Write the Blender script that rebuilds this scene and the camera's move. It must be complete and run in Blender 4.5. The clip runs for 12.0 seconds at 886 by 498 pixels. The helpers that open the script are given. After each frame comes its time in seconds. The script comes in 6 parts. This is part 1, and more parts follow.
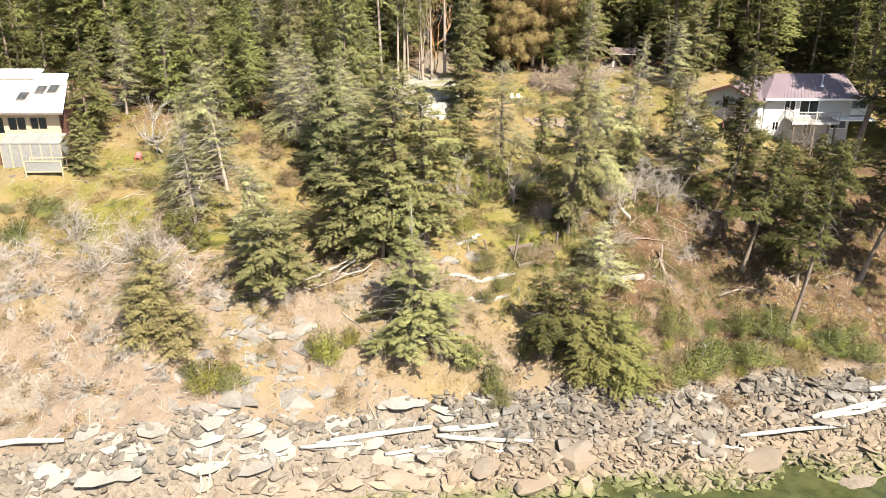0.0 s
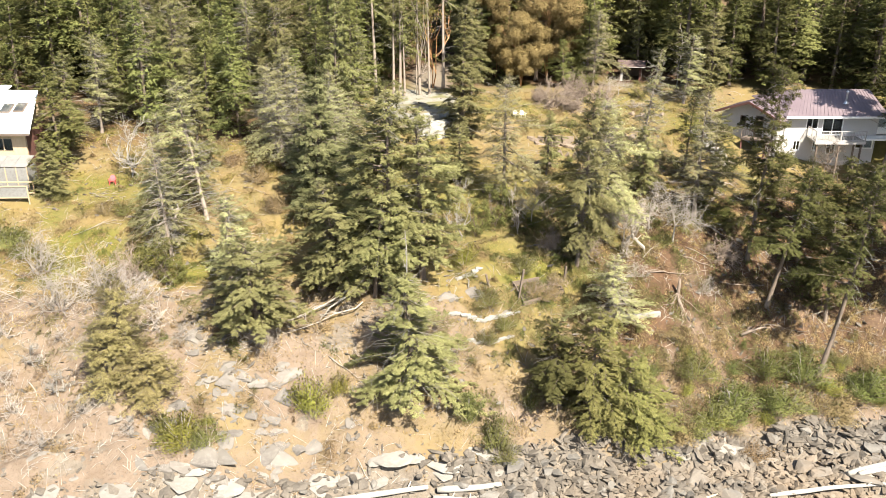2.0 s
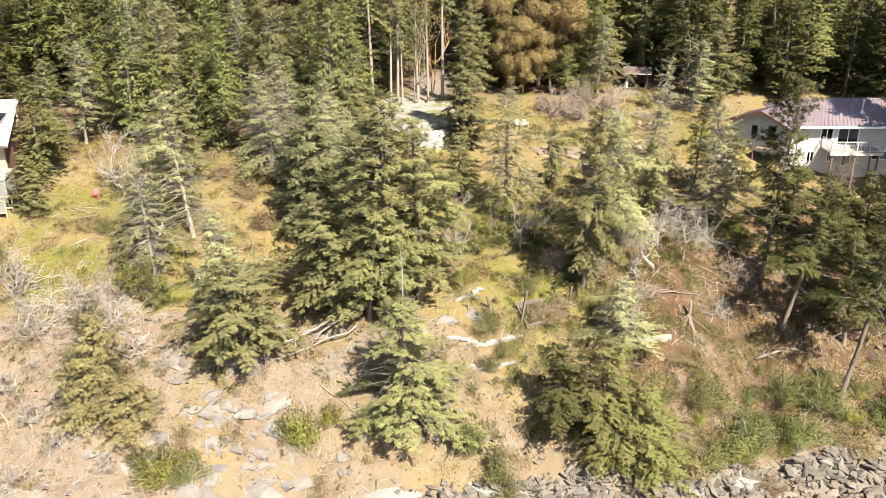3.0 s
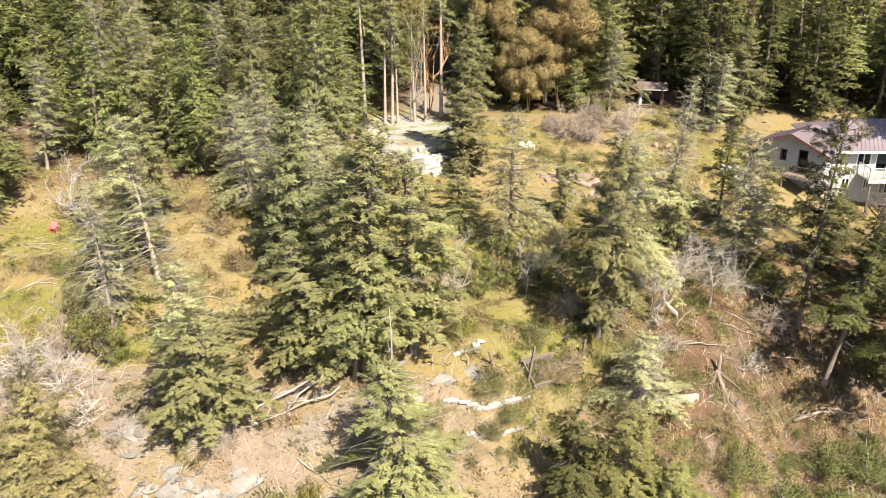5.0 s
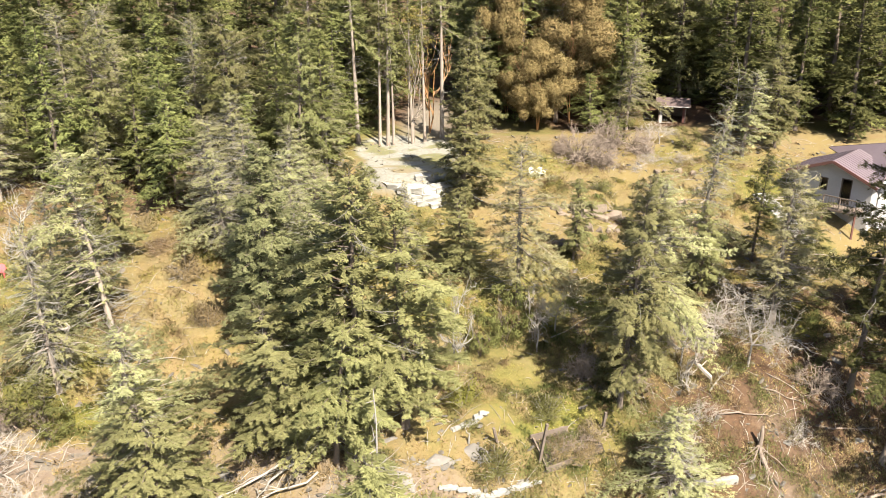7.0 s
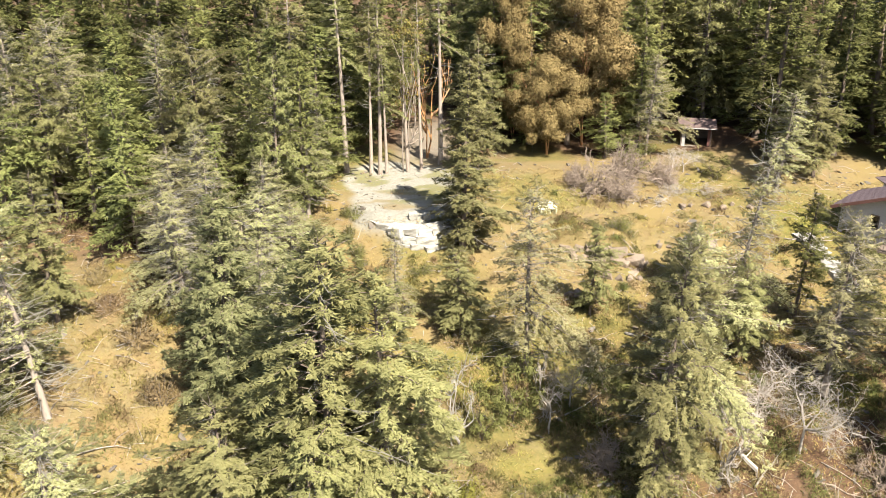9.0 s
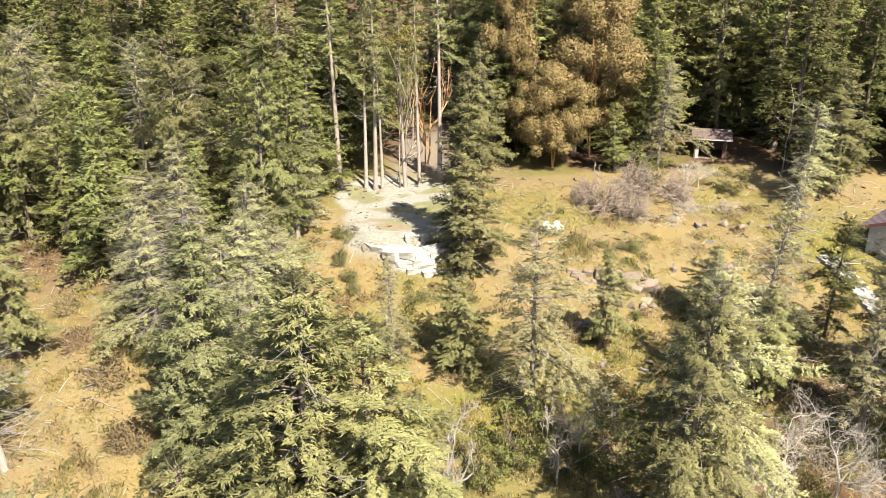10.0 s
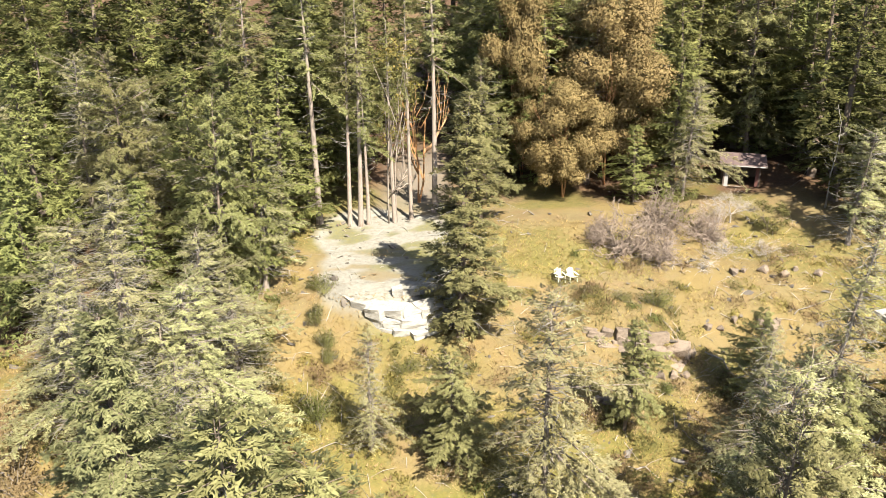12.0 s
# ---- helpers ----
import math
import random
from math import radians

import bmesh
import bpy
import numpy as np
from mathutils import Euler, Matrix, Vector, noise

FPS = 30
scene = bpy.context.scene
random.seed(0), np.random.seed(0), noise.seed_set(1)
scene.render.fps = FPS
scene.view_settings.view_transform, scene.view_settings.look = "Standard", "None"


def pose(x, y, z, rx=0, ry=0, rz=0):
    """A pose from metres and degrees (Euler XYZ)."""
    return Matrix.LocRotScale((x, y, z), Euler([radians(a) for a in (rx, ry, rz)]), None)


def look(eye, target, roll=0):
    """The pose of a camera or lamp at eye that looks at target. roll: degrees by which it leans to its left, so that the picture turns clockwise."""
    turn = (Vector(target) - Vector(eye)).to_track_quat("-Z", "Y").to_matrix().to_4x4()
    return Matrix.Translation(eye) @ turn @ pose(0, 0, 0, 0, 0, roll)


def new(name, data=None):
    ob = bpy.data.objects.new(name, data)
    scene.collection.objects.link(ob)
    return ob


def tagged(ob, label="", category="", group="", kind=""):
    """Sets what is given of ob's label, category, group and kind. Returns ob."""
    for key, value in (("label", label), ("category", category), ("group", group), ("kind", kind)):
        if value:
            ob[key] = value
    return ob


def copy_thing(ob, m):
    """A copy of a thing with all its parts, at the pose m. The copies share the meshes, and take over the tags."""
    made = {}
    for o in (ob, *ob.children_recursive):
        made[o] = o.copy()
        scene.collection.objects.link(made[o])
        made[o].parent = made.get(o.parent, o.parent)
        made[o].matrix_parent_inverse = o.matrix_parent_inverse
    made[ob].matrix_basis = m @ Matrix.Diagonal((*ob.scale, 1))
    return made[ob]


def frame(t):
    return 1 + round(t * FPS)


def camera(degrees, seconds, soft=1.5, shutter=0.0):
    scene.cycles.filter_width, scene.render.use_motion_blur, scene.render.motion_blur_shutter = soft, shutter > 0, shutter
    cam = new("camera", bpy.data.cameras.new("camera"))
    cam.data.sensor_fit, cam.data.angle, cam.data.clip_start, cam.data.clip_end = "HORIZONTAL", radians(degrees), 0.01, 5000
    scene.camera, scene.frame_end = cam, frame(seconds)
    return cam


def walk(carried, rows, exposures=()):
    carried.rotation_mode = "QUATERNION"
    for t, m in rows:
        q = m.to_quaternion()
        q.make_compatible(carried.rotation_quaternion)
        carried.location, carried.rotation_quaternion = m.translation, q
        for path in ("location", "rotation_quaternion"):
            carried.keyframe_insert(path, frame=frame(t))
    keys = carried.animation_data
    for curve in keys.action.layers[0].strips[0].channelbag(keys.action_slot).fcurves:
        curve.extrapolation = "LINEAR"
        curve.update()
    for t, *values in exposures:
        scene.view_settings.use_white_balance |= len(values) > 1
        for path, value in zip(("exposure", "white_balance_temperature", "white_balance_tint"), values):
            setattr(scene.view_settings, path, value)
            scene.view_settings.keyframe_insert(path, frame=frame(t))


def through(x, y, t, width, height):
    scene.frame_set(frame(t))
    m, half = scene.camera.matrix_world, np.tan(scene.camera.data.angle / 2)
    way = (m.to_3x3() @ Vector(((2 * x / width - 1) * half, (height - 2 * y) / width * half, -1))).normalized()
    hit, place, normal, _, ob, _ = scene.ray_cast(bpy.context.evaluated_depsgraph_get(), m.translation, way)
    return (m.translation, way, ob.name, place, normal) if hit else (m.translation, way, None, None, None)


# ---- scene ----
cam = camera(55.19, 12.0, soft=0.65)
# t, x, y, z, yaw, pitch, roll
ROWS = [
    (0.0, 0.0, 0.0, 37.5, -0.0, -22.469, 0.0),
    (0.5, -0.035, 1.479, 37.503, -0.057, -22.42, -0.035),
    (1.0, -0.045, 2.984, 37.493, -0.09, -22.35, -0.054),
    (1.5, -0.025, 4.569, 37.467, -0.088, -22.265, -0.058),
    (2.0, 0.032, 6.23, 37.427, -0.079, -22.188, -0.056),
    (2.5, 0.108, 7.979, 37.384, -0.059, -22.122, -0.051),
    (3.0, 0.187, 9.807, 37.343, -0.033, -22.068, -0.057),
    (5.0, 0.524, 17.536, 37.22, 0.124, -21.873, -0.126),
    (5.5, 0.637, 19.481, 37.193, 0.208, -21.872, -0.113),
    (6.0, 0.772, 21.492, 37.221, 0.32, -21.881, -0.089),
    (6.5, 0.902, 23.573, 37.292, 0.446, -21.892, -0.054),
    (7.0, 1.016, 25.677, 37.338, 0.556, -21.95, -0.019),
    (9.0, 1.43, 34.216, 37.549, 0.869, -22.098, 0.072),
    (9.5, 1.504, 36.345, 37.56, 0.961, -22.146, 0.085),
    (10.0, 1.581, 38.476, 37.544, 1.03, -22.194, 0.079),
    (10.5, 1.658, 40.619, 37.515, 1.076, -22.223, 0.062),
    (11.0, 1.727, 42.766, 37.446, 1.107, -22.26, 0.046),
    (11.5, 1.784, 44.925, 37.37, 1.133, -22.279, 0.033),
    (12.0, 1.839, 47.072, 37.28, 1.158, -22.297, 0.025),
]
walk(cam, [(t, pose(x, y, z, 90 + pitch, roll, yaw)) for t, x, y, z, yaw, pitch, roll in ROWS])

# ---- daylight: sun behind the viewer's right shoulder, clear sky ----
SUN_TO = Vector((0.52, -0.83, 1.18)).normalized()
world = bpy.data.worlds.new("daylight")
world.use_nodes = True
scene.world = world
sky = world.node_tree.nodes.new("ShaderNodeTexSky")
sky.sky_type, sky.sun_disc = "NISHITA", False
sky.sun_elevation = math.asin(SUN_TO.z)
sky.sun_rotation = math.atan2(SUN_TO.x, SUN_TO.y)
sky.air_density, sky.dust_density, sky.ozone_density = 1.0, 1.5, 1.0
backing = world.node_tree.nodes["Background"]
backing.inputs[1].default_value = 0.065
world.node_tree.links.new(sky.outputs[0], backing.inputs[0])
sun = new("sun", bpy.data.lights.new("sun", "SUN"))
sun.data.energy, sun.data.angle, sun.data.color = 5.0, radians(0.5), (1.0, 0.925, 0.79)
sun.matrix_world = look(SUN_TO * 200, (0, 0, 0))
scene.view_settings.exposure = 2.0

# ---- materials ----
def blank(name):
    m = bpy.data.materials.new(name)
    m.use_nodes = True
    return m, m.node_tree, m.node_tree.nodes["Principled BSDF"]


def node(nt, kind, **inputs):
    n = nt.nodes.new(kind)
    for k, v in inputs.items():
        n.inputs[k.replace("_", " ")].default_value = v
    return n


def noise_of(nt, at, scale, detail=4.0, rough=0.6):
    n = node(nt, "ShaderNodeTexNoise", Scale=scale, Detail=detail, Roughness=rough)
    nt.links.new(at, n.inputs["Vector"])
    return n.outputs["Fac"]


def spread(nt, fac, lo, hi, a=0.0, b=1.0):
    n = node(nt, "ShaderNodeMapRange")
    for k, v in zip(("From Min", "From Max", "To Min", "To Max"), (lo, hi, a, b)):
        n.inputs[k].default_value = v
    nt.links.new(fac, n.inputs["Value"])
    return n.outputs["Result"]


def sums(nt, op, a, b):
    n = nt.nodes.new("ShaderNodeMath")
    n.operation = op
    for i, v in enumerate((a, b)):
        if isinstance(v, (int, float)):
            n.inputs[i].default_value = v
        else:
            nt.links.new(v, n.inputs[i])
    return n.outputs[0]


def blend(nt, fac, a, b, how="MIX"):
    n = nt.nodes.new("ShaderNodeMix")
    n.data_type, n.blend_type = "RGBA", how
    if isinstance(fac, (int, float)):
        n.inputs[0].default_value = fac
    else:
        nt.links.new(fac, n.inputs[0])
    for i, v in ((6, a), (7, b)):
        if isinstance(v, tuple):
            n.inputs[i].default_value = (*v, 1)
        else:
            nt.links.new(v, n.inputs[i])
    return n.outputs[2]


def value_shift(nt, colour, by, lo, hi, hue=0.0):
    """Lightens and darkens a colour by a 0 to 1 value."""
    n = nt.nodes.new("ShaderNodeHueSaturation")
    nt.links.new(colour, n.inputs["Color"])
    nt.links.new(spread(nt, by, 0, 1, lo, hi), n.inputs["Value"])
    if hue:
        nt.links.new(spread(nt, by, 0, 1, 0.5 - hue, 0.5 + hue), n.inputs["Hue"])
    return n.outputs[0]


def bumped(nt, bsdf, height, strength, distance):
    n = node(nt, "ShaderNodeBump", Strength=strength, Distance=distance)
    nt.links.new(height, n.inputs["Height"])
    nt.links.new(n.outputs[0], bsdf.inputs["Normal"])


def place_of(nt, kind="Object"):
    return nt.nodes.new("ShaderNodeTexCoord").outputs[kind]


def earthy(name, c1, c2, c3, big=0.6, small=7.0, rough=0.9, bump=0.5, depth=0.05, each=0.25, metal=0.0, stretch=None, island=False):
    """A weathered surface: two colours in patches, a third in grain, and relief."""
    m, nt, bsdf = blank(name)
    at = place_of(nt)
    if stretch:
        s = nt.nodes.new("ShaderNodeMapping")
        s.inputs["Scale"].default_value = stretch
        nt.links.new(at, s.inputs["Vector"])
        at = s.outputs[0]
    patches = spread(nt, noise_of(nt, at, big), 0.35, 0.65)
    grain = noise_of(nt, at, small, 6.0, 0.7)
    col = blend(nt, patches, c1, c2)
    col = blend(nt, spread(nt, grain, 0.48, 0.72), col, c3)
    if each:
        rnd = nt.nodes.new("ShaderNodeNewGeometry").outputs["Random Per Island"] if island else nt.nodes.new("ShaderNodeObjectInfo").outputs["Random"]
        col = value_shift(nt, col, rnd, 1 - each, 1 + each)
    nt.links.new(col, bsdf.inputs["Base Color"])
    bsdf.inputs["Roughness"].default_value, bsdf.inputs["Metallic"].default_value = rough, metal
    if bump:
        bumped(nt, bsdf, grain, bump, depth)
    return m


def leafy(name, dark, mid, pale, through=0.36, gloss=0.8):
    """Foliage: every spray takes its own green, every tree its own cast; light passes in part."""
    m, nt, bsdf = blank(name)
    geo, info = nt.nodes.new("ShaderNodeNewGeometry"), nt.nodes.new("ShaderNodeObjectInfo")
    rnd = geo.outputs["Random Per Island"]
    col = blend(nt, spread(nt, rnd, 0.0, 0.55), dark, mid)
    col = blend(nt, spread(nt, rnd, 0.6, 1.0), col, pale)
    lumps = noise_of(nt, place_of(nt), 1.5, 3.0)
    col = value_shift(nt, col, spread(nt, lumps, 0.32, 0.68), 0.74, 1.24)
    col = value_shift(nt, col, info.outputs["Random"], 0.88, 1.14, 0.015)
    nt.links.new(col, bsdf.inputs["Base Color"])
    bsdf.inputs["Roughness"].default_value = gloss
    bsdf.inputs["Specular IOR Level"].default_value = 0.12
    back = nt.nodes.new("ShaderNodeBsdfTranslucent")
    nt.links.new(col, back.inputs["Color"])
    mix = nt.nodes.new("ShaderNodeMixShader")
    mix.inputs[0].default_value = through
    nt.links.new(bsdf.outputs[0], mix.inputs[1])
    nt.links.new(back.outputs[0], mix.inputs[2])
    nt.links.new(mix.outputs[0], nt.nodes["Material Output"].inputs["Surface"])
    return m


def land_material():
    """Soil, dry grass, moss, bare rock and gravel by where they lie."""
    m, nt, bsdf = blank("hillside")
    at = place_of(nt)

    def zone(name):
        a = nt.nodes.new("ShaderNodeAttribute")
        a.attribute_name = name
        return a.outputs["Fac"]

    fine, mid, wide = noise_of(nt, at, 3.5, 8, 0.7), noise_of(nt, at, 0.9, 6, 0.65), noise_of(nt, at, 0.22, 4)
    tiny = noise_of(nt, at, 11, 5, 0.7)
    soil = blend(nt, spread(nt, mid, 0.35, 0.65), (0.122, 0.090, 0.065), (0.166, 0.128, 0.097))
    soil = blend(nt, spread(nt, tiny, 0.54, 0.68, 0, 0.8), soil, (0.072, 0.048, 0.033))
    straw = blend(nt, spread(nt, fine, 0.35, 0.65), (0.166, 0.131, 0.063), (0.124, 0.096, 0.044))
    straw = blend(nt, spread(nt, mid, 0.48, 0.62), straw, (0.152, 0.106, 0.051))
    straw = blend(nt, spread(nt, wide, 0.44, 0.62), straw, (0.158, 0.117, 0.047))
    moss = blend(nt, spread(nt, fine, 0.35, 0.68), (0.130, 0.117, 0.025), (0.074, 0.076, 0.018))
    rock = blend(nt, spread(nt, fine, 0.35, 0.65), (0.163, 0.137, 0.108), (0.095, 0.078, 0.061))
    rock = blend(nt, spread(nt, tiny, 0.55, 0.72), rock, (0.228, 0.203, 0.169))
    gravel = blend(nt, spread(nt, fine, 0.4, 0.62), (0.225, 0.216, 0.186), (0.172, 0.163, 0.132))

    def laid(under, over, name, soft=0.25):
        edge = sums(nt, "ADD", zone(name), sums(nt, "MULTIPLY", sums(nt, "SUBTRACT", fine, 0.5), 0.9))
        return blend(nt, spread(nt, edge, 0.5 - soft, 0.5 + soft), under, over)

    # needle litter, darkened further so it carries the shade under the right-hand trees
    shaded_duff = blend(nt, spread(nt, fine, 0.38, 0.65), (0.090, 0.052, 0.030), (0.052, 0.031, 0.018))
    col = laid(soil, straw, "straw", 0.35)
    col = laid(col, shaded_duff, "shaded_duff", 0.4)
    col = laid(col, moss, "moss", 0.35)
    col = laid(col, gravel, "gravel", 0.45)
    col = laid(col, rock, "rock", 0.1)
    bracken = noise_of(nt, at, 1.7, 7, 0.72)
    col = blend(nt, spread(nt, bracken, 0.55, 0.68, 0, 0.4), col, (0.144, 0.099, 0.059))
    litter = noise_of(nt, at, 5.5, 9, 0.8)
    col = blend(nt, spread(nt, litter, 0.55, 0.70, 0, 0.6), col, (0.099, 0.067, 0.042))
    col = blend(nt, spread(nt, litter, 0.40, 0.30), col, (0.243, 0.205, 0.144))
    nt.links.new(col, bsdf.inputs["Base Color"])
    bsdf.inputs["Roughness"].default_value = 0.95
    bsdf.inputs["Specular IOR Level"].default_value = 0.15
    bumped(nt, bsdf, sums(nt, "ADD", fine, tiny), 0.6, 0.1)
    return m


def stone_material(name, c1, c2, c3, island=False):
    """Shore stone: grey and tan, brown below the tide line and stained with weed near the water."""
    m, nt, bsdf = blank(name)
    at = place_of(nt)
    geo = nt.nodes.new("ShaderNodeNewGeometry")
    each = geo.outputs["Random Per Island"] if island else nt.nodes.new("ShaderNodeObjectInfo").outputs["Random"]
    grain = noise_of(nt, at, 6, 8, 0.7)
    col = blend(nt, spread(nt, noise_of(nt, at, 1.1, 4), 0.38, 0.62), c1, c2)
    col = blend(nt, spread(nt, grain, 0.5, 0.75), col, c3)
    where = geo.outputs["Position"]
    split = nt.nodes.new("ShaderNodeSeparateXYZ")
    nt.links.new(where, split.inputs[0])
    tide = sums(nt, "ADD", split.outputs[2], sums(nt, "MULTIPLY", noise_of(nt, where, 0.5, 5), -2.6))
    col = blend(nt, spread(nt, tide, 0.0, 1.3, 0.75, 0.0), col, (0.165, 0.121, 0.080))
    weed = sums(nt, "ADD", split.outputs[2], sums(nt, "MULTIPLY", noise_of(nt, where, 0.7, 4), -1.6))
    col = blend(nt, spread(nt, weed, -0.45, 0.1, 0.85, 0.0), col, (0.070, 0.078, 0.020))
    col = value_shift(nt, col, each, 0.76, 1.12)
    nt.links.new(col, bsdf.inputs["Base Color"])
    bsdf.inputs["Roughness"].default_value = 0.85
    bumped(nt, bsdf, grain, 0.6, 0.08)
    return m


def water_material():
    m, nt, bsdf = blank("sea_water")
    at = place_of(nt)
    col = blend(nt, spread(nt, noise_of(nt, at, 0.8, 5), 0.35, 0.65), (0.024, 0.029, 0.010), (0.050, 0.053, 0.020))
    nt.links.new(col, bsdf.inputs["Base Color"])
    bsdf.inputs["Roughness"].default_value = 0.12
    bumped(nt, bsdf, noise_of(nt, at, 2.2, 4), 0.25, 0.1)
    return m


def glass_material():
    m, nt, bsdf = blank("window_glass")
    bsdf.inputs["Base Color"].default_value = (0.75, 0.8, 0.82, 1)
    bsdf.inputs["Roughness"].default_value = 0.03
    bsdf.inputs["Transmission Weight"].default_value = 1.0
    bsdf.inputs["IOR"].default_value = 1.45
    return m


LAND = land_material()
WATER = water_material()
GLASS = glass_material()
FIR = leafy("fir_needles", (0.170, 0.168, 0.068), (0.208, 0.202, 0.084), (0.248, 0.238, 0.106))
FIR_WOOD = leafy("forest_fir_needles", (0.134, 0.140, 0.048), (0.168, 0.172, 0.059), (0.211, 0.209, 0.075))
# dark copy of the fir needles, with the right-hand side's shade in the colour
FIR_SHADED = leafy("shaded_fir_needles", (0.064, 0.063, 0.022), (0.092, 0.090, 0.031), (0.132, 0.126, 0.047))
FIR_OLIVE = leafy("olive_fir_needles", (0.118, 0.112, 0.038), (0.165, 0.156, 0.054), (0.225, 0.212, 0.078))
FIR_BLUE = leafy("blue_green_fir_needles", (0.158, 0.172, 0.078), (0.206, 0.218, 0.102), (0.268, 0.275, 0.132))
FIR_DRY = leafy("thin_fir_needles", (0.211, 0.204, 0.100), (0.264, 0.252, 0.125), (0.329, 0.312, 0.161))
# darker copy of the forest needles; the wood's deep shade is in this colour
FIR_WOOD_SHADED = leafy("shaded_forest_needles", (0.074, 0.079, 0.026), (0.096, 0.099, 0.033), (0.124, 0.123, 0.043))
JUNIPER = leafy("olive_juniper_needles", (0.189, 0.164, 0.068), (0.265, 0.231, 0.099), (0.364, 0.320, 0.146))
ARBUTUS_LEAF = leafy("brown_arbutus_leaves", (0.160, 0.126, 0.052), (0.216, 0.165, 0.070), (0.278, 0.212, 0.098))
YELLOW_LEAF = leafy("yellow_green_leaves", (0.120, 0.112, 0.028), (0.192, 0.160, 0.044), (0.264, 0.216, 0.072))
BROOM = leafy("broom_leaves", (0.112, 0.113, 0.037), (0.138, 0.136, 0.047), (0.166, 0.160, 0.060))
SALAL = leafy("dark_shrub_leaves", (0.082, 0.092, 0.028), (0.102, 0.112, 0.035), (0.125, 0.134, 0.044))
LIME = leafy("lime_shrub_leaves", (0.150, 0.146, 0.030), (0.185, 0.178, 0.040), (0.225, 0.212, 0.054))
BROWN_SHRUB = leafy("withered_shrub_leaves", (0.140, 0.101, 0.050), (0.168, 0.123, 0.063), (0.199, 0.148, 0.078), 0.15)
BRACKEN = leafy("withered_bracken", (0.218, 0.156, 0.080), (0.246, 0.178, 0.094), (0.276, 0.204, 0.112), 0.15)
STRAW = leafy("dry_grass_blades", (0.196, 0.142, 0.054), (0.262, 0.194, 0.076), (0.326, 0.252, 0.108), 0.25, 0.8)
GREEN_BLADE = leafy("green_grass_blades", (0.169, 0.156, 0.042), (0.241, 0.215, 0.061), (0.324, 0.274, 0.093), 0.25, 0.8)
BARK = earthy("fir_bark", (0.124, 0.092, 0.068), (0.172, 0.136, 0.108), (0.060, 0.044, 0.034), 0.8, 6, 0.95, 0.9, 0.08, 0.2, stretch=(1, 1, 0.25))
# pale grey bark, with the sunlight on the trunks included in its colour
PALE_BARK = earthy("sunlit_pale_bark", (0.204, 0.167, 0.136), (0.252, 0.214, 0.180), (0.138, 0.097, 0.071), 0.8, 6, 0.9, 0.7, 0.05, 0.12, stretch=(1, 1, 0.25))
ARBUTUS_BARK = earthy("orange_arbutus_bark", (0.336, 0.160, 0.064), (0.400, 0.240, 0.104), (0.192, 0.096, 0.048), 0.9, 5, 0.6, 0.3, 0.03, 0.15, stretch=(1, 1, 0.3))
DEAD = earthy("bleached_dead_wood", (0.188, 0.172, 0.147), (0.229, 0.212, 0.188), (0.122, 0.106, 0.088), 1.2, 9, 0.9, 0.4, 0.03, 0.18)
THICKET = earthy("brown_bare_twigs", (0.176, 0.134, 0.104), (0.222, 0.172, 0.136), (0.100, 0.074, 0.056), 1.2, 9, 0.9, 0.3, 0.03, 0.18)
DEAD_GREY = earthy("grey_dead_twigs", (0.229, 0.200, 0.170), (0.278, 0.247, 0.215), (0.152, 0.128, 0.105), 1.2, 9, 0.9, 0.3, 0.03, 0.18)
LOG = earthy("sun_bleached_driftwood", (0.284, 0.260, 0.224), (0.332, 0.315, 0.280), (0.196, 0.169, 0.135), 0.8, 12, 0.85, 0.4, 0.03, 0.12, stretch=(0.3, 3, 3))
PLANK = earthy("tan_drift_plank", (0.348, 0.276, 0.180), (0.396, 0.330, 0.228), (0.240, 0.180, 0.108), 0.9, 10, 0.85, 0.3, 0.02, 0.15, stretch=(0.3, 3, 3))
STONE = stone_material("shore_stone", (0.135, 0.123, 0.106), (0.091, 0.082, 0.073), (0.183, 0.169, 0.146))
SHELF = stone_material("bleached_bedrock", (0.187, 0.170, 0.147), (0.146, 0.134, 0.117), (0.229, 0.213, 0.188))
SLAB = stone_material("slope_bedrock", (0.139, 0.124, 0.107), (0.102, 0.089, 0.077), (0.178, 0.162, 0.141))
PALE_STONE = earthy("pale_quarried_stone", (0.259, 0.245, 0.214), (0.296, 0.283, 0.249), (0.170, 0.151, 0.122), 0.9, 5, 0.85, 0.6, 0.06, 0.1)
CLIFF = earthy("brown_bedrock", (0.148, 0.112, 0.082), (0.186, 0.146, 0.108), (0.080, 0.058, 0.042), 0.8, 4, 0.9, 0.8, 0.1, 0.18)
STUCCO = earthy("off_white_stucco", (0.400, 0.380, 0.360), (0.432, 0.412, 0.392), (0.352, 0.332, 0.312), 0.5, 14, 0.85, 0.2, 0.01, 0.0)
GREY_WALL = earthy("grey_siding_and_shaded_rail", (0.296, 0.280, 0.268), (0.328, 0.312, 0.296), (0.256, 0.240, 0.228), 0.5, 12, 0.8, 0.2, 0.01, 0.0)
WHITE_PAINT = earthy("white_paint", (0.78, 0.77, 0.74), (0.82, 0.81, 0.79), (0.68, 0.66, 0.62), 0.8, 12, 0.6, 0.1, 0.01, 0.0)
ROOF_BROWN = earthy("purple_brown_metal_roof", (0.120, 0.090, 0.100), (0.144, 0.112, 0.120), (0.092, 0.069, 0.076), 0.4, 8, 0.5, 0.1, 0.01, 0.0)
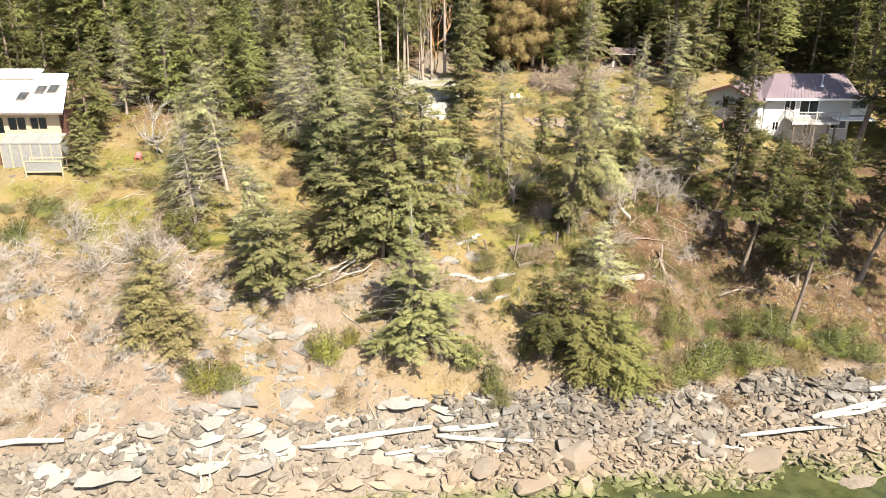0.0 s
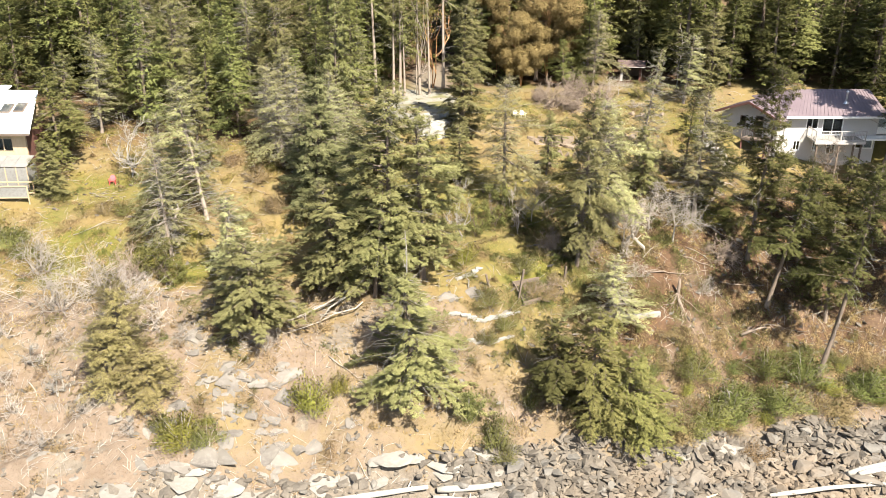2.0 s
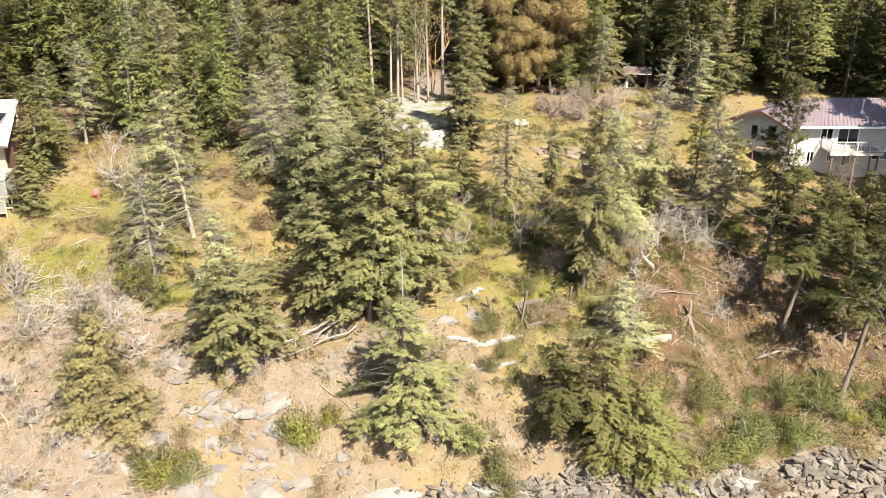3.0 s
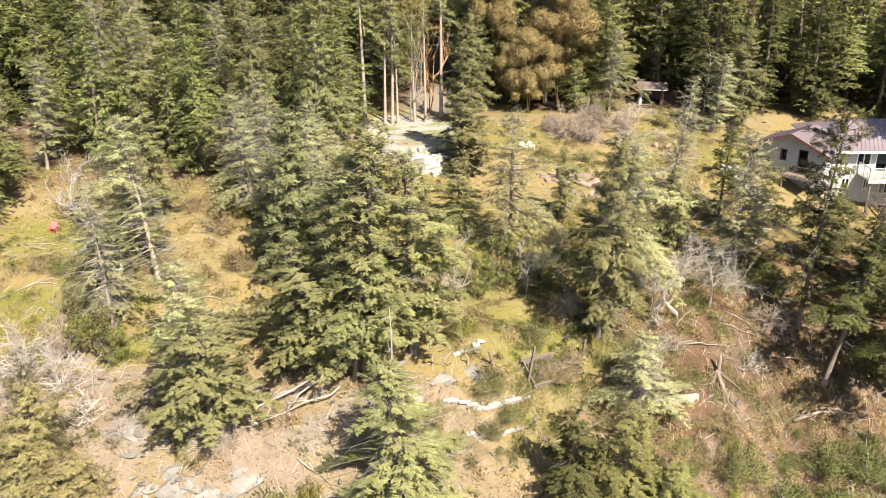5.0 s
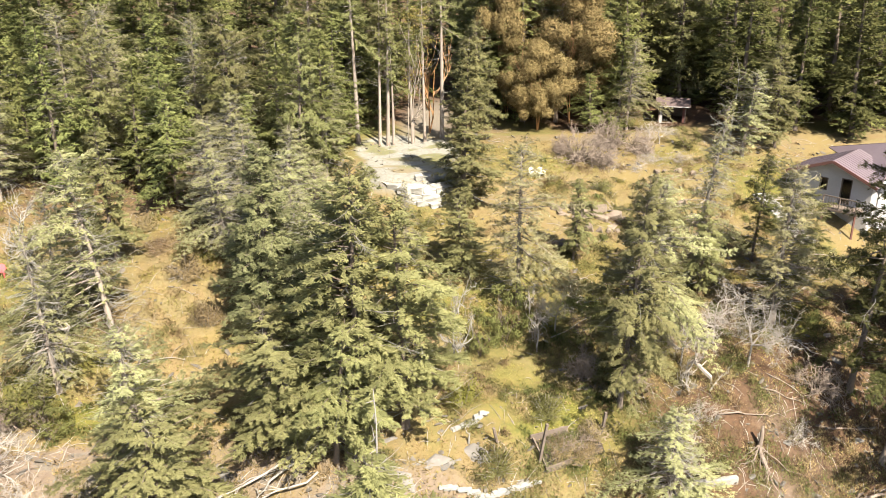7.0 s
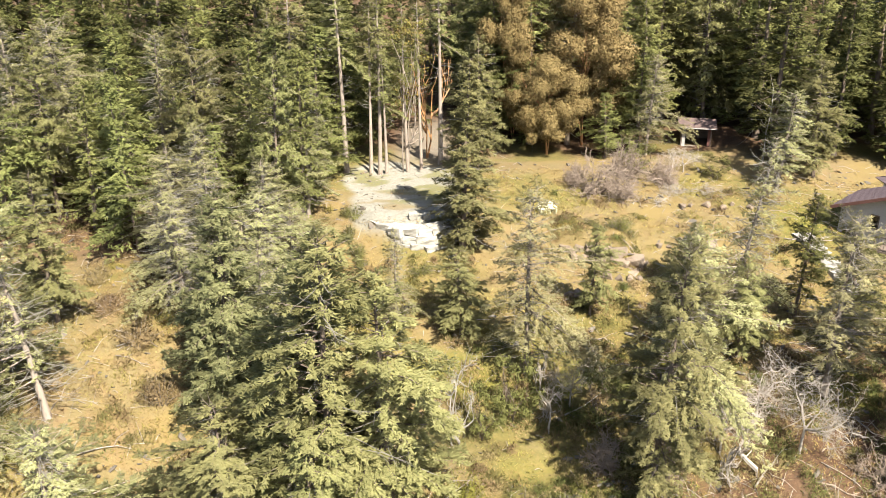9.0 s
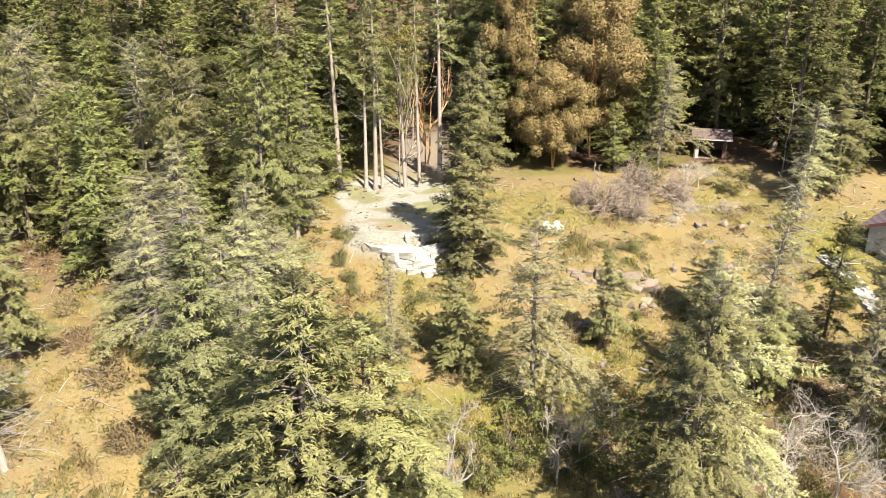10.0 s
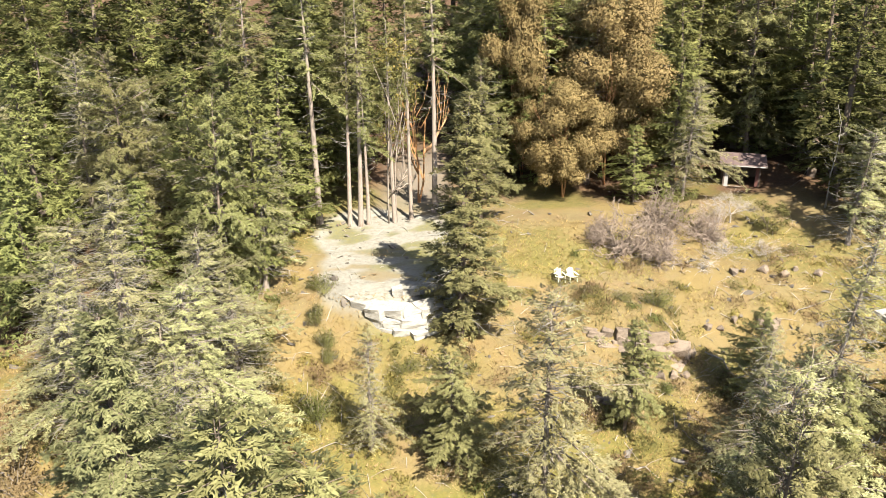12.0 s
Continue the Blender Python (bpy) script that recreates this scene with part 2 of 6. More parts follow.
ROOF_WHITE = earthy("white_metal_roof", (0.80, 0.82, 0.83), (0.84, 0.85, 0.86), (0.74, 0.75, 0.76), 0.4, 8, 0.35, 0.1, 0.01, 0.0)
CEDAR = earthy("pale_cedar_boards", (0.336, 0.252, 0.162), (0.372, 0.294, 0.198), (0.264, 0.186, 0.114), 0.8, 9, 0.8, 0.2, 0.01, 0.1, stretch=(4, 4, 0.4))
DARK_WOOD = earthy("dark_weathered_wood", (0.096, 0.072, 0.056), (0.136, 0.104, 0.080), (0.056, 0.040, 0.032), 0.8, 9, 0.9, 0.4, 0.02, 0.15)
RED_WOOD = earthy("red_brown_fascia", (0.092, 0.036, 0.027), (0.116, 0.048, 0.036), (0.064, 0.026, 0.021), 0.8, 9, 0.8, 0.2, 0.01, 0.1)
CONCRETE = earthy("weathered_concrete", (0.216, 0.204, 0.182), (0.264, 0.252, 0.230), (0.152, 0.140, 0.122), 0.8, 9, 0.9, 0.4, 0.02, 0.1)
RED_PLASTIC = earthy("faded_red_plastic", (0.62, 0.075, 0.085), (0.66, 0.10, 0.11), (0.54, 0.06, 0.07), 1, 9, 0.45, 0.05, 0.01, 0.0)
CREAM_PAINT = earthy("cream_white_paint", (0.50, 0.48, 0.34), (0.54, 0.52, 0.38), (0.44, 0.41, 0.28), 1, 9, 0.5, 0.05, 0.01, 0.0)
METAL = earthy("brushed_metal", (0.496, 0.496, 0.504), (0.544, 0.544, 0.552), (0.400, 0.400, 0.400), 1, 9, 0.35, 0.1, 0.01, 0.0, metal=0.9)
FILM = earthy("milky_greenhouse_film", (0.160, 0.160, 0.156), (0.196, 0.192, 0.184), (0.120, 0.114, 0.104), 0.7, 5, 0.4, 0.2, 0.03, 0.0)
# soil made near black: the shadow inside the garden bed is in its colour
BED_SHADE = earthy("bed_shade_soil", (0.036, 0.026, 0.019), (0.052, 0.038, 0.028), (0.022, 0.016, 0.013), 0.8, 6, 0.95, 0.8, 0.08, 0.0)
# room surfaces coloured dark to stand for the dimness behind windows
DARK_ROOM = earthy("dim_interior", (0.080, 0.068, 0.056), (0.104, 0.088, 0.072), (0.056, 0.048, 0.040), 0.8, 6, 0.9, 0.2, 0.02, 0.0)

# ---- the lie of the land ----
def hash01(i, j, k):
    n = (i * 374761393 + j * 668265263 + k * 1274126177) & 0x7FFFFFFF
    n = ((n ^ (n >> 13)) * 1274126177) & 0x7FFFFFFF
    return ((n ^ (n >> 16)) & 0xFFFF) / 65535.0


def value_noise(x, y, k):
    xi, yi = np.floor(x).astype(np.int64), np.floor(y).astype(np.int64)
    u, v = x - xi, y - yi
    u, v = u * u * (3 - 2 * u), v * v * (3 - 2 * v)
    a, b = hash01(xi, yi, k), hash01(xi + 1, yi, k)
    c, e = hash01(xi, yi + 1, k), hash01(xi + 1, yi + 1, k)
    return (a * (1 - u) + b * u) * (1 - v) + (c * (1 - u) + e * u) * v - 0.5


def smooth(v, lo, hi):
    s = np.clip((v - lo) / (hi - lo), 0, 1)
    return s * s * (3 - 2 * s)


SLOPE_D = (-3000, -200, 20, 38, 45.5, 48, 51, 54, 58, 62, 65, 70, 75, 80, 85, 90, 95, 110, 140, 200, 320, 3000)
SLOPE_Z = (-20, -12, -6, -2.2, 0.0, 1.6, 3.2, 4.9, 7.3, 9.9, 11.6, 12.4, 13.3, 14.8, 16.0, 17.2, 18.2, 18.3, 20, 27, 45, 45)


def hills(x, y):
    """The slope without its small roughness."""
    xs = 60 * np.tanh(x / 60)
    d = y - 0.2 * xs
    z = (np.interp(d - 1.5, SLOPE_D, SLOPE_Z) + 2 * np.interp(d, SLOPE_D, SLOPE_Z) + np.interp(d + 1.5, SLOPE_D, SLOPE_Z)) / 4
    z = z - 1.2 * smooth(x, 8, 26) * smooth(d, 47, 52) * (1 - smooth(d, 60, 72))
    z = z + 1.1 * smooth(x, 21, 31) * (1 - smooth(d, 48, 54)) * smooth(d, 30, 43)
    z = z + 2.2 * np.exp(-((x + 16) / 8) ** 2 - ((y - 76) / 8) ** 2)
    z = z - 0.8 * np.exp(-((x - 8) / 6) ** 2 - ((y - 72) / 6) ** 2)
    z = z - 1.5 * np.exp(-((x - 39.5) / 5) ** 2 - ((y - 85.0) / 4) ** 2)
    z = z + 1.2 * np.exp(-((x - 5) / 14) ** 2 - ((d - 61.5) / 4.2) ** 2)
    z = z + 0.8 * np.exp(-((x + 15) / 4) ** 2 - ((y - 52.6) / 3) ** 2)
    z = z - 0.9 * np.exp(-((x - 30) / 4) ** 2 - ((y - 67) / 3.5) ** 2) + 0.7 * np.exp(-((x - 28) / 4) ** 2 - ((y - 60.5) / 3) ** 2)
    z = z + 0.8 * np.exp(-(x / 4) ** 2 - ((y - 84.6) / 2.5) ** 2) + 0.7 * np.exp(-((x - 7) / 4) ** 2 - ((y - 92) / 3.5) ** 2)
    ledge = y - 87.7 + 0.33 * (x - 8.4)
    z = z + 0.8 * smooth(ledge, -0.3, 0.3) * (1 - smooth(ledge, 1.5, 4.5)) * smooth(x, 7.9, 8.9) * (1 - smooth(x, 12.6, 13.8))
    pad = np.exp(-np.maximum(0, np.hypot((x + 2.2) / (4.2 + smooth(y, 89, 94)), (y - 93.5) / 7.6) - 0.8) ** 2 * 45)
    return z * (1 - pad) + 17.95 * pad


def ground(x, y):
    """Height of the land at places, as arrays or numbers."""
    x, y = np.asarray(x, float), np.asarray(y, float)
    z = hills(x, y)
    d = y - 12 * np.tanh(x / 60)
    calm = 1 - 0.85 * np.exp(-(np.hypot((x + 2.2) / 5.2, (y - 94.5) / 6.5) / 1.1) ** 4)
    rough = (0.35 + 0.65 * (1 - smooth(d, 58, 75))) * calm
    z = z + 1.3 * value_noise(x / 9, y / 7, 1) * calm + 0.8 * rough * value_noise(x / 3.1, y / 2.3, 2)
    ledge = value_noise(x / 4.3 + 9, y / 1.7, 3)
    z = z + 0.7 * rough * np.clip(ledge * 3, -0.35, 0.35) * (1 - smooth(d, 66, 80))
    z = z + 0.28 * rough * value_noise(x / 0.9, y / 0.8, 4) + 0.1 * value_noise(x / 0.33, y / 0.31, 5)
    return z

# ---- building helpers ----
def mesh_of(name, verts, faces, material, flat=True):
    me = bpy.data.meshes.new(name)
    me.from_pydata([tuple(v) for v in verts], [], faces)
    me.materials.append(material)
    if not flat:
        me.shade_smooth()
    return me


def part(name, bm, material, parent, label=""):
    """Links a bmesh, or a ready mesh, as one mesh object under a thing or a part."""
    if isinstance(bm, bpy.types.Mesh):
        me = bm
    else:
        me = bpy.data.meshes.new(name)
        bm.to_mesh(me)
        bm.free()
        me.materials.append(material)
    ob = new(name, me)
    ob.parent = parent
    return tagged(ob, label)


def thing(name, m, label, category, group="", kind=""):
    ob = new(name)
    ob.matrix_basis = m
    return tagged(ob, label, category, group, kind)


def brick_of(bm, x0, x1, y0, y1, z0, z1, turn=None):
    vs = [bm.verts.new((x, y, z)) for z in (z0, z1) for y in (y0, y1) for x in (x0, x1)]
    for f in ((0, 2, 3, 1), (4, 5, 7, 6), (0, 1, 5, 4), (2, 6, 7, 3), (0, 4, 6, 2), (1, 3, 7, 5)):
        bm.faces.new([vs[i] for i in f])
    if turn:
        bmesh.ops.transform(bm, matrix=turn, verts=vs)
    return vs


def box(x0, x1, y0, y1, z0, z1, bevel=0.0, turn=None):
    bm = bmesh.new()
    brick_of(bm, x0, x1, y0, y1, z0, z1, turn)
    if bevel:
        bmesh.ops.bevel(bm, geom=bm.edges[:], offset=bevel, segments=1, affect="EDGES")
    return bm


def tube(verts, faces, points, radii, sides=5):
    """Adds a tapered tube along points."""
    first = len(verts)
    up = Vector((0.13, 0.21, 0.97))
    for i, p in enumerate(points):
        d = (points[min(i + 1, len(points) - 1)] - points[max(i - 1, 0)]).normalized()
        a = d.cross(up if abs(d.dot(up)) < 0.95 else Vector((1, 0, 0))).normalized()
        b = d.cross(a)
        for k in range(sides):
            t = 2 * math.pi * k / sides
            verts.append(p + (a * math.cos(t) + b * math.sin(t)) * radii[i])
    for i in range(len(points) - 1):
        for k in range(sides):
            u, v = first + i * sides + k, first + i * sides + (k + 1) % sides
            faces.append((u, u + sides, v + sides, v))
    faces.append(tuple(first + k for k in range(sides)))
    faces.append(tuple(first + (len(points) - 1) * sides + k for k in reversed(range(sides))))


def at_ground(x, y, sink=0.0):
    return float(ground(x, y)) - sink


def wall_with_openings(x0, x1, z0, z1, thick, holes):
    """A wall in the xz plane, its face at y = 0, its body towards +y, with real openings (x0, x1, z0, z1)."""
    bm = bmesh.new()
    xs = sorted({x0, x1, *[h[0] for h in holes], *[h[1] for h in holes]})
    zs = sorted({z0, z1, *[h[2] for h in holes], *[h[3] for h in holes]})
    for xa, xb in zip(xs, xs[1:]):
        for za, zb in zip(zs, zs[1:]):
            mx, mz = (xa + xb) / 2, (za + zb) / 2
            if not any(h[0] < mx < h[1] and h[2] < mz < h[3] for h in holes):
                brick_of(bm, xa, xb, 0, thick, za, zb)
    bmesh.ops.remove_doubles(bm, verts=bm.verts, dist=0.001)
    seen, double = {}, []
    for f in bm.faces:
        key = tuple(sorted(v.index for v in f.verts))
        if key in seen:
            double += [f, seen[key]]
        seen[key] = f
    bm.verts.index_update()
    bmesh.ops.delete(bm, geom=list(set(double)), context="FACES_ONLY")
    bm.normal_update()
    return bm


def boulder_mesh(seed, name, material, flat=0.7, points=16, cuts=0.0):
    """An angular block of stone about 1 m across."""
    rnd = random.Random(seed)
    bm = bmesh.new()
    for _ in range(points):
        v = Vector((rnd.gauss(0, 1), rnd.gauss(0, 1), rnd.gauss(0, 1))).normalized() * rnd.uniform(0.42, 0.56)
        v.x *= rnd.uniform(0.95, 1.25)
        v.z *= flat
        bm.verts.new(v)
    bmesh.ops.convex_hull(bm, input=bm.verts[:])
    loose = [v for v in bm.verts if not v.link_faces]
    bmesh.ops.delete(bm, geom=loose, context="VERTS")
    bmesh.ops.bevel(bm, geom=bm.edges[:], offset=0.018, segments=1, affect="EDGES", clamp_overlap=True)
    me = bpy.data.meshes.new(name)
    bm.to_mesh(me)
    bm.free()
    me.materials.append(material)
    return me

# ---- the ground: one sheet to the horizon ----
def axis(fine_from, fine_to, step, far):
    a = list(np.arange(fine_from, fine_to + step / 2, step))
    grow, lo, hi = step, [], []
    v = fine_from
    while v > -far:
        grow *= 1.22
        v -= grow
        lo.append(v)
    grow, v = step, fine_to
    while v < far:
        grow *= 1.22
        v += grow
        hi.append(v)
    return np.array(lo[::-1] + a + hi)


def build_land():
    xs, ys = axis(-46, 50, 0.36, 3000), axis(42.5, 104, 0.33, 3000)
    gx, gy = np.meshgrid(xs, ys)
    far = np.clip((np.hypot(gx, gy - 75) - 110) / 60, 0, 1)
    gz = ground(gx, gy) * (1 - far) + hills(gx, gy) * far
    n, k = len(ys), len(xs)
    me = bpy.data.meshes.new("ground")
    me.vertices.add(n * k)
    me.vertices.foreach_set("co", np.stack([gx, gy, gz], -1).ravel())
    i = np.arange(n * k).reshape(n, k)
    quads = np.stack([i[:-1, :-1], i[:-1, 1:], i[1:, 1:], i[1:, :-1]], -1).reshape(-1, 4)
    me.loops.add(quads.size)
    me.loops.foreach_set("vertex_index", quads.ravel())
    me.polygons.add(len(quads))
    me.polygons.foreach_set("loop_start", np.arange(0, quads.size, 4))
    me.update(calc_edges=True)
    me.shade_smooth()
    d = gy - 12 * np.tanh(gx / 60)
    rough = value_noise(gx / 5, gy / 4, 11) + 0.6 * value_noise(gx / 1.9, gy / 1.6, 12)
    shore = 1 - smooth(d + 2.2 * rough, 50.6, 53)
    ledges = 0.7 * value_noise(gx / 3.7 + 3, gy / 1.9, 14) + 0.6 * value_noise(gx / 1.5, gy / 0.9, 13) + 0.3 * value_noise(gx / 0.6, gy / 0.5, 15)
    crag = smooth(ledges, 0.16, 0.3) * (0.25 + 0.75 * smooth(-gx, 0, 8)) * smooth(d, 52, 54) * (1 - smooth(d, 66, 72))
    rock = np.clip(shore + 0.9 * crag, 0, 1)
    straw = 0.42 + 0.6 * smooth(d + 6 * rough, 58, 68) + 0.5 * rough
    straw = np.where((gx < -8) & (d < 66), 0.12 + 0.8 * rough, straw) - 0.5 * smooth(gx, 12, 22) * (1 - smooth(d, 70, 78))
    moss = smooth(value_noise(gx / 7, gy / 5, 21) + 0.7 * value_noise(gx / 2.4, gy / 2, 22), -0.06, 0.45) * smooth(d, 59, 65) * (1.0 - 0.45 * smooth(d, 72, 80))
    moss = np.maximum(moss, 0.9 * np.exp(-((gx + 29) / 5) ** 2 - ((gy - 76) / 1.8) ** 2))
    moss = np.maximum(moss, 0.95 * np.exp(-((gx - 27) / 5) ** 2 - ((gy - 91) / 4) ** 2))
    moss = np.maximum(moss, 0.85 * np.exp(-((gx - 6.5) / 5) ** 2 - ((gy - 67.5) / 3.5) ** 2) + 0.6 * rough * (np.hypot(gx - 6.5, gy - 67.5) < 8))
    moss = moss * (1 - smooth(gy, 106, 112))
    # litter spread over the right slope to paint in its tree shade
    shaded_duff = (smooth(gx, 5, 15) * smooth(d, 53, 56) * (1 - smooth(d, 72, 80)) + smooth(gy, 101, 106)) * (0.9 + 0.8 * rough)
    shaded_duff = np.maximum(shaded_duff, 0.8 * smooth(-gx, -1, 1) * smooth(d, 84, 90) * smooth(-gx, 8, 11))
    pad = (np.abs((gx + 2.3 + 0.13 * (gy - 93)) / 4.5) ** 3 + np.abs((gy - 92.8) / 7.4) ** 3) ** (1 / 3)
    gravel = (1 - smooth(pad + 0.3 * rough, 0.86, 1.0)) * (0.35 + 0.65 * smooth(value_noise(gx / 2.6, gy / 1.3, 23) + 0.5 * value_noise(gx / 0.8, gy / 0.6, 24), -0.22, -0.02))
    gravel *= 1 - 0.85 * np.exp(-((gx - 0.9) / 1.7) ** 2 - ((gy - 92.2) / 2.0) ** 2)
    drive = np.exp(-((gx + 1.2) / 2.6) ** 4 - ((gy - 106) / 7) ** 4)
    gravel = np.clip(np.maximum(gravel, 0.45 * drive), 0, 1)
    moss = np.where(pad < 1, np.maximum(moss, smooth(-rough, -0.1, 0.3)), moss)
    for name, v in (("rock", rock), ("straw", straw), ("moss", moss), ("gravel", gravel), ("shaded_duff", shaded_duff)):
        me.attributes.new(name, "FLOAT", "POINT").data.foreach_set("value", np.clip(v, 0, 1).astype(np.float32).ravel())
    me.materials.append(LAND)
    tagged(new("ground", me), "dry grassy hillside with soil, moss and bare rock", "ground", kind="structure")


build_land()

sea = bpy.data.meshes.new("water")
sea.from_pydata([(-3000, -3000, 0.12), (3000, -3000, 0.12), (3000, 75, 0.12), (-3000, 75, 0.12)], [], [(0, 1, 2, 3)])
sea.materials.append(WATER)
tagged(new("water", sea), "shallow green sea water along the rocky shore", "water", kind="structure")

# ---- trees ----
def sliver(verts, faces, p, along, wide, length, width, facing=None):
    """One slim pointed spray of needles, its face turned towards a side."""
    n = len(verts)
    w = -wide if facing and wide.cross(along).dot(facing) < 0 else wide
    verts.extend((p - w * width, p + w * width, p + along * length))
    faces.append((n, n + 1, n + 2))


def soft_mesh(name, verts, faces, normals, material):
    """A mesh of small sprays that share the roundness of their bough."""
    me = mesh_of(name, verts, faces, material, False)
    me.normals_split_custom_set_from_vertices([tuple(v) for v in normals])
    return me


def tri_mesh(name, corners, normals, material):
    """A mesh of loose triangles, each with one normal."""
    n = len(corners)
    me = bpy.data.meshes.new(name)
    me.vertices.add(3 * n)
    me.vertices.foreach_set("co", corners.reshape(-1))
    me.loops.add(3 * n)
    me.loops.foreach_set("vertex_index", np.arange(3 * n))
    me.polygons.add(n)
    me.polygons.foreach_set("loop_start", np.arange(0, 3 * n, 3))
    me.update(calc_edges=True)
    me.materials.append(material)
    me.shade_smooth()
    me.normals_split_custom_set_from_vertices(np.repeat(normals, 3, axis=0))
    return me


def unit(v):
    return v / np.maximum(1e-6, np.linalg.norm(v, axis=-1, keepdims=True))


def slivers(place, along, wide, length, width, facing):
    """Corners of many slim pointed sprays, their faces turned towards a side."""
    turned = np.einsum("ij,ij->i", np.cross(wide, along), facing) < 0
    wide = np.where(turned[:, None], -wide, wide) * width[:, None]
    return np.stack([place - wide, place + wide, place + along * length[:, None]], 1)


def needles(seed, twigs, spray, dense):
    """Needle sprays along twigs, each twig a root, a direction, a bough's direction and a length."""
    rng = np.random.default_rng(seed)
    root, way, out, size = (np.array([t[i] for t in twigs], float) for i in range(4))
    count = (size * dense).astype(int) + 4
    root, way, out, size = (np.repeat(a, count, axis=0) for a in (root, way, out, size))
    n, up = len(root), np.array([0.0, 0.0, 1.0])
    across = unit(np.cross(way, up))
    q = rng.random(n) ** 0.8
    at = root + way * (size * q)[:, None] + rng.normal(0, 0.055, (n, 3))
    at[:, 2] -= 0.16 * q * q * size
    along = way + across * rng.normal(0, 0.7, (n, 1))
    along[:, 2] += rng.normal(-0.05, 0.35, n)
    along = unit(along)
    length = spray * rng.uniform(0.6, 1.4, n)
    soft = unit(out * 0.5 + up * 0.6 + along * 0.35 + rng.normal(0, 0.12, (n, 3)))
    tip = np.concatenate([rng.normal(0, 0.5, (n, 2)), np.ones((n, 1))], 1) + out * 0.4
    return slivers(at, along, unit(np.cross(along, tip)), length, length * rng.uniform(0.14, 0.24, n), soft), soft


def dead_bough(verts, faces, rnd, p, out, ln, rad=0.02, twigs=4):
    """A bare crooked branch with twigs."""
    pts, d = [p], out.normalized()
    for _ in range(3):
        d = (d + Vector((rnd.gauss(0, 0.22), rnd.gauss(0, 0.22), rnd.gauss(-0.03, 0.18)))).normalized()
        pts.append(pts[-1] + d * (ln / 3))
    tube(verts, faces, pts, [rad, rad * 0.8, rad * 0.55, rad * 0.25], 3)
    for _ in range(twigs):
        k = rnd.randint(1, 3)
        q = pts[k - 1].lerp(pts[k], rnd.random())
        e = (d + Vector((rnd.gauss(0, 0.7), rnd.gauss(0, 0.7), rnd.gauss(0, 0.4)))).normalized()
        tube(verts, faces, [q, q + e * ln * rnd.uniform(0.12, 0.35)], [rad * 0.45, rad * 0.18], 3)


def fir_meshes(seed, h, r, base=0.1, branches=120, spray=0.142, dense=76, lets=5.0, leaf=FIR, bark=BARK, ragged=0.5, dead=30, power=0.55, lean=0.02, fan=0.5, droop=0.07, far=False):
    """Trunk with its boughs, and crown, of a fir h high with boughs r long."""
    rnd = random.Random(seed)
    sway = [Vector((rnd.gauss(0, lean), rnd.gauss(0, lean), 0)) for _ in range(3)]

    def stem(u):
        return sway[0] * h * u + sway[1] * h * u * u + Vector((0, 0, h * u))

    tv, tf = [], []
    rb = 0.012 * h + 0.05
    us = [0, 0.02, 0.06, 0.15, 0.3, 0.45, 0.6, 0.75, 0.88, 1.0]
    tube(tv, tf, [stem(u) - Vector((0, 0, 0.5 if u == 0 else 0)) for u in us], [rb * (1.5 if u == 0 else 1.18 if u < 0.03 else (1 - u) ** 0.8 + 0.03) for u in us], 8)
    twigs = []
    lumps = [(rnd.uniform(0, 6.28), rnd.uniform(base, 1), rnd.choice((-1.2, -0.8, 0.5, 0.9))) for _ in range(18)]
    az = rnd.uniform(0, 6.28)
    up = Vector((0, 0, 1))
    for i in range(branches):
        u = base + (1 - base) * ((i + rnd.random()) / branches) ** 0.92
        v = (u - base) / (1 - base)
        az += 2.4 + rnd.gauss(0, 0.5)
        lump = sum(a * math.exp(-(((az - c + math.pi) % (2 * math.pi) - math.pi) / 0.6) ** 2 - ((u - z) / 0.09) ** 2) for c, z, a in lumps)
        length = r * (1 - v) ** power * min(1, 0.6 + v * 3) * rnd.uniform(0.4, 1.12) * max(0.12, 1 + 1.3 * ragged * lump) + 0.15
        if length < 0.22:
            continue
        out = Vector((math.cos(az), math.sin(az), 0))
        rise = rnd.uniform(-0.3, 0.3) + 0.7 * v ** 2 - 0.06
        sag = droop * rnd.uniform(0.4, 1.3)
        side = Vector((-out.y, out.x, 0))

        def along(s):
            return stem(u) + out * (length * s) + Vector((0, 0, length * s * rise - sag * (length * s) ** 2)) + side * (0.1 * length * math.sin(3 * s + i))

        if not far or i % 3 == 0:
            tube(tv, tf, [along(0), along(0.5), along(0.97)], [0.012 + 0.012 * length, 0.008 + 0.006 * length, 0.006], 3)
        lets_here = max(3, int(length * lets))
        for j in range(lets_here):
            s = 0.16 + 0.84 * ((j + rnd.random()) / lets_here) ** 0.8
            hand = 1 if j % 2 else -1
            ll = length * fan * (1.12 - s) * rnd.uniform(0.5, 1.3) + spray
            d0 = (out * rnd.uniform(0.5, 1.0) + side * (hand * rnd.uniform(0.3, 1.0)) + Vector((0, 0, rnd.uniform(-0.4, 0.4)))).normalized()
            twigs.append((along(s), d0, out, ll))
    n = len(tf)
    for i in range(dead):
        u = rnd.uniform(max(0.06, base * 0.5), 0.97)
        a = rnd.uniform(0, 6.28)
        ln = r * rnd.uniform(0.55, 1.25) * (1 - 0.75 * u) + 0.25
        dead_bough(tv, tf, rnd, stem(u), Vector((math.cos(a), math.sin(a), rnd.uniform(-0.35, 0.4))), ln)
    trunk = mesh_of("trunk", tv, tf, bark, False)
    trunk.materials.append(DEAD)
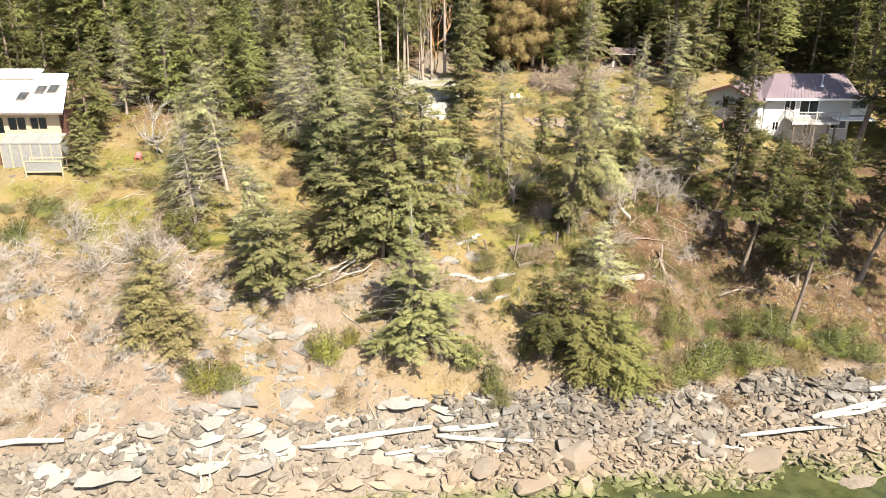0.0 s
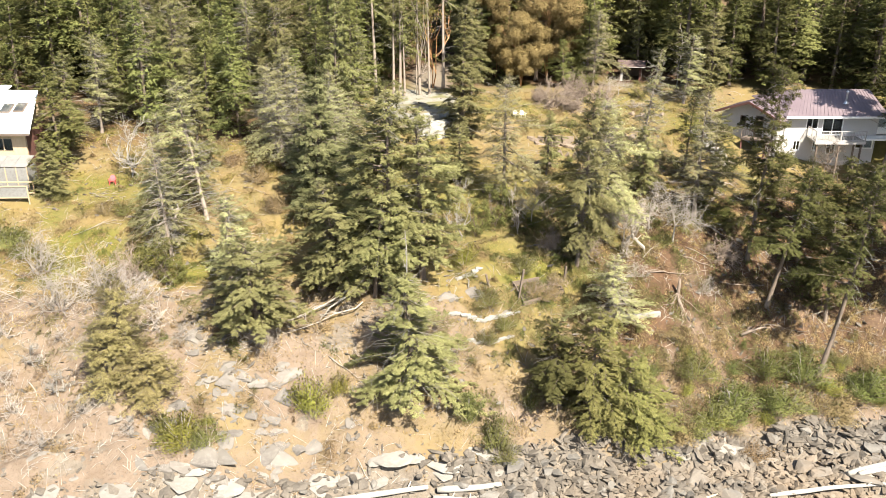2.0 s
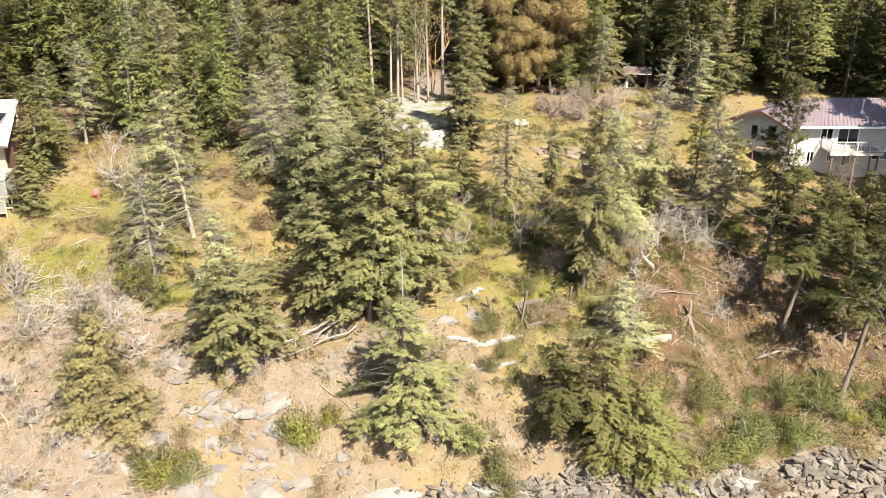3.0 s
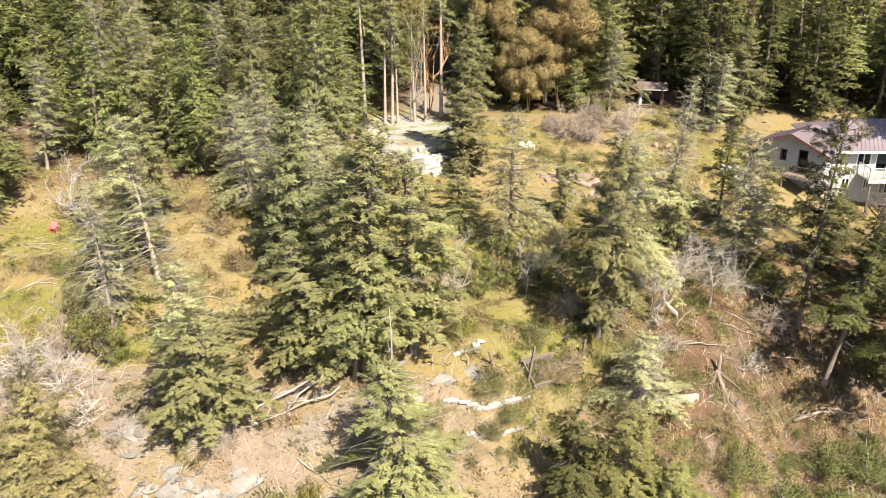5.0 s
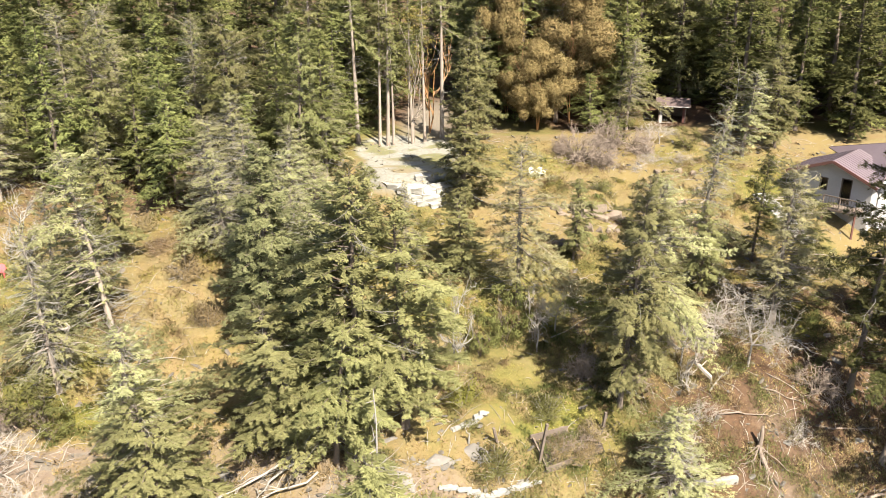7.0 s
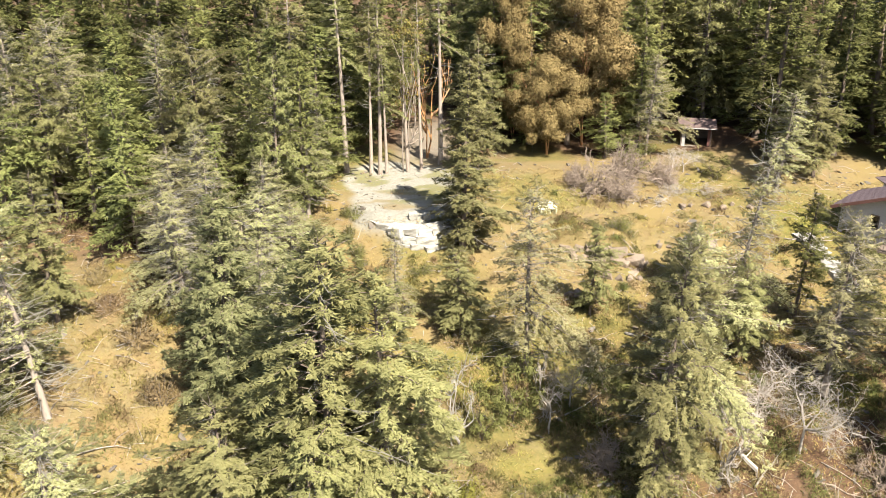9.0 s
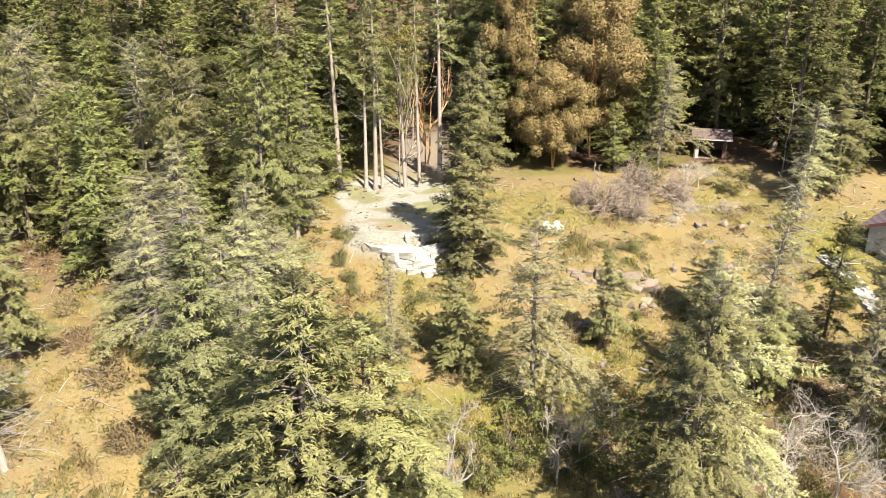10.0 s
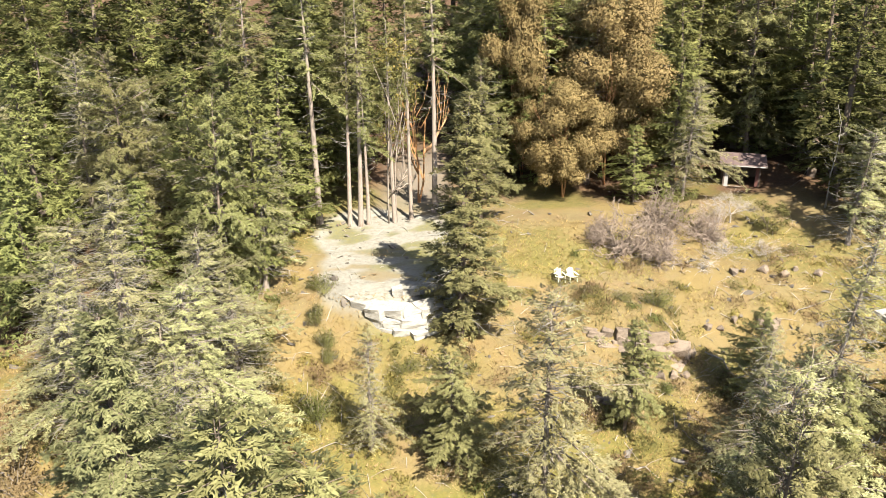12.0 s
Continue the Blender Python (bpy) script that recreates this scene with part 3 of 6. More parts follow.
    for k in range(n, len(tf)):
        trunk.polygons[k].material_index = 1
    return [("trunk", trunk), ("crown", tri_mesh("crown", *needles(seed, twigs, spray, dense), leaf))]


def tree_of(name, pieces, label, category, group=""):
    ob = thing(name, Matrix(), label, category, group)
    for n, me in pieces:
        part(n, me, None, ob)
    return ob


def put_tree(kind, x, y, h, w, turn=0.0, sink=0.15, tilt=(0, 0), label=""):
    """A copy of a tree kind (thing, its height, its reach) at a place, h high and w across."""
    ob, h0, r0 = kind
    s, k = h / h0, 1.02 * w / (2 * r0)
    m = pose(x, y, at_ground(x, y, sink), tilt[0], tilt[1], 0) @ pose(0, 0, 0, 0, 0, turn) @ Matrix.Diagonal((k, k, s, 1))
    return tagged(copy_thing(ob, m), label)


def put_all(kinds, rows, label=""):
    rnd = random.Random(len(rows) * 7 + int(rows[0][0] * 10))
    for x, y, h, w, kind, *lean in rows:
        tilt = (rnd.gauss(0, 1.5), lean[0] if lean else rnd.gauss(0, 1.5))
        put_tree(kinds[kind], x, y, h, w, rnd.uniform(0, 360), label=label, tilt=tilt)


def branchy(seed, height, spread_, levels=4, first=3, radius=0.09, crook=0.35, fork=(2, 3), shrink=0.68, upward=0.35, thin=0.66, stem=0.42, trunk=0.0, lean=0.55):
    """Bare crooked limbs; returns verts, faces and the twig ends."""
    rnd = random.Random(seed)
    verts, faces, ends = [], [], []

    def grow(p, d, ln, rad, level):
        pts, q, dd = [p], p, d
        for _ in range(3):
            dd = (dd + Vector((rnd.gauss(0, crook), rnd.gauss(0, crook), rnd.gauss(0, crook * 0.7) + upward * 0.15))).normalized()
            q = q + dd * (ln / 3)
            pts.append(q)
        tube(verts, faces, pts, [rad, rad * 0.85, rad * 0.7, rad * 0.5], 5 if level == 0 else 3)
        if level >= levels:
            ends.append((q, dd))
            return
        for _ in range(rnd.randint(*fork)):
            s = rnd.choice(pts[1:])
            nd = (dd + Vector((rnd.gauss(0, 1), rnd.gauss(0, 1), rnd.gauss(0, 0.6) + upward)) * spread_).normalized()
            grow(s, nd, ln * shrink * rnd.uniform(0.75, 1.2), rad * thin, level + 1)

    for i in range(first):
        a = 6.28 * i / first + rnd.uniform(-0.5, 0.5)
        slant = 0.12 if first == 1 else lean * rnd.uniform(0.6, 1.3)
        grow(Vector((0, 0, trunk - 0.2)), Vector((math.cos(a) * slant, math.sin(a) * slant, 1)).normalized(), height * stem, radius, 0)
    if trunk:
        tube(verts, faces, [Vector((0, 0, -0.3)), Vector((0.04, -0.03, trunk * 0.5)), Vector((0, 0, trunk))], [radius * 2.2, radius * 1.6, radius * 1.3], 7)
    return verts, faces, ends


def sized(verts, h, w):
    """Scales a cloud of places to a height and a width."""
    top = max(v.z for v in verts)
    reach = max(max(abs(v.x), abs(v.y)) for v in verts)
    for v in verts:
        v.x *= w / 2 / reach
        v.y *= w / 2 / reach
        v.z *= h / top if v.z > 0 else 1


def broadleaf_meshes(seed, h, r, leaf, bark, crown_from=0.4, clumps=42, leaves=130, size=0.2, radius=0.16, trunks=2):
    """A forked tree with a crown of many leaf clumps."""
    rnd = random.Random(seed)
    bv, bf, ends = branchy(seed, h, 0.55, 3, trunks, radius, 0.16, (2, 3), 0.72, 0.55)
    sized(bv, h * 0.9, r * 1.5)
    rng = np.random.default_rng(seed)
    cells, sides = [], []
    for i in range(clumps):
        a, v = rnd.uniform(0, 6.28), rnd.random()
        rr = r * math.sqrt(rnd.random()) * (0.45 + 0.5 * math.sin(math.pi * min(1, v * 0.85 + 0.12)))
        c = np.array((rr * math.cos(a), rr * math.sin(a), h * (crown_from + (1 - crown_from) * v * 0.9)))
        cr = r * rnd.uniform(0.1, 0.28)
        n = int(leaves * (cr / r / 0.25) ** 2)
        d = unit(rng.normal(0, 1, (n, 3)))
        t = unit(rng.normal(0, 1, (n, 3)))
        soft = unit(d * 0.8 + np.array((0, 0, 0.4)) + rng.normal(0, 0.2, (n, 3)))
        ln = size * rng.uniform(0.7, 1.4, n)
        cells.append(slivers(c + d * cr * rng.uniform(0.5, 1.06, (n, 1)), t, unit(np.cross(t, d)), ln, ln * rng.uniform(0.25, 0.4, n), soft))
        sides.append(soft)
    return [("trunk", mesh_of("trunk", bv, bf, bark, False)), ("crown", tri_mesh("crown", np.concatenate(cells), np.concatenate(sides), leaf))]


def shrub_meshes(seed, h, r, leaf, leaves=900, size=0.16, spiky=0.4, stems=10):
    """A low bush: thin stems and many small leaves, denser outside."""
    rnd = random.Random(seed)
    sv, sf, cv, cf, cn = [], [], [], [], []
    tips = []
    for _ in range(stems):
        a, k = rnd.uniform(0, 6.28), math.sqrt(rnd.random())
        tip = Vector((math.cos(a) * r * k, math.sin(a) * r * k, h * (1.05 - 0.55 * k * k) * rnd.uniform(0.6, 1.15)))
        tube(sv, sf, [Vector((tip.x * 0.1, tip.y * 0.1, -0.15)), tip * 0.55, tip * 1.08], [0.02, 0.014, 0.005], 3)
        tips.append(tip)
    for _ in range(leaves):
        tip = rnd.choice(tips)
        s = rnd.uniform(0.35, 1.05)
        off = Vector((rnd.gauss(0, 0.15 * r), rnd.gauss(0, 0.15 * r), rnd.gauss(0, 0.09 * h)))
        p = tip * s + off
        p.z = max(p.z, 0.02)
        d = (tip.normalized() * spiky + Vector((rnd.gauss(0, 1), rnd.gauss(0, 1), rnd.uniform(-0.2, 0.9)))).normalized()
        soft = (off.normalized() * 0.5 + tip.normalized() * 0.4 + Vector((0, 0, 0.4)) + d * 0.2).normalized()
        sliver(cv, cf, p, d, d.cross(Vector((rnd.gauss(0, 1), rnd.gauss(0, 1), 0.4))).normalized(), size * rnd.uniform(0.5, 1.3), size * 0.28, soft)
        cn.extend((soft, soft, soft))
    return [("stalk", mesh_of("stalk", sv, sf, DEAD_GREY)), ("foliage", soft_mesh("foliage", cv, cf, cn, leaf))]


FIR_LABEL = "green douglas fir with bare lower twigs on the slope"
KINDS = {}
for key, seed, h, r, kw, label in (
    ("full", 1, 12, 3.0, dict(branches=150, base=0.14, ragged=0.7, fan=0.34, lets=4.4, dense=99, power=0.5), FIR_LABEL),
    ("wide", 2, 12, 3.4, dict(branches=140, base=0.14, ragged=0.85, power=0.45, dead=40, fan=0.34, lets=4.4, dense=90), "broad ragged douglas fir with olive green boughs"),
    ("thin", 3, 12, 2.8, dict(branches=120, base=0.2, ragged=1.0, leaf=FIR_DRY, bark=PALE_BARK, dead=170, power=0.5, fan=0.32, dense=55, lets=4.2), "thin grey-green douglas fir with many dead twigs"),
    ("airy", 15, 11, 2.8, dict(branches=110, base=0.1, ragged=1.1, leaf=FIR_DRY, bark=PALE_BARK, dead=210, power=0.55, fan=0.32, dense=49, lets=4.0), "sparse pale fir with see-through boughs and grey twigs"),
    ("spire", 16, 12, 2.4, dict(branches=280, base=0.03, ragged=0.45, fan=0.34, lets=4.6, dense=96, power=0.62, dead=26), "narrow dense fir standing beside the gravel pad"),
    ("blue", 4, 10, 2.7, dict(branches=230, base=0.08, ragged=0.3, leaf=FIR_BLUE, dead=8, power=0.72, fan=0.36, lets=4.4, dense=99), "dense blue-green fir on the grassy slope"),
    ("pine", 5, 15, 3.0, dict(branches=130, base=0.44, ragged=1.0, leaf=FIR_SHADED, dead=16, power=0.45, lean=0.03, dense=87, lets=5.5, fan=0.4), "tall dark shore pine with a long bare trunk"),
    ("shade", 8, 12, 3.2, dict(branches=140, base=0.16, ragged=0.8, leaf=FIR_SHADED, power=0.55, dead=20, fan=0.36, lets=4.4, dense=90), "dense fir with needles darkened for shade"),
    ("dry", 6, 11, 3.1, dict(branches=140, base=0.03, ragged=0.7, leaf=FIR, dead=130, spray=0.138, dense=99, lets=4.6, power=0.75, droop=0.2, fan=0.4), "drooping pale fir with half-dead lower boughs"),
    ("bushy", 7, 12, 4.4, dict(branches=170, base=0.02, leaf=FIR_OLIVE, ragged=0.9, power=0.4, dead=24, spray=0.14, dense=78, lets=4.0, fan=0.36), "broad bushy fir spreading over the shore bank"),
    ("wood_a", 11, 15, 2.8, dict(branches=190, base=0.06, spray=0.27, dense=22, lets=3.0, fan=0.4, far=True, leaf=FIR_WOOD_SHADED, dead=10, ragged=0.8), "forest fir behind the clearing with needles darkened for deep shade"),
    ("wood_b", 12, 15, 2.7, dict(branches=180, base=0.08, spray=0.26, dense=22, lets=3.0, fan=0.4, far=True, leaf=FIR_WOOD, dead=22, ragged=1.0), "olive green forest fir with pale dead twigs"),
    ("wood_c", 13, 15, 3.0, dict(branches=190, base=0.05, spray=0.27, dense=22, lets=3.0, fan=0.4, far=True, leaf=FIR_WOOD, dead=12, ragged=0.9), "green forest fir behind the clearing"),
    ("mast", 14, 16, 1.9, dict(branches=60, base=0.55, leaf=FIR, bark=PALE_BARK, dead=20, power=0.4, ragged=0.9, lean=0.012, fan=0.4), "tall fir with a bare sunlit trunk behind the gravel pad"),
):
    KINDS[key] = (tree_of("fir_tree", fir_meshes(seed, h, r, **kw), label, "fir tree", "firs on the hillside"), h, r)
KINDS["juniper"] = (tree_of("juniper_tree", fir_meshes(21, 6, 2.6, base=0.0, branches=300, spray=0.11, dense=70, lets=3.4, leaf=JUNIPER, ragged=0.55, dead=24, power=0.36, lean=0.06, fan=0.3, droop=0.03), "olive brown juniper bush on the rocky slope", "juniper"), 6, 2.6)
KINDS["arbutus"] = (tree_of("arbutus_tree", broadleaf_meshes(31, 10, 3.6, ARBUTUS_LEAF, ARBUTUS_BARK, 0.22, 120, 900, 0.13), "brown-leaved arbutus tree at the forest edge", "arbutus tree", "arbutus trees"), 10, 3.6)
KINDS["arbutus_tall"] = (tree_of("arbutus_tree", broadleaf_meshes(35, 15, 4.2, ARBUTUS_LEAF, ARBUTUS_BARK, 0.25, 130, 900, 0.15), "tall brown-leaved arbutus with a lumpy crown", "arbutus tree", "arbutus trees"), 15, 4.2)
KINDS["golden"] = (tree_of("arbutus_tree", broadleaf_meshes(32, 12, 1.8, YELLOW_LEAF, PALE_BARK, 0.5, 30, 46, 0.13, 0.13, 1), "slender yellow-leaved arbutus with a pale pink trunk", "arbutus tree", "arbutus trees"), 12, 1.8)
KINDS["green_oak"] = (tree_of("leafy_tree", broadleaf_meshes(33, 6, 2.2, BROOM, BARK, 0.2, 44, 110, 0.15, 0.09, 3), "small olive green leafy tree on the slope", "tree"), 6, 2.2)


def bare_kind(seed, h, w, mat, label, name="bare_tree", **kw):
    v, f, _ = branchy(seed, h, kw.pop("spread_", 0.75), **kw)
    sized(v, h, w)
    ob = tagged(new(name, mesh_of(name, v, f, mat)), label, "dead tree" if mat is DEAD else "bare tree", "leafless trees")
    return (ob, h, w / 2)


KINDS["oak"] = bare_kind(41, 6, 6, DEAD_GREY, "leafless pale grey oak with crooked spreading branches", levels=5, first=5, fork=(2, 4), radius=0.06, crook=0.42, upward=0.15, shrink=0.74, spread_=0.95, stem=0.34, thin=0.64, trunk=1.8, lean=1.0)
KINDS["oak_b"] = bare_kind(42, 6, 5, DEAD_GREY, "leafless grey oak with a single leaning trunk", levels=6, first=1, fork=(2, 3), radius=0.13, crook=0.42, upward=0.2, shrink=0.74, spread_=0.85, stem=0.3)
KINDS["yard_oak"] = bare_kind(49, 6, 6, BARK, "leafless dark oak with level crooked limbs beside the house", levels=5, first=4, fork=(2, 3), radius=0.07, crook=0.4, upward=0.08, shrink=0.76, spread_=0.9, stem=0.36, thin=0.66, trunk=1.4, lean=1.2)
KINDS["madrona"] = bare_kind(46, 10, 5, ARBUTUS_BARK, "forked orange-barked arbutus with bare twisting limbs", "bare_tree", levels=4, first=2, fork=(2, 2), radius=0.17, crook=0.28, upward=0.5, shrink=0.75, spread_=0.6)
KINDS["bleached"] = bare_kind(43, 5, 5, DEAD, "bleached dead tree with twisted white branches", levels=5, first=2, fork=(2, 3), radius=0.08, crook=0.4, shrink=0.74, spread_=0.9, stem=0.32)
KINDS["thicket"] = bare_kind(44, 3, 4.5, THICKET, "grey-brown leafless thicket of tangled twigs", "bare_thicket", levels=4, first=13, fork=(2, 4), radius=0.046, crook=0.5, lean=1.1, upward=0.08, spread_=0.85, shrink=0.74, thin=0.7)
KINDS["grey_brush"] = bare_kind(47, 3, 6, DEAD_GREY, "grey tangle of bare arching branches on the slope", "dead_brush", levels=4, first=9, fork=(2, 3), radius=0.04, crook=0.35, upward=0.1, shrink=0.78, spread_=0.8, lean=1.1)
KINDS["white_thicket"] = bare_kind(45, 2, 4.5, DEAD_GREY, "bleached tangle of long dead branches on the slope", "dead_brush", levels=4, first=4, fork=(2, 3), radius=0.04, crook=0.4, upward=0.0, shrink=0.8, spread_=0.8)

for key, seed, leaf, label in (
    ("broom", 51, BROOM, "olive green broom bush on the dry slope"), ("salal", 52, SALAL, "dark green leafy shrub above the shore"),
    ("lime", 53, LIME, "bright lime green shrub on the dry slope"), ("withered", 54, BROWN_SHRUB, "withered brown shrub on the dry slope")):
    KINDS[key] = (tree_of("shrub", shrub_meshes(seed, 1.4, 1.2, leaf, 2600, 0.1, 0.4, 26), label, "shrub", "shrubs on the slope"), 1.4, 1.2)
MODELS = [k[0] for k in KINDS.values()]

# trees of the open slope: x, y, height, width, kind, lean in degrees
put_all(KINDS, [
    # the dark fir at 8.2, 56.6 paints the bushy fir's shadowed left lobe
    (-2.0, 56.2, 8.4, 9.4, "dry"), (10.4, 56.6, 8.0, 7.4, "bushy"), (12.8, 55.6, 6.2, 5.8, "bushy"), (8.2, 56.6, 6.6, 5.0, "shade"), (-7.2, 62.6, 8.2, 6.4, "wide", -4), (-9.9, 70.8, 11.9, 6.0, "blue"),
    (-12.6, 58.5, 7.2, 6.6, "wide"), (-15.2, 62.2, 7.6, 5.2, "thin"), (-18.6, 69.5, 11.2, 5.4, "thin", -5), (-20.5, 65.9, 9.9, 4.4, "airy", -4),
    (-32.2, 73.4, 4.8, 3.5, "spire"), (28.0, 61.0, 16.0, 5.2, "pine", 12), (25.4, 65.9, 11.8, 4.8, "pine", 13), (10.5, 66.5, 13.4, 5.6, "wide"),
    (41.8, 83.6, 21.0, 9.0, "pine", 5), (35.7, 66.1, 12.8, 6.0, "pine", 12), (-3.6, 63.3, 14.6, 8.2, "full"), (-1.4, 64.6, 12.8, 7.4, "full"), (-4.8, 61.8, 8.0, 5.6, "wide"),
])
put_all(KINDS, [
    (21.6, 74.4, 10.6, 5.4, "thin"), (1.9, 86.2, 12.6, 5.6, "spire"), (5.4, 75.4, 11.1, 5.0, "thin"), (1.8, 78.2, 5.4, 3.8, "wide"),
    (13.2, 71.6, 11.0, 5.4, "thin"), (17.3, 78.9, 12.6, 4.6, "airy", 5), (-5.4, 66.6, 12.4, 7.4, "full"), (-8.6, 88.6, 9.0, 4.5, "thin"), (12.6, 62.1, 5.8, 5.2, "airy"), (14.4, 77.4, 8.0, 3.8, "airy"),
    (-12.6, 79.0, 8.0, 5.0, "airy"), (-8.8, 74.2, 7.6, 5.0, "airy"), (-9.6, 78.6, 7.6, 5.0, "thin"), (-14.2, 83.6, 8.6, 5.0, "airy"), (-8.4, 81.0, 5.6, 4.2, "airy"), (-11.4, 75.4, 7.0, 4.6, "airy"), (-15.2, 81.0, 7.4, 4.6, "thin"), (-10.4, 77.0, 6.6, 4.6, "thin"), (-13.6, 76.6, 7.0, 4.6, "airy"), (-14.8, 79.2, 7.0, 4.6, "airy"), (-10.6, 83.6, 6.6, 4.2, "thin"), (-8.1, 83.2, 2.6, 2.8, "green_oak"), (-2.0, 78.4, 6.0, 2.4, "airy"), (24.8, 69.6, 15.4, 6.0, "shade"), (-33.4, 78.6, 8.5, 4.4, "wood_b"),
    (26.0, 96.5, 7.5, 4.6, "thin"), (29.5, 98.5, 9.0, 5.0, "wide"), (49.5, 100.0, 5.0, 2.6, "golden"), (45.5, 78.0, 15.0, 8.0, "pine"), (46.5, 86.0, 14.0, 5.5, "wood_a"), (49.0, 82.5, 13.0, 5.5, "wood_a"), (50.0, 90.0, 15.0, 6.0, "wood_a"), (46.5, 92.5, 14.0, 5.5, "wood_a"), (53.0, 86.0, 15.0, 6.0, "wood_a"), (47.0, 98.5, 16.0, 6.0, "wood_a"),
])
put_all(KINDS, [
    (-20.9, 55.0, 6.2, 4.4, "juniper"), (-19.2, 54.0, 3.2, 4.6, "juniper"), (-21.8, 54.2, 4.2, 4.0, "juniper"), (9.2, 104.6, 8.8, 6.6, "arbutus"), (12.6, 107.4, 15.0, 8.6, "arbutus_tall"), (6.6, 109.0, 16.0, 6.5, "arbutus_tall"), (17.0, 105.2, 10.5, 4.4, "wood_c"), (14.0, 103.2, 5.5, 3.0, "wood_b"), (17.4, 103.6, 8.5, 3.8, "thin"),
    (-7.1, 97.9, 16.0, 3.2, "mast"), (-4.5, 98.1, 15.0, 2.8, "mast"), (-2.7, 98.5, 12.0, 4.2, "golden"), (-2.2, 98.8, 12.5, 3.4, "golden"),
    (-1.3, 99.4, 16.0, 2.2, "mast"), (-5.2, 98.2, 13.5, 2.4, "mast"), (-2.35, 98.7, 13.0, 2.2, "mast"), (0.2, 100.4, 17.0, 3.2, "mast"), (-4.0, 98.3, 9.5, 2.2, "mast"), (-10.5, 96.5, 15.0, 3.6, "mast"),
    (3.2, 98.2, 10.5, 4.6, "full"), (-1.0, 102.6, 10.0, 5.0, "madrona"), (-8.2, 101.0, 16.0, 5.0, "wood_b"),
])
put_all(KINDS, [
    (18.8, 70.2, 5.6, 6.4, "oak"), (16.3, 68.7, 4.8, 4.6, "oak_b"), (14.8, 70.1, 4.6, 4.8, "oak"), (1.6, 70.2, 5.8, 3.4, "bleached"),
    (6.3, 71.1, 4.4, 3.2, "oak_b"), (12.0, 94.7, 3.6, 6.5, "thicket"), (14.6, 97.6, 3.4, 5.5, "thicket"), (13.8, 94.4, 2.4, 4.6, "thicket"), (10.4, 95.4, 2.2, 3.6, "thicket"), (17.4, 97.2, 2.8, 5.4, "thicket"), (18.0, 95.4, 1.4, 4.5, "grey_brush"), (16.4, 93.6, 1.2, 3.8, "white_thicket"), (20.6, 95.6, 1.2, 4.2, "grey_brush"), (18.4, 98.6, 3.0, 3.6, "oak_b"), (16.2, 99.6, 2.6, 3.2, "green_oak"), (21.6, 98.4, 2.2, 2.8, "green_oak"), (19.6, 99.6, 2.6, 5.0, "oak"),
    (-24.6, 62.0, 4.6, 8.0, "grey_brush"), (-30.6, 51.8, 1.4, 4.2, "white_thicket"), (-28.0, 50.2, 1.2, 3.8, "white_thicket"), (-25.6, 57.4, 1.6, 4.0, "white_thicket"), (-32.6, 58.4, 1.6, 4.4, "white_thicket"), (-28.4, 61.6, 1.8, 4.6, "white_thicket"), (-20.0, 51.6, 1.2, 3.4, "white_thicket"), (-17.6, 58.0, 1.4, 3.6, "grey_brush"), (-23.4, 58.4, 1.6, 4.2, "white_thicket"), (-27.2, 52.8, 2.4, 4.5, "white_thicket"), (-24.6, 50.8, 2.2, 4.6, "white_thicket"),
    (-29.5, 57.0, 2.4, 5.5, "white_thicket"), (-26.8, 59.8, 4.2, 7.5, "grey_brush"), (-21.6, 60.2, 4.0, 6.5, "grey_brush"), (-29.7, 63.9, 4.2, 8.0, "grey_brush"), (-19.6, 58.6, 2.6, 5.0, "white_thicket"), (-22.6, 52.4, 1.6, 3.6, "white_thicket"), (-26.4, 51.2, 1.6, 3.8, "white_thicket"), (-28.8, 54.6, 1.6, 4.0, "white_thicket"), (-22.4, 56.6, 1.8, 3.6, "grey_brush"), (-31.8, 56.8, 1.8, 4.2, "grey_brush"), (-34.0, 60.4, 2.0, 5.0, "grey_brush"), (-33.6, 53.4, 1.4, 4.0, "white_thicket"), (-12.0, 57.6, 1.8, 4.0, "grey_brush"), (-13.6, 58.2, 1.6, 3.2, "grey_brush"), (-10.8, 52.6, 1.0, 2.6, "white_thicket"), (-6.0, 57.6, 1.0, 2.6, "white_thicket"), (-31.5, 60.0, 3.0, 6.0, "grey_brush"), (-24.9, 54.0, 2.6, 3.0, "bleached"), (-27.0, 55.8, 2.4, 3.2, "bleached"), (-12.3, 58.3, 2.0, 3.6, "thicket"), (-26.4, 77.0, 6.2, 4.6, "bleached"), (-23.0, 63.5, 3.5, 4.0, "thicket"),
    (36.4, 83.6, 5.0, 6.5, "yard_oak"), (17.4, 72.6, 4.6, 5.4, "oak"), (12.6, 72.4, 4.0, 4.4, "oak_b"), (7.6, 73.4, 4.2, 4.2, "oak"), (11.6, 68.6, 2.2, 3.6, "thicket"), (15.2, 66.8, 1.8, 3.4, "grey_brush"), (8.8, 69.0, 2.4, 3.4, "thicket"), (20.6, 66.4, 1.8, 3.6, "grey_brush"), (22.6, 69.0, 2.4, 4.0, "thicket"),
])
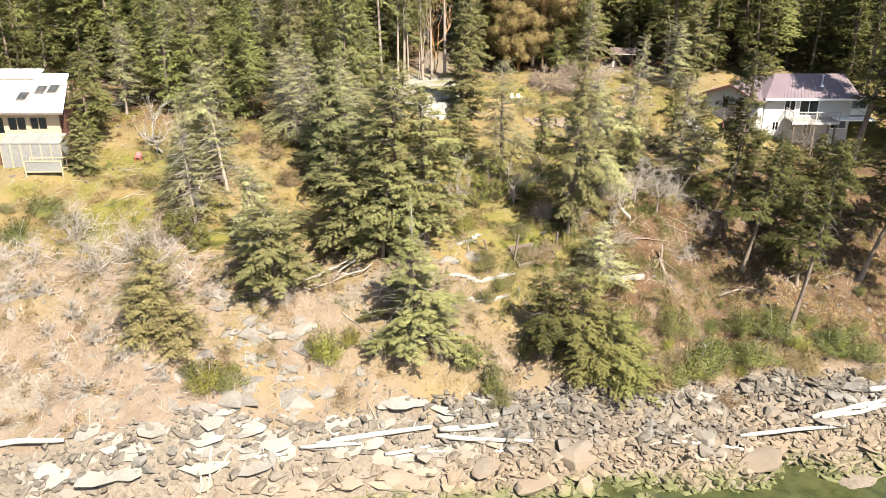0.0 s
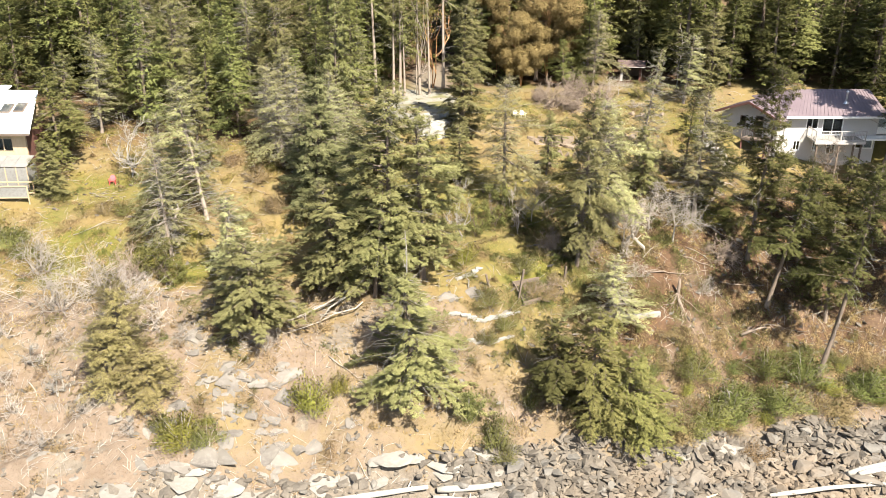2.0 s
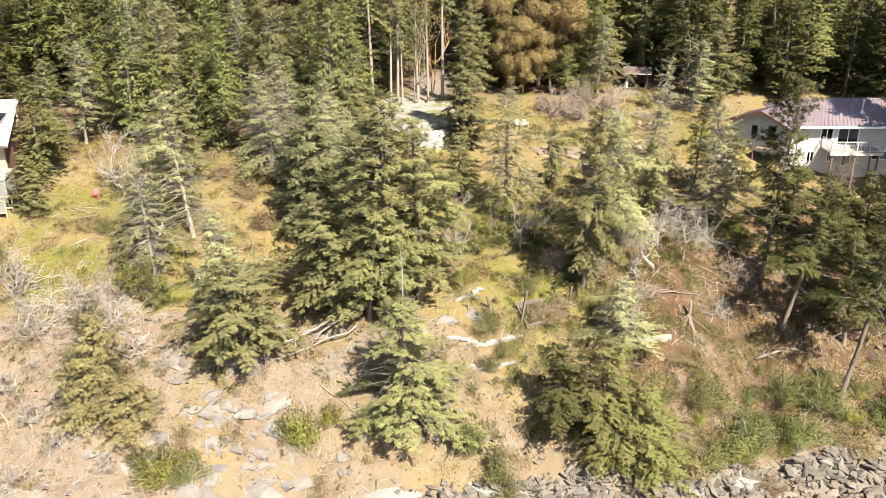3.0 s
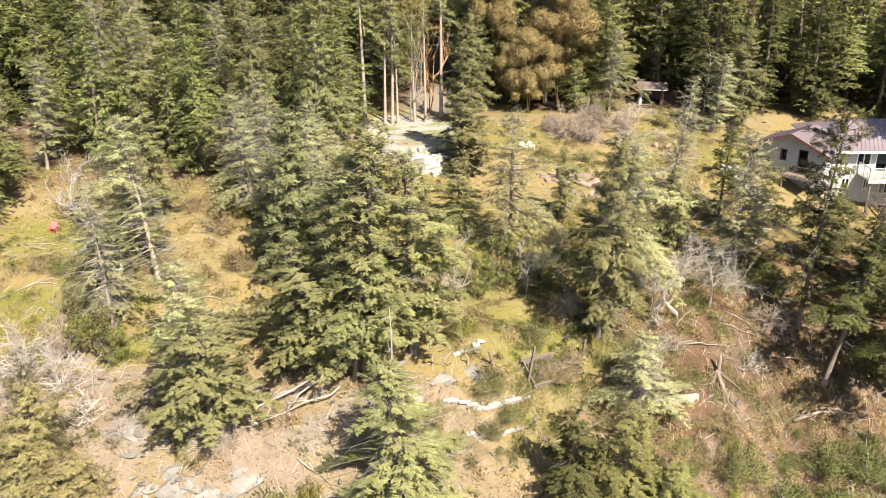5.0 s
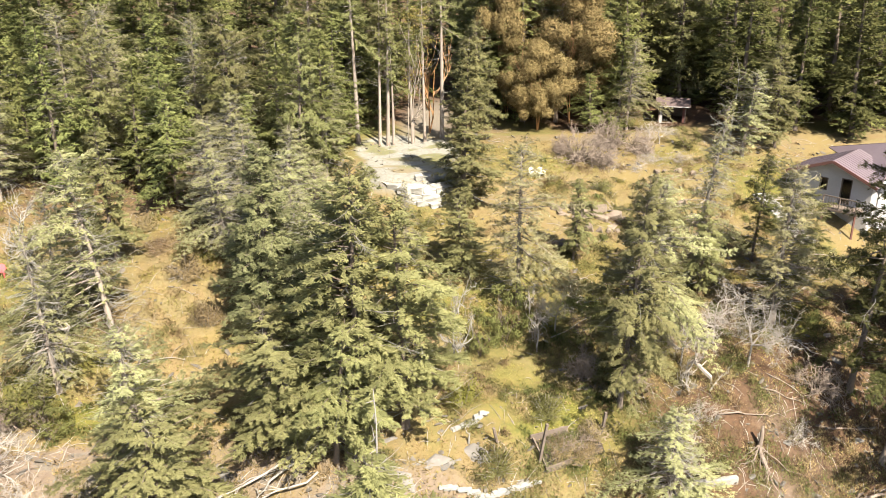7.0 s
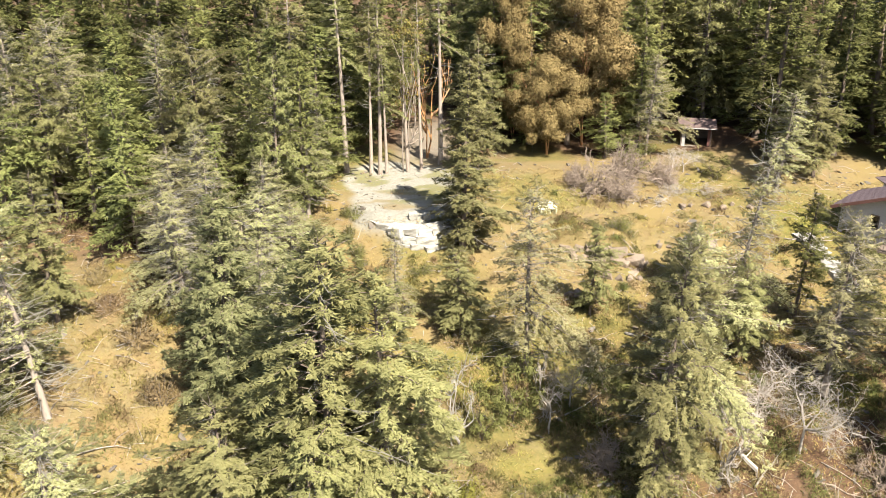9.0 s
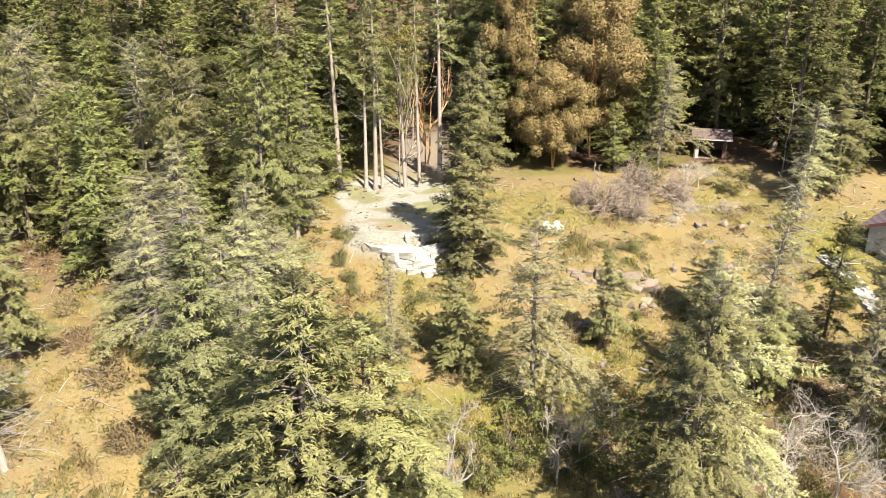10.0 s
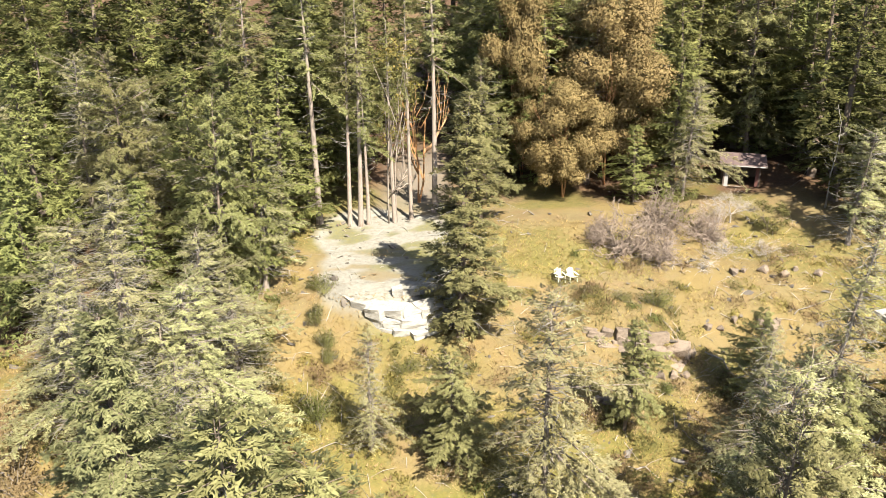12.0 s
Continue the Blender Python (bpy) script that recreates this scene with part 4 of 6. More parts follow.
put_all(KINDS, [
    (2.8, 70.8, 3.6, 2.4, "green_oak"), (-20.8, 63.6, 3.6, 3.4, "green_oak"), (-19.9, 63.2, 2.6, 2.6, "green_oak"), (-16.2, 51.0, 1.8, 3.6, "lime"), (-14.8, 51.2, 1.4, 2.6, "broom"), (-17.4, 51.6, 1.4, 2.6, "broom"), (-33.2, 66.6, 1.6, 3.4, "broom"), (-31.4, 65.4, 1.2, 2.2, "broom"),
    (13.5, 55.0, 2.4, 4.0, "broom"), (17.0, 55.8, 1.8, 3.4, "broom"),
    (20.5, 57.4, 2.6, 4.0, "salal"), (24.0, 58.6, 1.6, 3.2, "salal"), (31.5, 60.0, 1.6, 4.0, "salal"), (34.0, 58.0, 1.2, 3.0, "withered"),
    (28.5, 57.8, 1.0, 3.0, "withered"), (22.0, 55.6, 1.1, 2.8, "withered"), (4.2, 52.6, 1.6, 2.2, "broom"), (4.6, 60.8, 1.2, 1.8, "broom"),
])

put_all(KINDS, [
    (-33.6, 81.4, 8.5, 4.4, "full"), (-31.8, 84.0, 9.0, 4.6, "thin"),
    (-22.4, 71.2, 8.0, 3.8, "thin"), (-20.4, 75.6, 8.5, 4.4, "full"),
    (9.0, 71.6, 3.8, 3.2, "green_oak"), (13.4, 71.0, 3.2, 3.0, "green_oak"), (4.4, 72.2, 4.2, 3.0, "green_oak"), (14.6, 73.4, 6.4, 3.4, "shade"),
    # firs below the house use the needle copy darkened for shade
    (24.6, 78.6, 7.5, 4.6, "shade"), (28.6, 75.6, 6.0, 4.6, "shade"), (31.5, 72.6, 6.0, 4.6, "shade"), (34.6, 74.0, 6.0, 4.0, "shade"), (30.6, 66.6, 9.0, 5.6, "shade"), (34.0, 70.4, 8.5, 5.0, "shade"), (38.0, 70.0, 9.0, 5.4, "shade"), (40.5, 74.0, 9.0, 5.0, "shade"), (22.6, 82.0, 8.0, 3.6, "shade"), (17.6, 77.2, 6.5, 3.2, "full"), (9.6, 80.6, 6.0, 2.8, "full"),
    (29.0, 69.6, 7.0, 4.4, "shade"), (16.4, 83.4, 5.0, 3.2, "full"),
])

# single shrubs of the clearing, the bed and the bank
put_all(KINDS, [
    (-4.7, 80.1, 1.4, 2.2, "salal"), (-4.9, 84.9, 1.2, 1.2, "broom"), (-5.6, 86.3, 1.2, 1.1, "broom"), (-5.6, 89.1, 0.9, 1.9, "broom"), (-0.8, 83.5, 0.8, 1.7, "broom"), (12.8, 89.6, 1.2, 1.9, "broom"), (10.9, 89.6, 0.7, 1.3, "broom"),
    (9.0, 89.4, 0.6, 1.3, "broom"), (12.1, 83.3, 0.7, 1.0, "salal"), (-19.6, 79.5, 1.4, 2.0, "withered"), (-5.7, 86.8, 0.9, 0.9, "broom"), (-4.6, 83.9, 1.0, 1.0, "broom"), (-15.4, 73.8, 1.5, 2.7, "withered"), (-17.8, 76.2, 0.8, 2.4, "withered"),
    (-13.4, 70.7, 1.8, 2.1, "withered"), (-15.6, 78.3, 1.5, 2.1, "withered"), (3.4, 62.1, 1.5, 2.6, "broom"), (6.3, 65.4, 1.3, 2.2, "broom"), (1.8, 65.9, 1.6, 2.3, "lime"), (8.2, 63.7, 0.9, 1.7, "withered"), (6.9, 63.3, 1.0, 2.0, "withered"), (7.7, 63.3, 0.8, 2.0, "withered"), (8.8, 64.6, 0.9, 2.0, "withered"), (7.4, 64.3, 0.7, 1.8, "salal"), (-34.1, 63.0, 1.6, 3.8, "salal"),
    (-32.5, 67.0, 1.2, 1.7, "salal"), (-36.3, 66.6, 1.0, 1.4, "broom"), (-8.7, 54.2, 2.8, 2.9, "lime"), (-6.9, 55.3, 1.6, 1.9, "lime"), (-14.9, 52.3, 0.8, 1.0, "lime"), (3.3, 59.8, 1.5, 1.6, "broom"), (-21.2, 70.5, 1.0, 2.0, "broom"),
    (-27.2, 70.9, 1.2, 2.0, "withered"), (-25.5, 71.0, 1.1, 2.2, "broom"), (-31.6, 72.8, 1.1, 1.5, "broom"), (26.8, 60.7, 2.3, 4.1, "salal"), (24.2, 61.2, 2.1, 3.7, "salal"), (31.2, 60.0, 2.0, 4.1, "salal"), (19.0, 56.7, 2.0, 3.9, "broom"),
    (20.9, 59.0, 1.8, 3.6, "salal"), (28.5, 58.6, 1.4, 3.4, "withered"), (24.8, 58.3, 1.7, 3.6, "broom"), (33.7, 59.2, 2.0, 3.2, "salal"), (16.3, 55.3, 2.0, 3.0, "withered"), (18.4, 59.5, 2.0, 3.1, "broom"), (1.9, 54.4, 2.4, 2.3, "salal"),
    (6.1, 56.2, 2.2, 1.3, "salal"), (3.5, 53.1, 2.8, 2.1, "broom"),
])

# low growth strewn over the slope, too much to count
def undergrowth(name, label, count, seed, leaf, low, high, where):
    r = random.Random(seed)
    verts, faces, normals = [], [], []
    made = 0
    while made < count:
        x, d = r.uniform(-37, 40), r.uniform(53, 92)
        y = d + 12 * math.tanh(x / 60)
        if not where(x, y, d, r) or (x > 27 and y > 76) or (x < -33 and y > 70) or (abs(x + 2) < 5.5 and y > 85):
            continue
        made += 1
        h, wide = r.uniform(low, high), r.uniform(0.35, 1.1)
        lobes = [(r.gauss(0, 0.5) * wide, r.gauss(0, 0.4) * wide, r.uniform(0.4, 1.0)) for _ in range(r.randint(2, 5))]
        z, zx, zy = at_ground(x, y), (at_ground(x + 0.7, y) - at_ground(x - 0.7, y)) / 1.4, (at_ground(x, y + 0.7) - at_ground(x, y - 0.7)) / 1.4
        for _ in range(int(420 * wide)):
            lx, ly, tall = r.choice(lobes)
            ux, uy = r.gauss(0, 0.3) * wide, r.gauss(0, 0.3) * wide
            k = min(1.0, math.hypot(ux, uy) / wide / 0.7)
            px, py = lx + ux, ly + uy
            p = Vector((x + px, y + py, z + zx * px + zy * py + h * tall * (1 - k * k) * r.uniform(0.1, 1.0)))
            e = Vector((ux / wide + r.gauss(0, 0.5), uy / wide + r.gauss(0, 0.5), r.uniform(0.2, 1.2))).normalized()
            soft = Vector((ux / wide + r.gauss(0, 0.25), uy / wide + r.gauss(0, 0.25), 0.8)).normalized()
            sliver(verts, faces, p, e, e.cross(Vector((r.gauss(0, 0.6), r.gauss(0, 0.6), 1))).normalized(), r.uniform(0.08, 0.2), r.uniform(0.012, 0.026), soft)
            normals.extend((soft, soft, soft))
    return tagged(new(name, soft_mesh(name, verts, faces, normals, leaf)), label, "undergrowth", kind="stuff")


undergrowth("dry_growth", "low mounds of dry straw-coloured growth on the slope", 330, 8, BRACKEN, 0.2, 0.6, lambda x, y, d, r: d < 82)
undergrowth("brown_growth", "low withered brown bushes strewn over the slope", 170, 9, BROWN_SHRUB, 0.3, 0.8, lambda x, y, d, r: x > 6 or r.random() < 0.5)
undergrowth("green_growth", "low olive green broom bushes strewn over the slope", 230, 10, BROOM, 0.3, 0.9, lambda x, y, d, r: d > 56 or x > 8)

undergrowth("garden_growth", "brown and dry growth round the old garden", 110, 18, BROWN_SHRUB, 0.2, 0.7, lambda x, y, d, r: 3 < x < 26 and d < 70)
undergrowth("garden_green", "patches of green growth round the old garden", 120, 19, BROOM, 0.2, 0.7, lambda x, y, d, r: 0 < x < 26 and d < 74)
undergrowth("garden_dark", "dark green low bushes among the oaks", 110, 24, SALAL, 0.3, 0.9, lambda x, y, d, r: 4 < x < 27 and 60 < y < 78)
undergrowth("slope_dark", "small dark green bushes dotted over the slope", 70, 25, SALAL, 0.2, 0.6, lambda x, y, d, r: d > 56)
undergrowth("bank_dry", "dry brown grass mounds between the bank shrubs", 130, 26, BRACKEN, 0.2, 0.6, lambda x, y, d, r: x > 10 and d < 61)
undergrowth("clearing_growth", "low dry growth and moss tussocks in the clearing", 120, 20, GREEN_BLADE, 0.1, 0.35, lambda x, y, d, r: d > 74)

# the brushy bank above the shore rocks
rnd = random.Random(6)
for i in range(75):
    x = rnd.uniform(11.5, 40)
    y = rnd.uniform(52.8, 59.5) + 12 * math.tanh(x / 60)
    if y > 62.5 and rnd.random() < 0.5:
        continue
    put_tree(KINDS[rnd.choice(("broom", "salal", "salal", "withered", "withered", "lime"))], x, y, rnd.uniform(0.4, 1.2), rnd.uniform(1.0, 2.6), rnd.uniform(0, 360))

# the wood behind the clearing, denser than the slope
taken = []


def wood(count, xa, xb, ya, yb, gap, seed, names, low, high):
    r = random.Random(seed)
    made = 0
    for _ in range(count * 30):
        if made >= count:
            break
        x, y = r.uniform(xa, xb), r.uniform(ya, yb)
        if any((x - a) ** 2 + (y - b) ** 2 < gap * gap for a, b in taken):
            continue
        if (-5.5 < x < 3.8 and y < 115) or (3 < x < 19 and y < 107) or (19 < x < 27.5 and y < 112) or (27 < x < 45 and y < 101) or (x < -31 and y < 92):
            continue
        taken.append((x, y))
        h = r.uniform(low, high)
        put_tree(KINDS[r.choice(names)], x, y, h, h * r.uniform(0.34, 0.46), r.uniform(0, 360), tilt=(r.gauss(0, 1.5), r.gauss(0, 1.5)))
        made += 1


wood(38, -31, -8.5, 85, 101, 2.9, 61, ("wood_b", "wood_b", "thin", "wood_c", "wide"), 8, 12.5)
wood(60, -62, -4, 98, 122, 3.2, 62, ("wood_a", "wood_b", "wood_c"), 13, 18)
wood(14, -62, -33, 86, 100, 3.5, 63, ("wood_a", "wood_b", "wood_c"), 11, 15)
wood(36, 3, 34, 106, 124, 3.1, 64, ("wide", "wood_b", "wood_c", "full"), 13, 18)
# mostly the darkened kind, to paint deep shade behind the white house
wood(46, 26, 66, 99, 124, 3.2, 65, ("wood_a", "wood_a", "wood_b"), 12, 18)
wood(24, -70, 70, 118, 138, 4.4, 66, ("wood_a", "wood_c"), 15, 21)

for ob in MODELS:
    for o in (*ob.children_recursive, ob):
        bpy.data.objects.remove(o)

# ---- houses ----
def window_part(parent, x0, x1, z0, z1, thick, frame_mat, bars=1, name="window"):
    """A framed window set in an opening of a wall whose face is at y = 0."""
    bm = bmesh.new()
    w = 0.07
    for a in ((x0, x1, z0, z0 + w), (x0, x1, z1 - w, z1), (x0, x0 + w, z0 + w, z1 - w), (x1 - w, x1, z0 + w, z1 - w)):
        brick_of(bm, a[0], a[1], -0.03, 0.1, a[2], a[3])
    for k in range(bars):
        c = x0 + (x1 - x0) * (k + 1) / (bars + 1)
        brick_of(bm, c - 0.03, c + 0.03, -0.02, 0.08, z0 + w, z1 - w)
    win = part(name, bm, frame_mat, parent)
    for k in range(bars + 1):
        a = x0 + w + (x1 - x0 - 2 * w) * k / (bars + 1)
        b = x0 + w + (x1 - x0 - 2 * w) * (k + 1) / (bars + 1)
        pane = part("pane", box(a + 0.035, b - 0.035, 0.03, 0.042, z0 + w + 0.004, z1 - w - 0.004), GLASS, win)
        pane.visible_shadow = False
    return win


def walled(parent, origin, turn, x1, z0, z1, holes, material, thick=0.2, frame_mat=None, bars=1):
    wall = part("wall", wall_with_openings(0, x1, z0, z1, thick, holes), material, parent)
    wall.matrix_basis = pose(*origin, 0, 0, turn)
    for h in holes:
        window_part(wall, *h, thick, frame_mat or WHITE_PAINT, bars)
    return wall


def sheet_roof(parent, p0, p1, p2, p3, material, seam=0.36, thick=0.12, name="roof"):
    """A metal roof slope p0 p1 (eave) p2 p3 (ridge) with standing seams."""
    a, b, c, e = (Vector(p) for p in (p0, p1, p2, p3))
    up = (b - a).cross(e - a).normalized()
    if up.z < 0:
        up = -up
    bm = bmesh.new()
    vs = [bm.verts.new(v) for v in (a, b, c, e)] + [bm.verts.new(v + up * thick) for v in (a, b, c, e)]
    for f in ((3, 2, 1, 0), (4, 5, 6, 7), (0, 1, 5, 4), (1, 2, 6, 5), (2, 3, 7, 6), (3, 0, 4, 7)):
        bm.faces.new([vs[i] for i in f])
    roof = part(name, bm, material, parent)
    n = int((b - a).length / seam)
    for k in range(1, n):
        s = k / n
        lo, hi = a.lerp(b, s) + up * (thick + 0.002), e.lerp(c, s) + up * (thick + 0.002)
        w = (b - a).normalized() * 0.014
        bm = bmesh.new()
        q = [bm.verts.new(v) for v in (lo - w, lo + w, hi + w, hi - w)] + [bm.verts.new(v + up * 0.035) for v in (lo - w, lo + w, hi + w, hi - w)]
        for f in ((4, 5, 6, 7), (0, 1, 5, 4), (1, 2, 6, 5), (2, 3, 7, 6), (3, 0, 4, 7)):
            bm.faces.new([q[i] for i in f])
        part("standing_seam", bm, material, roof)
    return roof


def beam(parent, p, q, w, material, name="fascia", h=None):
    p, q = Vector(p), Vector(q)
    ln = (q - p).length
    m = Matrix.Translation((p + q) / 2) @ (q - p).to_track_quat("X", "Z").to_matrix().to_4x4()
    return part(name, box(-ln / 2, ln / 2, -w / 2, w / 2, -(h or w) / 2, (h or w) / 2, 0.0, m), material, parent)


def gable(parent, origin, turn, width, z_eave, z_top, material, thick=0.2):
    bm = bmesh.new()
    f = [bm.verts.new(v) for v in ((0, 0, z_eave), (width, 0, z_eave), (width / 2, 0, z_top), (0, thick, z_eave), (width, thick, z_eave), (width / 2, thick, z_top))]
    for i in ((0, 1, 2), (5, 4, 3), (0, 3, 4, 1), (1, 4, 5, 2), (2, 5, 3, 0)):
        bm.faces.new([f[k] for k in i])
    ob = part("gable", bm, material, parent)
    ob.matrix_basis = pose(*origin, 0, 0, turn)
    return ob


def rail(parent, p, q, height, material, gap=0.14):
    """A railing with posts, a top rail and thin bars."""
    p, q = Vector(p), Vector(q)
    n = max(2, int((q - p).length / 1.4) + 1)
    for k in range(n + 1):
        c = p.lerp(q, k / n)
        part("post", box(c.x - 0.04, c.x + 0.04, c.y - 0.04, c.y + 0.04, c.z, c.z + height, 0.008), material, parent)
    beam(parent, p + Vector((0, 0, height)), q + Vector((0, 0, height)), 0.07, material, "top_rail")
    beam(parent, p + Vector((0, 0, 0.12)), q + Vector((0, 0, 0.12)), 0.05, material, "bottom_rail")
    bars = int((q - p).length / gap)
    for k in range(1, bars):
        c = p.lerp(q, k / bars)
        part("baluster", box(c.x - 0.012, c.x + 0.012, c.y - 0.012, c.y + 0.012, c.z + 0.14, c.z + height - 0.03), material, parent)


def stucco_house():
    """Two-storey house with a purple-brown metal roof and a turned wing."""
    house = thing("house", pose(0, 0, 0), "white two-storey house with a purple-brown metal roof among firs", "house")
    x0, x1, y0, y1, z0, z1 = 33.4, 42.4, 86.9, 95.2, 12.0, 18.7
    walled(house, (x0, y0, 0), 0, x1 - x0, z0, z1,
           [(1.0, 1.7, 15.0, 16.0), (2.9, 3.4, 15.0, 16.1), (3.6, 5.6, 16.55, 18.55), (7.1, 8.8, 15.2, 16.25), (4.3, 5.2, 14.6, 16.2), (2.0, 3.2, 17.1, 18.3)], STUCCO, frame_mat=WHITE_PAINT)
    walled(house, (x1, y0 + 0.2, 0), 90, y1 - y0 - 0.2, z0, z1, [(2.0, 3.4, 16.9, 18.1)], STUCCO)
    part("wall", box(x0, x1, y1 - 0.2, y1, z0, z1), STUCCO, house)
    part("wall", box(x0, x0 + 0.2, y0 + 0.203, y1 - 0.203, z0, z1), STUCCO, house)
    part("floor_slab", box(x0 + 0.21, x1 - 0.21, y0 + 0.21, y1 - 0.21, 16.2, 16.4), DARK_ROOM, house)
    part("partition", box(x0 + 0.21, x1 - 0.21, y0 + 3, y0 + 3.1, 16.42, 18.6), DARK_ROOM, house)
    part("partition", box(x0 + 0.21, x1 - 0.21, y0 + 3, y0 + 3.1, 12.3, 16.18), DARK_ROOM, house)
    ridge = (y0 + y1) / 2
    zr = 20.05
    sheet_roof(house, (x0 - 0.3, y0 - 0.7, 18.42), (x1 + 0.6, y0 - 0.7, 18.42), (x1 + 0.6, ridge, zr), (x0 + 2.2, ridge, zr), ROOF_BROWN)
    sheet_roof(house, (x1 + 0.6, y1 + 0.7, 18.42), (x0 - 0.3, y1 + 0.7, 18.42), (x0 + 2.2, ridge, zr), (x1 + 0.6, ridge, zr), ROOF_BROWN)
    sheet_roof(house, (x0 - 0.3, y1 + 0.69, 18.42), (x0 - 0.3, y0 - 0.69, 18.42), (x0 + 2.2, ridge - 0.01, zr), (x0 + 2.2, ridge + 0.01, zr), ROOF_BROWN, 9, name="hip")
    gable(house, (x1, y0 + 0.01, 0), 90, y1 - y0 - 0.02, z1 + 0.002, zr - 0.12, STUCCO)
    beam(house, (x0 - 0.3, y0 - 0.74, 18.44), (x1 + 0.6, y0 - 0.74, 18.44), 0.05, WHITE_PAINT, "gutter", 0.2)
    part("vent_pipe", boulder_free_pipe((39.6, 88.4, 19.3), 0.09, 1.15), METAL, house, "shiny metal flue on the roof")
    # upper bay and slab to the side
    walled(house, (x1 + 0.003, y0 + 0.5, 0), 0, 1.9, 16.51, 18.3, [(0.1, 1.8, 17.15, 18.15)], WHITE_PAINT, 0.12, WHITE_PAINT, 1)
    part("bay_wall", box(x1 + 1.783, x1 + 1.903, y0 + 0.623, y0 + 4, 16.51, 18.3), WHITE_PAINT, house)
    part("bay_wall", box(x1 + 0.003, x1 + 1.78, y0 + 3.88, y0 + 4, 16.51, 18.3), DARK_ROOM, house)
    part("bay_roof", box(x1 + 0.003, x1 + 2.1, y0 + 0.3, y0 + 4.1, 18.302, 18.4), ROOF_BROWN, house)
    part("bay_floor", box(x1 + 0.003, x1 + 1.9, y0 + 0.003, y0 + 4, 16.32, 16.5), CONCRETE, house)
    part("balcony_slab", box(x1 - 1.9, x1 + 2.1, y0 - 1.3, y0 - 0.01, 16.32, 16.5), WHITE_PAINT, house)
    # deck with posts
    dx0, dx1, dy = 35.6, 40.4, y0 - 2.2
    part("deck_floor", box(dx0, dx1, dy, y0 - 0.01, 16.3, 16.45), CONCRETE, house)
    # edge and rails in grey rather than white: the eave's shade is painted in
    part("deck_edge", box(dx0 - 0.03, dx1 + 0.03, dy - 0.04, dy - 0.002, 16.2, 16.5), GREY_WALL, house)
    rail(house, (dx0 + 0.05, dy + 0.05, 16.45), (dx1 - 0.05, dy + 0.05, 16.45), 1.0, GREY_WALL)
    rail(house, (dx0 + 0.05, dy + 0.06, 16.45), (dx0 + 0.05, y0 - 0.05, 16.45), 1.0, GREY_WALL)
    for x in (dx0 + 0.3, 38.0, 39.4, dx1 - 0.3):
        z = at_ground(x, dy + 0.2, 0.3)
        part("deck_post", box(x - 0.07, x + 0.07, dy + 0.13, dy + 0.27, z, 16.3), DARK_WOOD, house)
    # turned wing
    ax, ay = 28.2, 90.2
    turn = -45.0
    ln = 5.9
    frame_ = thing("wing", pose(ax, ay, 0, 0, 0, turn), "grey gabled wing", "")
    frame_.parent = house
    del frame_["label"]
    holes = [(0.25, 0.95, 15.5, 16.6), (2.0, 2.6, 17.1, 18.1), (3.6, 4.4, 16.3, 18.3)]
    wall = part("wall", wall_with_openings(0, ln, 12.5, 18.3, 0.2, holes), GREY_WALL, house)
    wall.matrix_basis = pose(ax, ay, 0, 0, 0, turn)
    for h in holes:
        window_part(wall, *h, 0.2, DARK_WOOD, 0)
    m = pose(ax, ay, 0, 0, 0, turn)

    def w(x, y, z):
        return m @ Vector((x, y, z))

    ob = gable(house, (ax, ay, 0), turn, ln, 18.302, 19.45, GREY_WALL)
    for a, b in ((0.0, 0.2), (ln - 0.2, ln)):
        ob = part("wall", box(a, b, 0.203, 4.4, 12.5, 18.3), GREY_WALL, house)
        ob.matrix_basis = m
    ob = part("partition", box(0.21, ln - 0.21, 2.2, 2.3, 12.5, 18.2), DARK_ROOM, house)
    ob.matrix_basis = m
    sheet_roof(house, w(-0.5, 4.4, 18.1), w(-0.5, -0.6, 18.1), w(ln / 2, -0.6, 19.5), w(ln / 2, 4.4, 19.5), ROOF_BROWN)
    sheet_roof(house, w(ln + 0.5, -0.6, 18.1), w(ln + 0.5, 4.4, 18.1), w(ln / 2, 4.4, 19.5), w(ln / 2, -0.6, 19.5), ROOF_BROWN)
    beam(house, w(-0.5, -0.64, 18.16), w(ln / 2, -0.64, 19.56), 0.05, RED_WOOD, "bargeboard", 0.22)
    beam(house, w(ln + 0.5, -0.64, 18.16), w(ln / 2, -0.64, 19.56), 0.05, RED_WOOD, "bargeboard", 0.22)
    ob = part("side_deck", box(3.0, 5.6, -1.6, -0.01, 16.1, 16.25), DARK_WOOD, house, "small dark wooden side deck")
    ob.matrix_basis = m
    rail(house, w(3.05, -1.55, 16.25), w(5.5, -1.55, 16.25), 0.95, DARK_WOOD, 0.2)
    for x in (3.1, 5.5):
        c = w(x, -1.5, 0)
        part("deck_post", box(c.x - 0.06, c.x + 0.06, c.y - 0.06, c.y + 0.06, at_ground(c.x, c.y, 0.3), 16.1), RED_WOOD, house)
    bpy.data.objects.remove(frame_)


